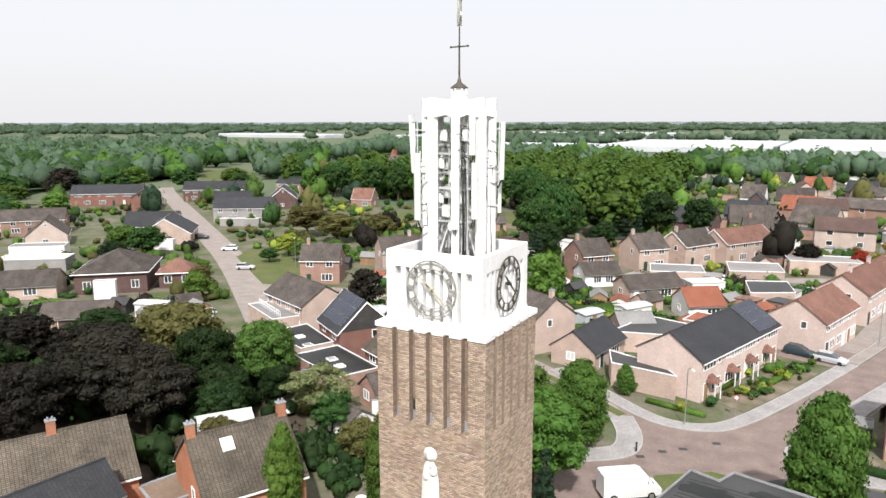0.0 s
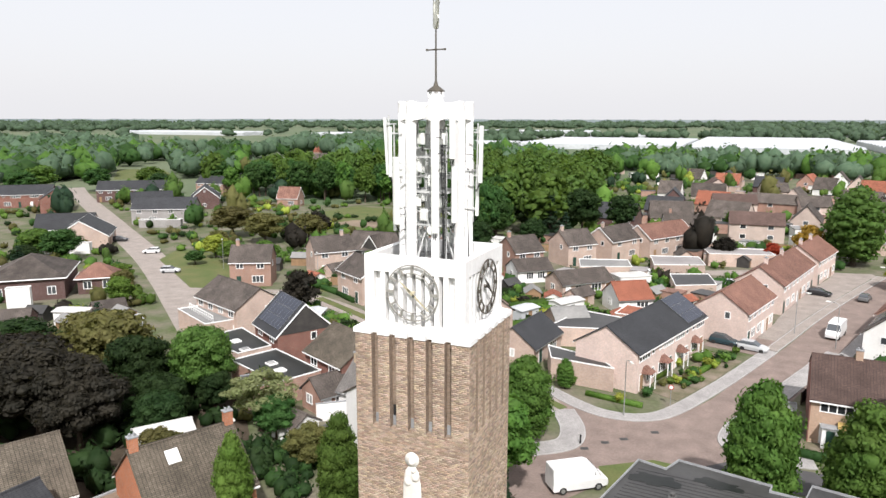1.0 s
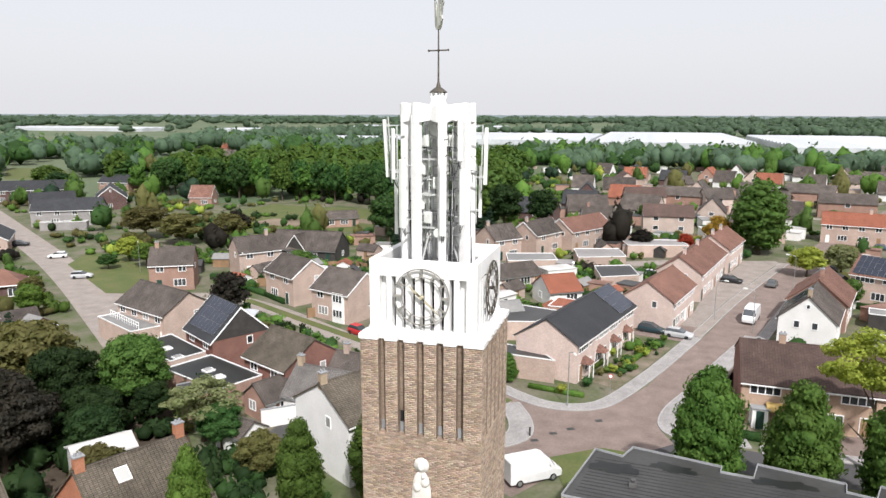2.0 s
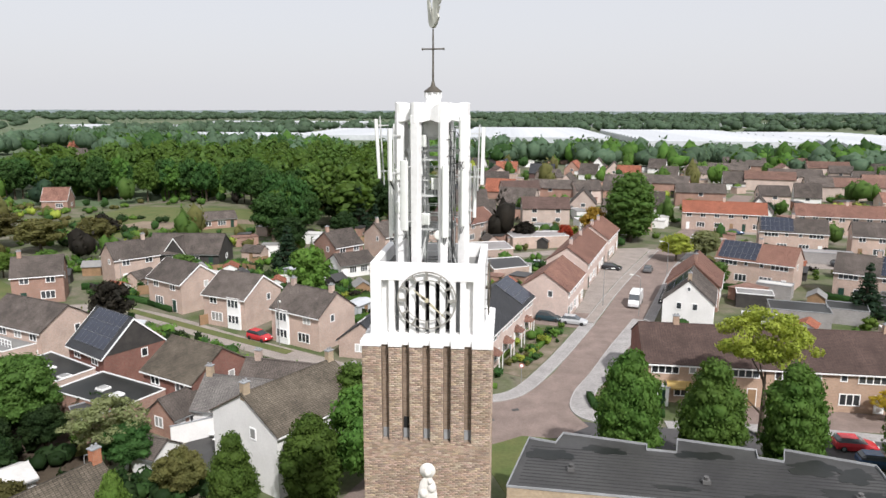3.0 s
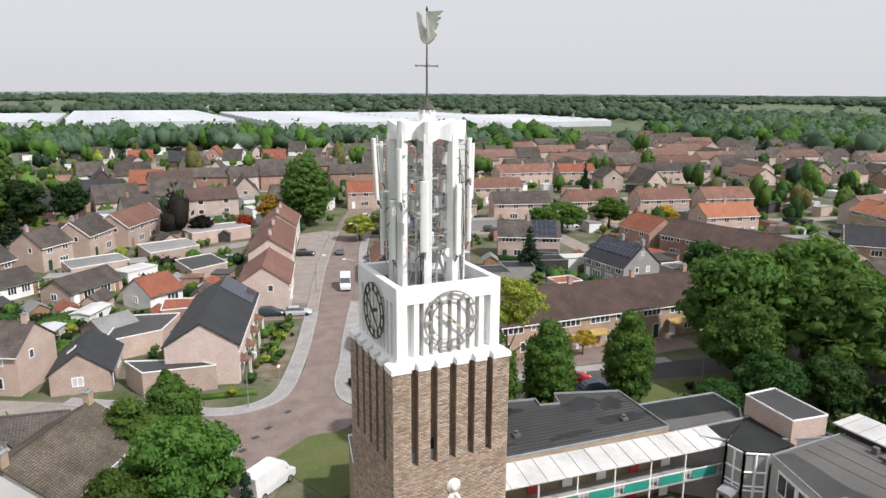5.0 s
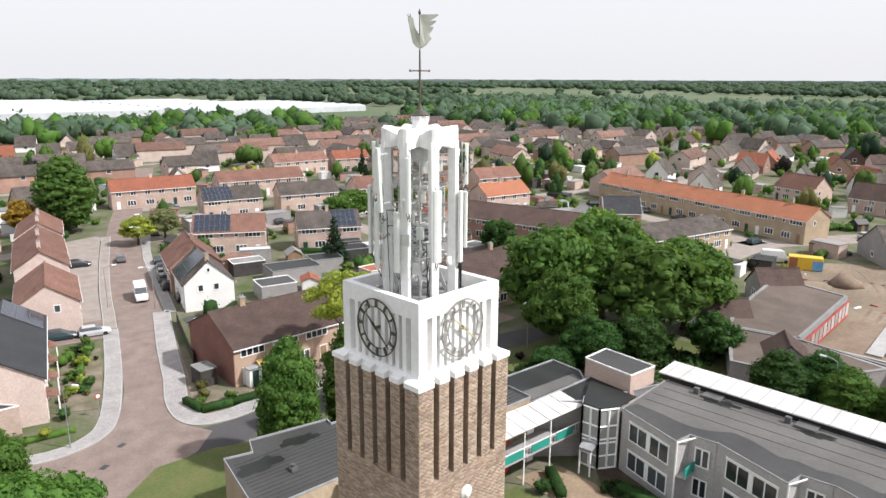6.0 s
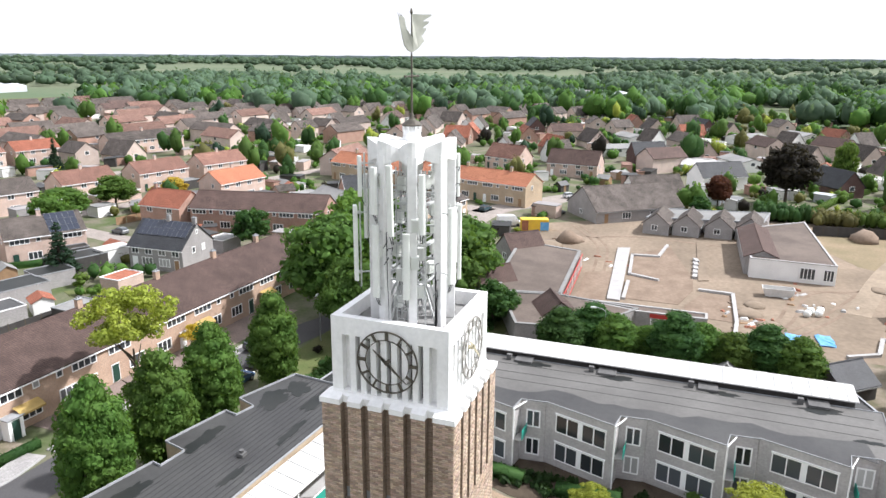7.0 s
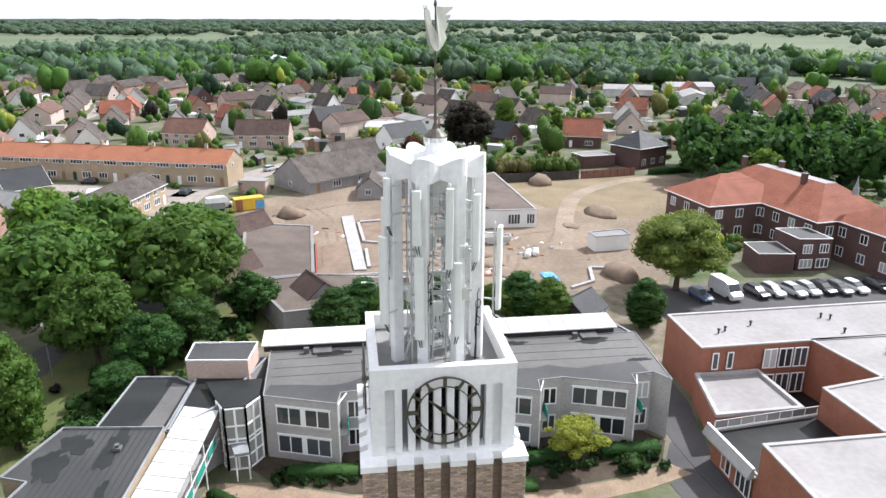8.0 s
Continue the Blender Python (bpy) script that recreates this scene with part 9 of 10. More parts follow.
FOUND = [[(96.7, 25.6), (97.4, 20.4)], [(84.1, 24.6), (82.1, 19.6)], [(97, 25.4), (84, 24.6)], [(79.8, 24.4), (70.5, 24.2)], [(79.3, 13.2), (78.9, 8.0)], [(78.9, 8.0), (65.6, 7.8)], [(59.5, 31.6), (58.2, 21)], [(58.2, 21), (57.4, 8.4)], [(57.4, 8.4), (65.6, 7.8)], [(106.5, 19.5), (97.4, 20.6)], [(60, -9), (66, -10.5)], [(66, -10.5), (65, -15)], [(57.8, -5), (60, -9)]]
for a, b in FOUND:
    s = Shape()
    s.prism(band([a, b], 0.55), 0, 0.42)
    tagged(part("foundation_wall", s, M_KERB), "low pale concrete foundation wall on the sand", "foundation")
flat_block("school_wing", STRIP, 3.08, M_BRICKGREY, M_GRAVELROOF, "narrow school wing with a gravelled roof along the building site", "school", 0.35, rim=M_KERB)
d_ = Vector((STRIP[3][0] - STRIP[2][0], STRIP[3][1] - STRIP[2][1]))
yaw_ = math.degrees(math.atan2(d_.y, d_.x))
t = thing("fascia", pose(STRIP[2][0], STRIP[2][1], 0, 0, 0, yaw_), "red painted fascia board over a window strip", "fascia")
part("red_board", Shape().box(0.25 * d_.length, 0.8 * d_.length, 0.06, 0.16, 2.5, 3.05), M_REDPAINT, t)
for i in range(6):
    part("post", Shape().box((0.27 + 0.1 * i) * d_.length, (0.27 + 0.1 * i) * d_.length + 0.12, 0.06, 0.14, 0, 2.5), M_PVC, t)
for i in range(5):
    s = Shape().box(-0.9, 0.9, -0.4, 0.4, 0, 0.5)
    bevel(tagged(part("concrete_block", s, M_KERB, at=pose(86.5 + 2.6 * i, 13.9, 0.02, 0, 0, 4 * i)), "pale concrete block on the building site", "block", "concrete blocks in a row"), 0.04, 1)


def mound(x, y, r, h, mat, label):
    rs = np.random.RandomState(int(abs(x * 3 + y)))
    iv, fi = ICO2
    lump = np.array([[0.30 * noise.noise((p[0] * 1.9 + x, p[1] * 1.9 + y, p[2] * 1.9)) + 0.16 * noise.noise((p[0] * 4.5, p[1] * 4.5 + x, p[2] * 4.5))] for p in iv])
    v = iv * np.array([r, r * 0.8, h]) * (1 + lump + rs.normal(0, 0.035, (len(iv), 1)))
    v[:, 2] = np.maximum(v[:, 2], -0.05)
    ob = new("soil_mound", raw_mesh("soil_mound", v, [fi], mat))
    ob.matrix_basis = pose(x, y, 0)
    return tagged(ob, label, "mound")


for x, y, r, h in ((98, -24, 4.6, 1.3), (103.6, 38.5, 3.2, 2.2), (125.7, -18.5, 3.4, 2.2), (62.5, -14.4, 3.6, 1.8), (98, 42, 4, 0.8), (66, 3.5, 2.4, 0.5), (70.5, 5.8, 2.6, 0.6), (75, 5, 2.0, 0.5), (90, -15, 2.2, 0.35)):
    mound(x, y, r, h, M_SOIL if h > 1 else M_SAND, "heap of dug soil on the building site")
RB = random.Random(6)
for i in range(60):                      # broken stones and scraps of board lying about
    x, y = RB.choice(((68, 6, 6), (80, -1, 5), (100, 42, 8), (90, 30, 8), (72, -10, 4)))[:2]
    x, y = x + RB.gauss(0, 4), y + RB.gauss(0, 2.5)
    w, d, h = RB.uniform(0.2, 0.9), RB.uniform(0.15, 0.4), RB.uniform(0.1, 0.35)
    tagged(part("rubble_piece", Shape().add([(-w, -d, 0), (w, -d * 0.8, 0), (w * 0.9, d, 0), (-w * 0.8, d * 0.9, 0), (-w * 0.7, -d * 0.6, h), (w * 0.8, -d * 0.5, h * 0.8), (w * 0.6, d * 0.7, h), (-w * 0.6, d * 0.5, h * 0.9)], [(3, 2, 1, 0), (4, 5, 6, 7), (0, 1, 5, 4), (1, 2, 6, 5), (2, 3, 7, 6), (3, 0, 4, 7)]), RB.choice((M_KERB, M_SOIL, M_WOOD, M_BRICKTERRA, M_PLASTER)), at=pose(x, y, 0.04, 0, 0, RB.uniform(0, 180))), "piece of rubble lying on the sand", "rubble", "rubble on the site")
RUT = random.Random(4)
rut_lines = [[(62, 2), (75, -6), (92, -14), (108, -20), (122, -30)], [(60, 5), (70, 1), (84, -3), (88, -12), (100, -30)], [(118, 40), (105, 33), (97, 31), (84, 30)], [(70, -14), (84, -22), (96, -32), (110, -44)], [(64, 29), (74, 29.5), (82, 28.6)], [(112, 44), (108, 36), (112, 26), (110, 10)]]
for ln in rut_lines:
    for off in (-0.9, 0.9):
        line = [(x + RUT.uniform(-0.2, 0.2), y + off) for x, y in smooth_line(ln, 5)]
        s = Shape()
        for q in strips(line, 0.55):
            s.prism(q, 0.0, 0.055 + 0.004 * (off > 0))
        tagged(part("wheel_rut", s, M_SOIL), "dark wheel rut pressed into the sand", "rut", "", "structure")
sk = thing("rubble_skip", pose(80.9, 1.3, 0, 0, 0, 92), "white steel rubble skip on the sand", "skip")
s = Shape()
s.add([(-1.9, -0.8, 0.15), (1.9, -0.8, 0.15), (1.9, 0.8, 0.15), (-1.9, 0.8, 0.15), (-2.4, -1.0, 1.5), (2.4, -1.0, 1.5), (2.4, 1.0, 1.5), (-2.4, 1.0, 1.5), (-2.3, -0.9, 1.5), (2.3, -0.9, 1.5), (2.3, 0.9, 1.5), (-2.3, 0.9, 1.5), (-1.85, -0.75, 0.3), (1.85, -0.75, 0.3), (1.85, 0.75, 0.3), (-1.85, 0.75, 0.3)],
      [(3, 2, 1, 0), (0, 1, 5, 4), (1, 2, 6, 5), (2, 3, 7, 6), (3, 0, 4, 7), (4, 5, 9, 8), (5, 6, 10, 9), (6, 7, 11, 10), (7, 4, 8, 11), (8, 9, 13, 12), (9, 10, 14, 13), (10, 11, 15, 14), (11, 8, 12, 15), (12, 13, 14, 15)])
part("tub", s, M_STEELWHITE, sk)
for e in (-1.2, 1.2):
    part("skid", Shape().box(e - 0.1, e + 0.1, -0.8, 0.8, 0, 0.15), M_ZINC, sk)
for i, (x, y) in enumerate(((74.0, -2.6), (73.2, -3.6), (74.8, -4.0), (72.5, -2.0))):
    t = thing("bulk_bag", pose(x, y, 0.03, 0, 0, 20 * i), "full white woven bulk bag on the sand", "bag", "bulk bags")
    iv, fi = ICO2
    v = np.sign(iv) * np.abs(iv) ** 0.55 * np.array([0.5, 0.5, 0.5]) * (1 + np.random.RandomState(i).normal(0, 0.04, (len(iv), 1))) + np.array([0, 0, 0.5])
    ob = part("bag", raw_mesh("bag", v, [fi], M_PANEL), None, t)
M_BLUE = surface("blue_plastic_sheet", (0.10, 0.30, 0.55), (0.16, 0.38, 0.62), 0.4, 1.0, 5.0, 0.3, 0.2)
for i, (x, y, a) in enumerate(((63.0, -3.2, 5), (62.2, 1.0, -12), (61.2, 2.2, 8))):
    s = Shape()
    rr = random.Random(i)
    n, vs, fs = 8, [], []
    for u in range(n + 1):
        for w in range(5):
            vs.append((-2 + 4 * u / n + rr.uniform(-0.1, 0.1), -1 + 2 * w / 4 + rr.uniform(-0.1, 0.1), 0.08 + rr.uniform(0, 0.22)))
    for u in range(n):
        fs += [(u * 5 + w, (u + 1) * 5 + w, (u + 1) * 5 + w + 1, u * 5 + w + 1) for w in range(4)]
    n0 = len(vs)
    vs += [(x0, y0, 0.03) for x0, y0, _ in vs]
    fs += [tuple(reversed([k + n0 for k in q])) for q in fs[:4 * n]]
    s.add(vs, fs)
    tagged(part("tarpaulin", s, M_BLUE, at=pose(x, y, 0.02, 0, 0, a)), "crumpled blue plastic sheet over material on the sand", "tarpaulin")
ct = thing("site_container", pose(110.0, 47.6, 0, 0, 0, -70), "yellow site container with blue and red panels", "container")
M_YEL = surface("yellow_painted_steel", (0.72, 0.46, 0.04), (0.62, 0.40, 0.05), 0.45, 0.8, 5.0, 0.2, 0.05)
bevel(part("box", Shape().box(-3, 3, -1.2, 1.2, 0.1, 2.6), M_YEL, ct), 0.05, 1)
part("blue_panel", Shape().box(1.2, 3.02, -1.23, -1.2, 0.2, 2.0), M_BLUE, ct)
part("orange_panel", Shape().box(-2.8, -1.4, -1.23, -1.2, 0.2, 2.4), M_ROOFORANGE, ct)
for i in range(13):
    part("rib", Shape().box(-2.9 + 0.46 * i, -2.84 + 0.46 * i, 1.2, 1.24, 0.2, 2.5), M_YEL, ct)
# low white hut and a dark garden hut
flat_block("site_hut", [(77.0, -13.8), (78.2, -20.4), (74.8, -20.6), (74.0, -14.2)], 2.6, M_PLASTER, M_BITUMENGREY, "low white hut at the edge of the sand", "hut", 0.2)
gable_house((45.0, -0.4), (48.4, -4.4), 5, 2.2, 4.0, M_DARKWOOD, M_ROOFSLATE, "black boarded garden hut behind the grey wing", 1, style="low", sides=(0, 0), ends=(0, 0), name="hut", cat="hut")
gable_house((43.0, 9.8), (46.5, 9.4), 3, 2.2, 3.2, M_DARKWOOD, M_BITUMENGREY, "small garden shed among the trees", 1, style="low", sides=(0, 0), ends=(0, 0), name="shed", cat="shed")
# temporary fences
def fence(line, label, mat=M_DARKWOOD, h=1.8):
    t = thing("fence", pose(line[0][0], line[0][1], 0), label, "fence")
    pts_ = smooth_line(line, 4)
    for a, b in zip(pts_, pts_[1:]):
        q = [(x - line[0][0], y - line[0][1]) for x, y in band([a, b], 0.06)]
        part("panel", Shape().prism(q, 0.05, h), mat, t)
        part("post", Shape().box(a[0] - line[0][0] - 0.06, a[0] - line[0][0] + 0.06, a[1] - line[0][1] - 0.06, a[1] - line[0][1] + 0.06, 0, h + 0.1), M_BARK, t)


fence([(127.3, -9), (128.4, -20), (129.6, -29.4)], "dark board fence at the edge of the sand field", h=2.2)
fence([(129.8, -30), (131, -38), (132.4, -45)], "wine-brown board fence at the edge of the sand field", M_BRICKWINE, 2.0)
fence([(4.6, 87.4), (7.0, 94.5), (10.2, 104)], "dark board garden fence along the street", h=1.5)
fence([(-10.4, 115), (-8.2, 124)], "dark board garden fence", h=1.7)
fence([(22, 100), (30, 99), (40, 98)], "dark board garden fence", h=1.7)
fence([(-60, 100), (-52, 108), (-46, 112)], "weathered board garden fence", M_WOOD, 1.7)


# ---------------- large hip-roofed house by the car park ----------------
def hip_house(x0, x1, y0, y1, yaw, cx, cy, eave, ridge, wall, roof, label, flat_top=0.0, windows=True, name="villa"):
    t = thing(name, pose(cx, cy, 0, 0, 0, yaw), label, "house")
    part("wall", Shape().box(x0, x1, y0, y1, 0, eave), wall, t)
    o = 0.5
    w = min(x1 - x0, y1 - y0) / 2 + o
    along_x = (x1 - x0) >= (y1 - y0)
    X0, X1, Y0, Y1 = x0 - o, x1 + o, y0 - o, y1 + o
    ft = flat_top
    if along_x:
        r = [(X0 + w - ft, (Y0 + Y1) / 2 - ft), (X1 - w + ft, (Y0 + Y1) / 2 - ft), (X1 - w + ft, (Y0 + Y1) / 2 + ft), (X0 + w - ft, (Y0 + Y1) / 2 + ft)]
    else:
        r = [((X0 + X1) / 2 - ft, Y0 + w - ft), ((X0 + X1) / 2 + ft, Y0 + w - ft), ((X0 + X1) / 2 + ft, Y1 - w + ft), ((X0 + X1) / 2 - ft, Y1 - w + ft)]
    base = [(X0, Y0), (X1, Y0), (X1, Y1), (X0, Y1)]
    z0 = eave - 0.05
    for i in range(4):
        j = (i + 1) % 4
        vs = [(*base[i], z0), (*base[j], z0), (*r[j], ridge), (*r[i], ridge), (*base[i], z0 - 0.18), (*base[j], z0 - 0.18), (*r[j], ridge - 0.2), (*r[i], ridge - 0.2)]
        part("roof_slope", Shape().add(vs, [(0, 1, 2, 3), (7, 6, 5, 4), (0, 4, 5, 1)]), roof, t)
        part("gutter", Shape().tube((*base[i], z0 - 0.1), (*base[j], z0 - 0.1), 0.11, n=6), M_PVC, t)
    if ft > 0.05:
        part("roof_platform", Shape().prism(r, ridge - 0.2, ridge + 0.04), M_ROOFWHITE, t)
    if windows:
        for x, yy, f in ((1, y0, 0), (1, y1, 180)):
            n = max(2, int((x1 - x0) / 3.4))
            for i in range(n):
                for z in (1.0, 4.2):
                    if z + 1.8 < eave:
                        window(t, x0 + (i + 0.5) * (x1 - x0) / n, yy, z, f, 1.5, 1.6, 2)
        n = max(1, int((y1 - y0) / 4))
        for i in range(n):
            for z in (1.0, 4.2):
                if z + 1.8 < eave:
                    window(t, x0, y0 + (i + 0.5) * (y1 - y0) / n, z, -90, 1.5, 1.6, 2)
    return t


HV = "large dark brick house with a bright red hipped roof"
villa = hip_house(-14, 16, -7.5, 7.5, 8, 80, -53.5, 6.8, 11.2, M_BRICKDARK, M_ROOFRED, HV, 1.2)
hip_house(-6.5, 6.5, -8, 9, 8, 84.5, -43.5, 6.8, 10.8, M_BRICKDARK, M_ROOFRED, HV + " wing", 0.0, name="villa_wing")
hip_house(-8, 5, -7.5, 6, 8, 62.5, -58.5, 6.8, 10.6, M_BRICKDARK, M_ROOFRED, HV + " corner wing", 0.0, name="villa_wing")
for dx, dy in ((-4, 2.2), (6, -1.5), (12, 2)):
    chimney(villa, dx, dy, 10.4, 12.3, M_BRICKDARK, 0.9)
s = Shape()
s.lathe([(0.5, 10.5), (0.45, 11.6), (0.30, 11.8), (0.05, 13.6)], 8, (-13, 0))
part("turret", s, M_LEAD, villa, "small lead turret")
flat_block("villa_bay", [(67.0, -42.0), (66.6, -47.4), (60.4, -47.6), (61.0, -42.4)], 5.2, M_BRICKDARK, M_BITUMEN, "two-storey brick bay with a flat roof and white edge", "building", 0.4, rim=M_PVC)
flat_block("villa_porch", [(66.4, -36.5), (66.0, -42.0), (59.8, -41.2), (60.6, -35.6)], 3.2, M_BRICKDARK, M_BITUMEN, "low brick annex with a flat roof and white edge", "building", 0.3, rim=M_PVC)
bay = thing("bay_windows", pose(60.3, -45.2, 0), "white-framed windows of the brick bay", "window")
for y in (1.6, -1.2):
    window(bay, 0.15, y, 3.0, -90, 1.6, 1.5, 3)
    window(bay, 0.15, y, 0.6, -90, 2.2, 1.5, 3)
hip_house(-5.5, 5.5, -5, 5, 118, 145.4, -51.0, 5.6, 9.4, M_BRICKDARK, M_ROOFSLATE, "black brick house with a dark roof and white trim", 0.0)
flat_block("house_annex", [(141.5, -34.5), (147.5, -33), (149.5, -42.5), (143.2, -43.8)], 3.2, M_BRICKDARK, M_BITUMENGREY, "low dark annex with a flat roof and white edge", "annex", 0.2, rim=M_PVC)
gable_house((178, -40), (174, -51), 9, 4, 8.5, M_BRICKDARK, M_ROOFRED, "dark brick house with a red roof", 1)
gable_house((207, 20), (204, 8), 7, 3, 4.6, M_PLASTER, M_STEELWHITE, "long white hall with a low white roof", 2, style="low", name="hall", cat="hall")
hip_house(-6.6, 6.6, -7.6, 7.6, 42, -129.2, 89.2, 4.2, 7.6, M_BRICKDARK, M_ROOFGREY, "dark villa with a wide grey hipped roof and white bay", 0.0)
hip_house(-3.4, 3.4, -3.0, 3.0, 42, -119.0, 95.5, 3.2, 5.6, M_BRICKDARK, M_ROOFRUST, "small villa wing with a red-brown hipped roof", 0.0, name="villa_wing")
flat_block("white_bay", [(-121.3, 78.3), (-118.6, 80.9), (-117.6, 79.8), (-120.3, 77.2)], 4.0, M_PLASTER, M_BITUMENGREY, "white plastered bay of the dark villa", "bay", rim=M_PVC)


# ---------------- vehicles ----------------
def paint(name, c):
    return surface("car_paint_" + name, c, ramp_colors(c, 0.85)[:3], 0.25, 0.5, 6.0, 0.1, 0.0, spec=0.6)


PAINTS = {"white": (0.78, 0.78, 0.78), "silver": (0.48, 0.49, 0.50), "black": (0.022, 0.023, 0.026), "blue": (0.05, 0.09, 0.17), "red": (0.50, 0.035, 0.045), "grey": (0.14, 0.145, 0.15), "teal": (0.022, 0.05, 0.062)}
CARS = {}


def loft(stations):
    """A body drawn through cross sections: x, half width at the bottom, at the belt, at the top, and their heights."""
    s = Shape()
    vs, fs = [], []
    for x, wb, wm, wt, zb, zm, zt in stations:
        vs += [(x, -wb, zb), (x, wb, zb), (x, wm, zm), (x, wt, zt), (x, -wt, zt), (x, -wm, zm)]
    n = len(stations)
    for k in range(n - 1):
        fs += [(6 * k + i, 6 * k + (i + 1) % 6, 6 * k + 6 + (i + 1) % 6, 6 * k + 6 + i) for i in range(6)]
    fs += [tuple(range(5, -1, -1)), tuple(range(6 * n - 6, 6 * n))]
    return s.add(vs, fs)


def car(kind, colour, x, y, yaw, label):
    key = (kind, colour)
    if key not in CARS:
        if kind == "van":
            body = loft([(-2.7, 0.92, 0.98, 0.86, 0.45, 1.1, 2.45), (-2.6, 0.96, 1.0, 0.90, 0.35, 1.1, 2.52), (0.9, 0.96, 1.0, 0.90, 0.32, 1.1, 2.5), (1.35, 0.96, 1.0, 0.86, 0.32, 1.15, 2.3), (2.05, 0.96, 0.99, 0.86, 0.32, 1.2, 1.32), (2.65, 0.90, 0.93, 0.80, 0.36, 0.95, 1.05), (2.78, 0.80, 0.84, 0.72, 0.42, 0.8, 0.9)])
            glass = loft([(1.22, 0.93, 0.94, 0.86, 1.5, 1.6, 2.30), (1.45, 0.95, 0.96, 0.84, 1.25, 1.5, 2.25), (2.0, 0.93, 0.93, 0.84, 1.24, 1.3, 1.42)])
            axles, wr = (-1.75, 1.75), 0.36
        else:
            body = loft([(-2.05, 0.70, 0.76, 0.66, 0.40, 0.62, 0.86), (-1.95, 0.80, 0.85, 0.74, 0.28, 0.62, 0.98), (-1.2, 0.84, 0.88, 0.78, 0.22, 0.66, 0.98), (0.75, 0.84, 0.88, 0.78, 0.22, 0.66, 0.96), (1.6, 0.82, 0.86, 0.72, 0.24, 0.6, 0.82), (2.0, 0.72, 0.78, 0.62, 0.30, 0.52, 0.68), (2.12, 0.60, 0.66, 0.52, 0.38, 0.5, 0.58)])
            glass = loft([(-1.92, 0.74, 0.70, 0.58, 0.95, 1.1, 1.18), (-1.55, 0.78, 0.72, 0.60, 0.96, 1.2, 1.42), (0.05, 0.78, 0.74, 0.62, 0.96, 1.2, 1.43), (0.95, 0.77, 0.72, 0.60, 0.94, 0.96, 0.99)])
            axles, wr = (-1.3, 1.32), 0.31
        roof = Shape()
        if kind == "car":
            roof = loft([(-1.6, 0.60, 0.62, 0.56, 1.40, 1.43, 1.455), (-0.8, 0.63, 0.64, 0.58, 1.42, 1.45, 1.475), (0.1, 0.62, 0.64, 0.58, 1.41, 1.44, 1.46)])
        wh = Shape().tube((0, -0.1, 0), (0, 0.1, 0), wr, n=16)
        rim = Shape().tube((0, -0.105, 0), (0, 0.105, 0), wr * 0.6, n=10)
        m = paint(colour, PAINTS[colour])
        CARS[key] = (body.mesh("body", m), glass.mesh("glass", M_GLASS), roof.mesh("car_roof", m) if roof.v else None, wh.mesh("wheel", M_RUBBER), rim.mesh("rim", M_ZINC), axles, wr)
    b, g, r, w, rm, axles, wr = CARS[key]
    t = thing("van" if kind == "van" else "car", pose(x, y, 0.045, 0, 0, yaw), label, "van" if kind == "van" else "car")
    part("body", b, None, t)
    part("glass", g, None, t)
    if r:
        part("car_roof", r, None, t)
    for ax in axles:
        for sy in (-1, 1):
            o = part("wheel", w, None, t, at=pose(ax, sy * (0.78 if kind == "car" else 0.9), wr))
            if (x + 15) ** 2 + (y - 20) ** 2 < 6000:
                part("rim", rm, None, o)
    if (x + 15) ** 2 + (y - 20) ** 2 < 9000:
        L = 2.05 if kind == "car" else 2.7
        for sy in (-1, 1):
            part("headlight", Shape().box(L - 0.12, L - 0.0, sy * 0.55 - 0.13, sy * 0.55 + 0.13, 0.55, 0.70), M_PANEL, t)
    OCC.append((x, y, 2.5, 1.5, yaw))
    return t


car("van", "white", -15.6, 57.7, 38, "white panel van parked beside the grass strip")
car("car", "teal", -4.6, 108.4, -16, "dark teal estate car on a driveway")
car("car", "silver", -0.6, 106.8, -16, "silver hatchback on a driveway")
car("van", "white", 11.2, 119.2, 252, "white van driving on the brick street")
for x, y, c, a in ((18.6, 146.4, "grey", 72), (11.2, 147.6, "black", -18), (16.8, 121.8, "black", 72), (18.4, 127.0, "grey", 72), (21.4, 134.5, "blue", 72), (23.2, 139.6, "black", 72), (44.5, 179.8, "white", -12), (38.6, 186.4, "white", 60), (34, 165.8, "grey", 70), (36.8, 172, "black", 70)):
    car("car", c, x, y, a, {"grey": "dark grey car", "black": "black car", "blue": "dark blue car", "white": "white car"}[c] + " parked along the street")
car("car", "red", 23.9, 66.2, -4, "bright red hatchback parked beside the lime trees")
car("car", "black", 34.2, 66.4, -14, "black car parked on the side street")
car("car", "blue", 24.6, 62.6, -6, "dark blue car parked beside the lime trees")
car("car", "grey", 30.0, 63.2, -8, "dark grey car parked beside the lime trees")
car("car", "red", -48.2, 94.2, -28, "red car on a garden drive")
for x, y, c, a, k in ((125, 63.2, "teal", -10, "car"), (129.8, 50.2, "silver", -40, "car"), (111.5, 53.6, "white", -60, "van"), (149, 46.8, "silver", -40, "car"), (127.5, 46, "grey", -40, "car"), (138.5, 88.0, "black", 75, "car"), (134.8, 78.0, "silver", 75, "car"), (142, 100, "grey", 75, "car"), (-118, 113.2, "silver", 30, "car"), (-139, 128.5, "white", 215, "car"), (-160, 138, "black", 35, "car")):
    car(k, c, x, y, a, {"teal": "teal car", "silver": "silver car", "white": "white vehicle", "grey": "grey car", "black": "black car"}[c] + " standing in the village street")
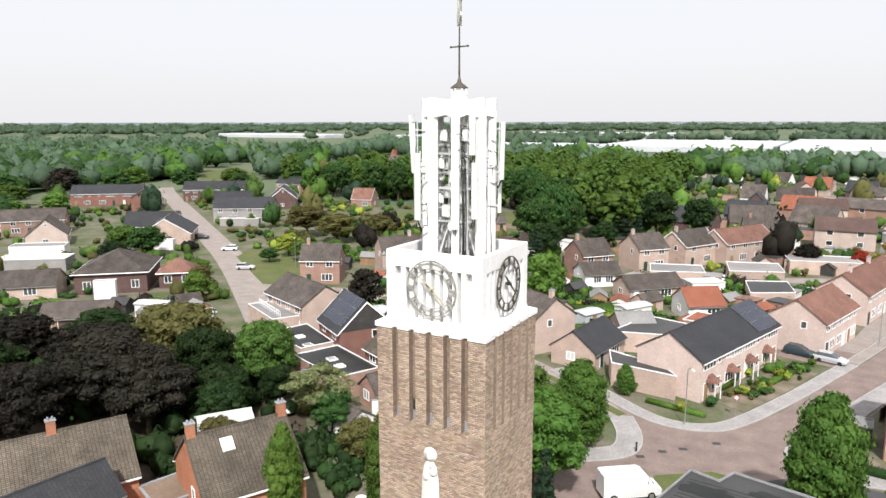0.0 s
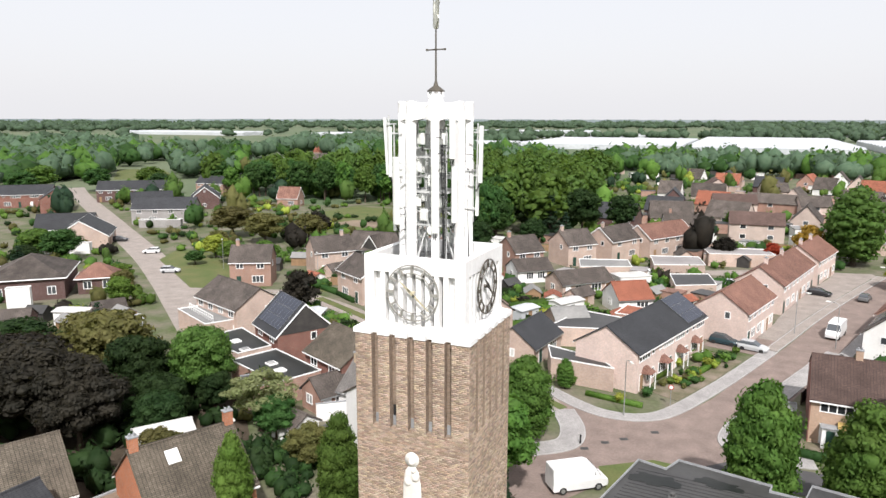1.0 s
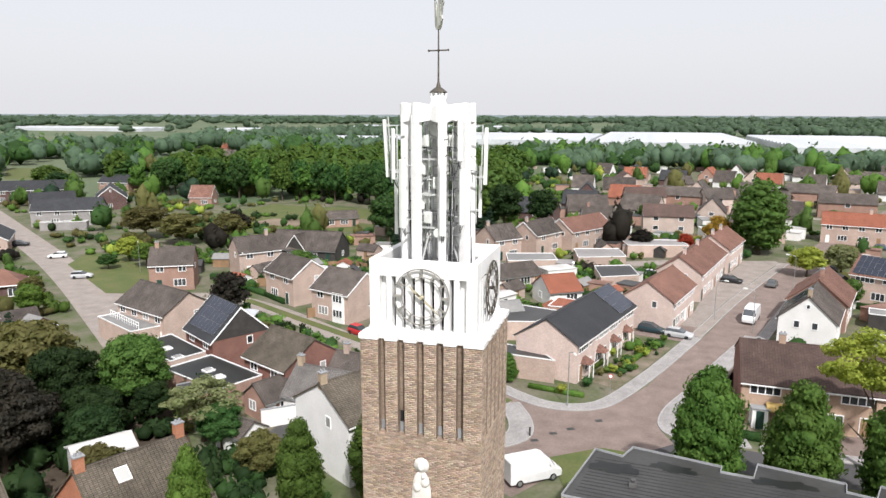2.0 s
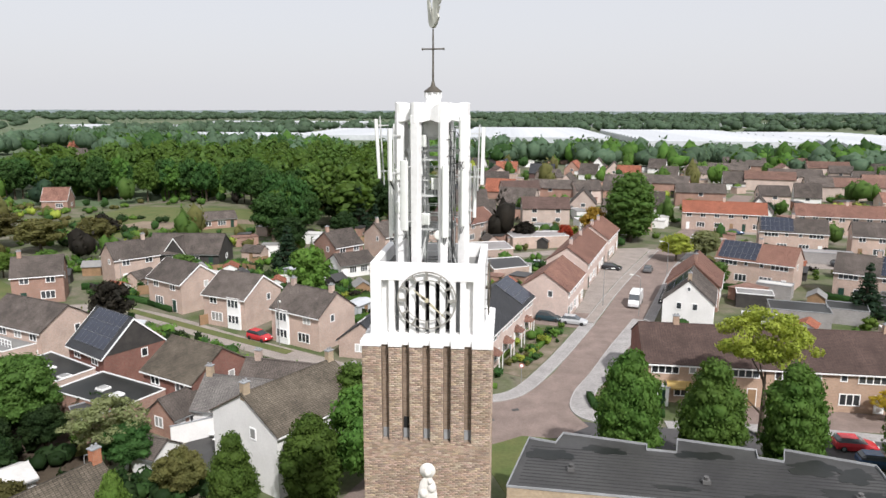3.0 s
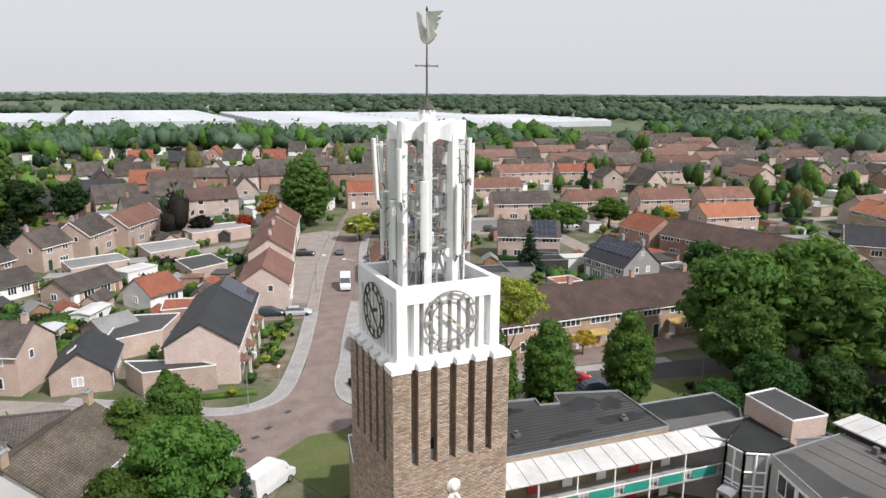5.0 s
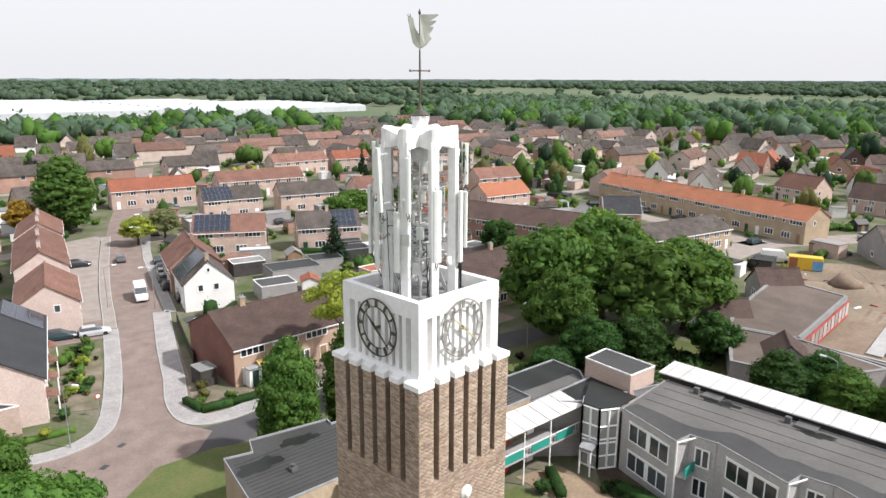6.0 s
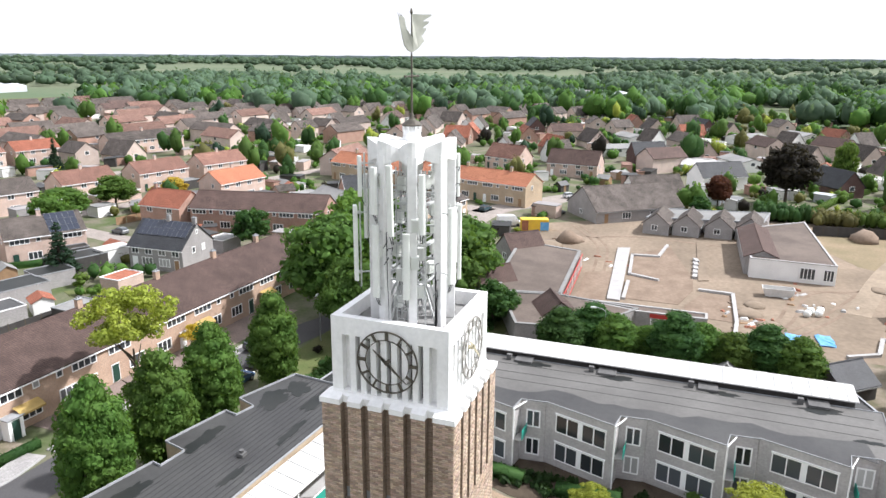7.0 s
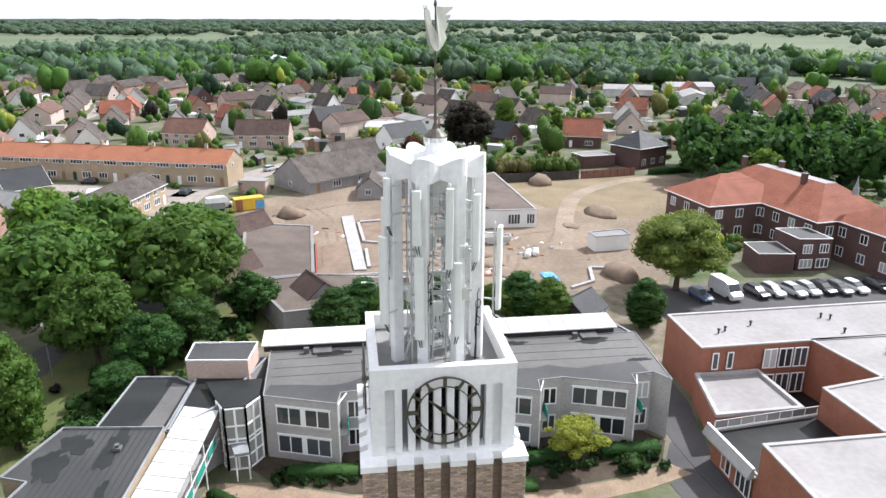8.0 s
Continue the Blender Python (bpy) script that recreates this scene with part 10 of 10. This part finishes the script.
for i, (y, c) in enumerate(((-22.0, "blue"), (-30.6, "black"), (-33.2, "silver"), (-36.2, "silver"), (-38.6, "silver"), (-41.0, "black"), (-43.4, "grey"), (-46.0, "white"), (-49.8, "black"))):
    car("car", c, 51.8 + 0.2 * (i % 3), y, 188 + 3 * (i % 2), {"blue": "pale blue car", "black": "black car", "silver": "silver car", "grey": "dark grey car", "white": "white car"}[c] + " in the row on the car park")
car("van", "white", 52.4, -26.0, 190, "white pick-up van in the row on the car park")


for x, y, c, a in ((11.8, 99.6, "black", 72), (10.4, 94.6, "grey", 72), (9.2, 89.8, "black", 160), (15.6, 113.8, "black", 72), (14.9, 109.6, "grey", 72), (20.0, 130.9, "silver", 72), (-4.0, 148.5, "silver", -20), (62, 155.6, "black", -12), (84, 151.5, "white", -12), (74.5, 128, "grey", 78), (69.5, 108, "silver", 80), (52, 196, "blue", -8), (-20, 152.5, "white", 15)):
    car("car", c, x, y, a, {"silver": "silver car", "grey": "dark grey car", "black": "black car", "blue": "dark blue car", "white": "white car"}[c] + " parked beside the houses")


# ---------------- sheds, fences and patios in the gardens ----------------
SHED_RND = random.Random(17)
SHED_KINDS = []
for w, d, h, r, wl, rf, lab in ((3.2, 2.6, 2.0, 2.9, M_DARKWOOD, M_BITUMEN, "black boarded garden shed with a felt roof"), (3.6, 2.8, 2.1, 3.0, M_WOOD, M_BITUMENGREY, "brown timber garden shed with a grey roof"), (5.0, 3.2, 2.3, 3.5, BP, M_ROOFGREY, "small brick outhouse with a tiled roof"), (3.4, 2.8, 2.2, 2.9, M_PLASTER, M_ROOFRED, "white garden house with a red roof"), (5.6, 3.0, 2.5, 2.75, M_PLASTER, M_STEELWHITE, "white veranda with a pale sheet roof"), (4.4, 3.0, 2.3, 2.55, M_GREENHOUSE, M_GREENHOUSE, "small glass garden greenhouse")):
    t = thing("garden_shed", pose(0, 0, -30), lab, "shed", "garden sheds")
    part("wall", Shape().extrude_x([(-d / 2, 0), (d / 2, 0), (d / 2, h), (0, r - 0.1), (-d / 2, h)], -w / 2, w / 2), wl, t)
    for sg in (-1, 1):
        sl = (r - h) / (d / 2)
        prof = [(0, r), (sg * (d / 2 + 0.25), h - 0.25 * sl), (sg * (d / 2 + 0.25), h - 0.25 * sl - 0.09), (0, r - 0.09)]
        part("roof", Shape().extrude_x(prof if sg < 0 else prof[::-1], -w / 2 - 0.2, w / 2 + 0.2), rf, t)
    part("door", Shape().box(-0.45, 0.45, -d / 2 - 0.04, -d / 2 - 0.001, 0.02, 1.9), M_DARKGREEN if wl is M_PLASTER else M_WOOD, t)
    SHED_KINDS.append([t, w, d, False])
YARDS = [([(-102, 128), (-96, 118), (-30, 88), (-12, 108), (-8, 128), (-30, 142), (-80, 152)], 30), ([(26, 92), (80, 96), (128, 112), (140, 140), (95, 150), (30, 160)], 26), ([(-60, 142), (20, 172), (20, 200), (-50, 200)], 9), ([(-118, 66), (-84, 66), (-66, 92), (-88, 104)], 8), ([(145, 60), (240, 20), (240, -40), (170, -30), (150, 0)], 14)]
for yard, n in YARDS:
    xs, ys = [p[0] for p in yard], [p[1] for p in yard]
    done = tries = 0
    while done < n and tries < 900:
        tries += 1
        x, y = SHED_RND.uniform(min(xs), max(xs)), SHED_RND.uniform(min(ys), max(ys))
        if not inside(x, y, yard) or not clear(x, y, 3.2):
            continue
        k = SHED_RND.choice(SHED_KINDS)
        m = pose(x, y, 0, 0, 0, SHED_RND.choice((-28, 62, 18, 108, -15, 75)) + SHED_RND.uniform(-4, 4))
        if not k[3]:
            k[0].matrix_basis, k[3] = m, True
        else:
            copy_thing(k[0], m)
        OCC.append((x, y, 2.4, 1.8, 0))
        done += 1
for k, row_ in enumerate(SHED_KINDS):
    if not row_[3]:
        row_[0].matrix_basis = pose(-96 + 6 * k, 160, 0)
done = tries = 0
while done < 26 and tries < 3000:
    tries += 1
    yard, _ = SHED_RND.choice(YARDS[:3])
    xs, ys = [p[0] for p in yard], [p[1] for p in yard]
    x, y = SHED_RND.uniform(min(xs), max(xs)), SHED_RND.uniform(min(ys), max(ys))
    a = radians(SHED_RND.choice((-28, 62, 18, -15, 75)))
    ln = SHED_RND.uniform(4, 8)
    q = (x + ln * math.cos(a), y + ln * math.sin(a))
    if inside(x, y, yard) and clear(x, y, 0.8) and clear(*q, 0.8) and clear((x + q[0]) / 2, (y + q[1]) / 2, 0.8):
        fence_line = [(x, y), q]
        t = thing("fence", pose(x, y, 0, 0, 0, math.degrees(a)), "board garden fence between two gardens", "fence", "garden fences")
        mt = SHED_RND.choice((M_WOOD, M_DARKWOOD, M_WOOD, M_PLASTER))
        for i in range(3):
            part("panel", Shape().box(ln / 3 * i + 0.05, ln / 3 * (i + 1) - 0.05, -0.03, 0.03, 0.05, 1.75), mt, t)
        done += 1
done = tries = 0
while done < 40 and tries < 3000:
    tries += 1
    yard, _ = SHED_RND.choice(YARDS[:4])
    xs, ys = [p[0] for p in yard], [p[1] for p in yard]
    x, y = SHED_RND.uniform(min(xs), max(xs)), SHED_RND.uniform(min(ys), max(ys))
    if inside(x, y, yard) and clear(x, y, 2.0):
        w, d = SHED_RND.uniform(1.6, 3.0), SHED_RND.uniform(1.4, 2.4)
        m = pose(x, y, 0, 0, 0, SHED_RND.choice((-28, 18, -15)))
        tagged(part("patio", Shape().box(-w, w, -d, d, -0.02, 0.055 + 0.002 * (done % 3)), SHED_RND.choice((M_SLAB, M_CLINKER, M_CLINKERPALE, M_GRASS)), at=m), "paved or mown garden patch", "patio", "", "structure")
        done += 1
wall_ = thing("garden_wall", pose(-45.6, 60.4, 0, 0, 0, 38), "white plastered garden wall beside the patio", "wall")
part("wall", Shape().box(0, 4.6, -0.12, 0.12, 0, 2.1), M_PLASTER, wall_)
part("coping", Shape().box(-0.04, 4.64, -0.16, 0.16, 2.1, 2.16), M_LEAD, wall_)


# ---------------- street furniture ----------------
def lamp_post(x, y, yaw, h=6.5):
    t = thing("street_lamp", pose(x, y, 0, 0, 0, yaw), "slender grey street lamp with a curved arm", "street lamp", "street lamps")
    part("pole", Shape().tube((0, 0, 0), (0, 0, h), 0.075, 0.045, 8), M_ZINC, t)
    s = Shape()
    prev = Vector((0, 0, h))
    for k in range(1, 7):
        a = math.pi / 2 * k / 6
        p = Vector((1.3 * (1 - math.cos(a)), 0, h + 0.5 * math.sin(a)))
        s.tube(prev, p, 0.04, n=6)
        prev = p
    part("arm", s, M_ZINC, t)
    part("lamp_head", Shape().extrude_x([(-0.13, h + 0.42), (0.13, h + 0.42), (0.09, h + 0.56), (-0.09, h + 0.56)], 1.2, 1.85), M_PANEL, t)


for x, y, a in ((-14.2, 75.6, -60), (10.6, 112.5, 160), (-44.5, 92.2, -60), (-82, 116.5, -60), (22, 144, 160), (5.4, 118, -20), (-45.2, 45.5, -30), (38.2, 49, 60), (-110, 121, -50), (39, 60, 200), (46, 24, 90), (70, 140, 0), (118, 137, 200)):
    lamp_post(x, y, a)
sg = thing("road_sign", pose(-9.6, 80.4, 0), "round plain traffic sign on a thin post", "sign")
part("post", Shape().tube((0, 0, 0), (0, 0, 2.6), 0.035, n=8), M_ZINC, sg)
part("disc", Shape().tube((0, 0, 2.5), (0, -0.03, 2.5), 0.30, n=24), M_REDPAINT, sg)
part("disc_face", Shape().tube((0, -0.031, 2.5), (0, -0.04, 2.5), 0.21, n=24), M_PVC, sg)
for x, y in ((-13.2, 69.6), (-14.9, 68.0), (-16.6, 65.8), (-10.4, 72.6)):
    part_ob = tagged(part("manhole_cover", Shape().box(-0.42, 0.42, -0.3, 0.3, -0.02, 0.052), M_BITUMEN, at=pose(x, y, 0, 0, 0, 25)), "dark iron manhole cover in the brick street", "manhole cover", "", "structure")
bn = thing("bollard", pose(-17.2, 66.6, 0.1), "dark metal street bollard on the pavement", "bollard")
part("post", Shape().lathe([(0.09, 0), (0.09, 0.85), (0.12, 0.88), (0.12, 0.95), (0.05, 1.02)], 12), M_BLACK, bn)
for x, y in ((-35.6, 44.6), (-39.5, 60.6), (-41.8, 62.2)):
    t = thing("garden_table", pose(x, y, 0.02), "round white garden table on a patio", "table")
    part("top", Shape().lathe([(0.5, 0.70), (0.52, 0.73), (0.5, 0.75)], 16), M_PVC, t)
    part("stem", Shape().lathe([(0.25, 0), (0.22, 0.04), (0.05, 0.08), (0.05, 0.70)], 10), M_PVC, t)
for x, y, z in ((-63, 70, 3.05), (-66.5, 72.4, 3.05), (-56.5, 67, 3.05), (-54, 65.4, 3.05)):
    t = thing("rooflight", pose(x, y, z - 0.02, 0, 0, -24), "white domed rooflight on a flat roof", "rooflight", "rooflights")
    part("kerb", Shape().box(-0.6, 0.6, -0.6, 0.6, 0, 0.2), M_PVC, t)
    part("dome", Shape().add([(-0.5, -0.5, 0.2), (0.5, -0.5, 0.2), (0.5, 0.5, 0.2), (-0.5, 0.5, 0.2), (-0.25, -0.25, 0.38), (0.25, -0.25, 0.38), (0.25, 0.25, 0.38), (-0.25, 0.25, 0.38)], [(0, 1, 5, 4), (1, 2, 6, 5), (2, 3, 7, 6), (3, 0, 4, 7), (4, 5, 6, 7)]), M_CURTAIN, t)
bal = thing("roof_balustrade", pose(-80.0, 80.6, 3.1, 0, 0, -27), "white balustrade round a flat roof terrace", "balustrade")
for i in range(13):
    part("post", Shape().box(-4.8 + 0.8 * i, -4.72 + 0.8 * i, -0.04, 0.04, 0.05, 1.0), M_PVC, bal)
part("handrail", Shape().box(-4.9, 4.9, -0.05, 0.05, 1.0, 1.07), M_PVC, bal)
part("lower_rail", Shape().box(-4.9, 4.9, -0.03, 0.03, 0.5, 0.56), M_PVC, bal)


# ---------------- bricks of the tower, course by course ----------------
BW, BH, GAP = 0.21, 0.0645, 0.0115
BZ0 = 13.0
brick_rs = np.random.RandomState(3)


def pier_spans(z):
    if z < 21.04:
        return [(-HB, HB)]
    xs = [-HB] + [v for c, w in NICHES for v in (c - w, c + w)] + [HB]
    return list(zip(xs[0::2], xs[1::2]))


def course(z, row):
    """Brick ends of one course: x from, x to."""
    out = []
    for a, b in pier_spans(z):
        x = a - (BW + GAP) * 0.5 * (row % 2)
        while x < b - 0.02:
            x0, x1 = max(x, a), min(x + BW, b)
            if x1 - x0 > 0.03:
                out.append((x0, x1))
            x += BW + GAP
    return out


one = Shape().add([(-0.5, 0, -0.5), (0.5, 0, -0.5), (0.5, 0, 0.5), (-0.5, 0, 0.5), (-0.49, -1, -0.46), (0.49, -1, -0.46), (0.49, -1, 0.46), (-0.49, -1, 0.46)],
                  [(4, 5, 6, 7), (0, 1, 5, 4), (1, 2, 6, 5), (2, 3, 7, 6), (3, 0, 4, 7)])
one_mesh = one.mesh("brick", M_BRICKSINGLE)
ov, of = np.array(one.v), np.array(one.f)
singles = 0
for deg, nm in FACES:
    if nm == "north":
        continue
    vs, fs, o = [], [], 0
    z, row = BZ0, 0
    rot = np.array(facing(deg).to_3x3())
    while z + BH < ZC - 0.005:
        for x0, x1 in course(z, row):
            proud = brick_rs.uniform(0.004, 0.013)
            size = np.array([x1 - x0, proud, BH * brick_rs.uniform(0.94, 1.0)])
            mid = np.array([(x0 + x1) / 2, -HB + 0.0005, z + BH / 2])
            if nm == "south" and 20.25 < z < 21.0 and singles < 220:
                m = Matrix.Translation(mid) @ Matrix.Diagonal((*size, 1))
                part("brick", one_mesh, None, tower, at=m)
                singles += 1
            else:
                vs.append((ov * size + mid) @ rot.T)
                fs.append(of + o)
                o += len(ov)
        z += BH + GAP
        row += 1
    ob = part("brick_facing", raw_mesh("brick_facing", np.concatenate(vs), [np.concatenate(fs)], M_BRICKPIECE), None, tower, "brown and buff bricks laid in courses")
    ob["kind"] = "stuff"
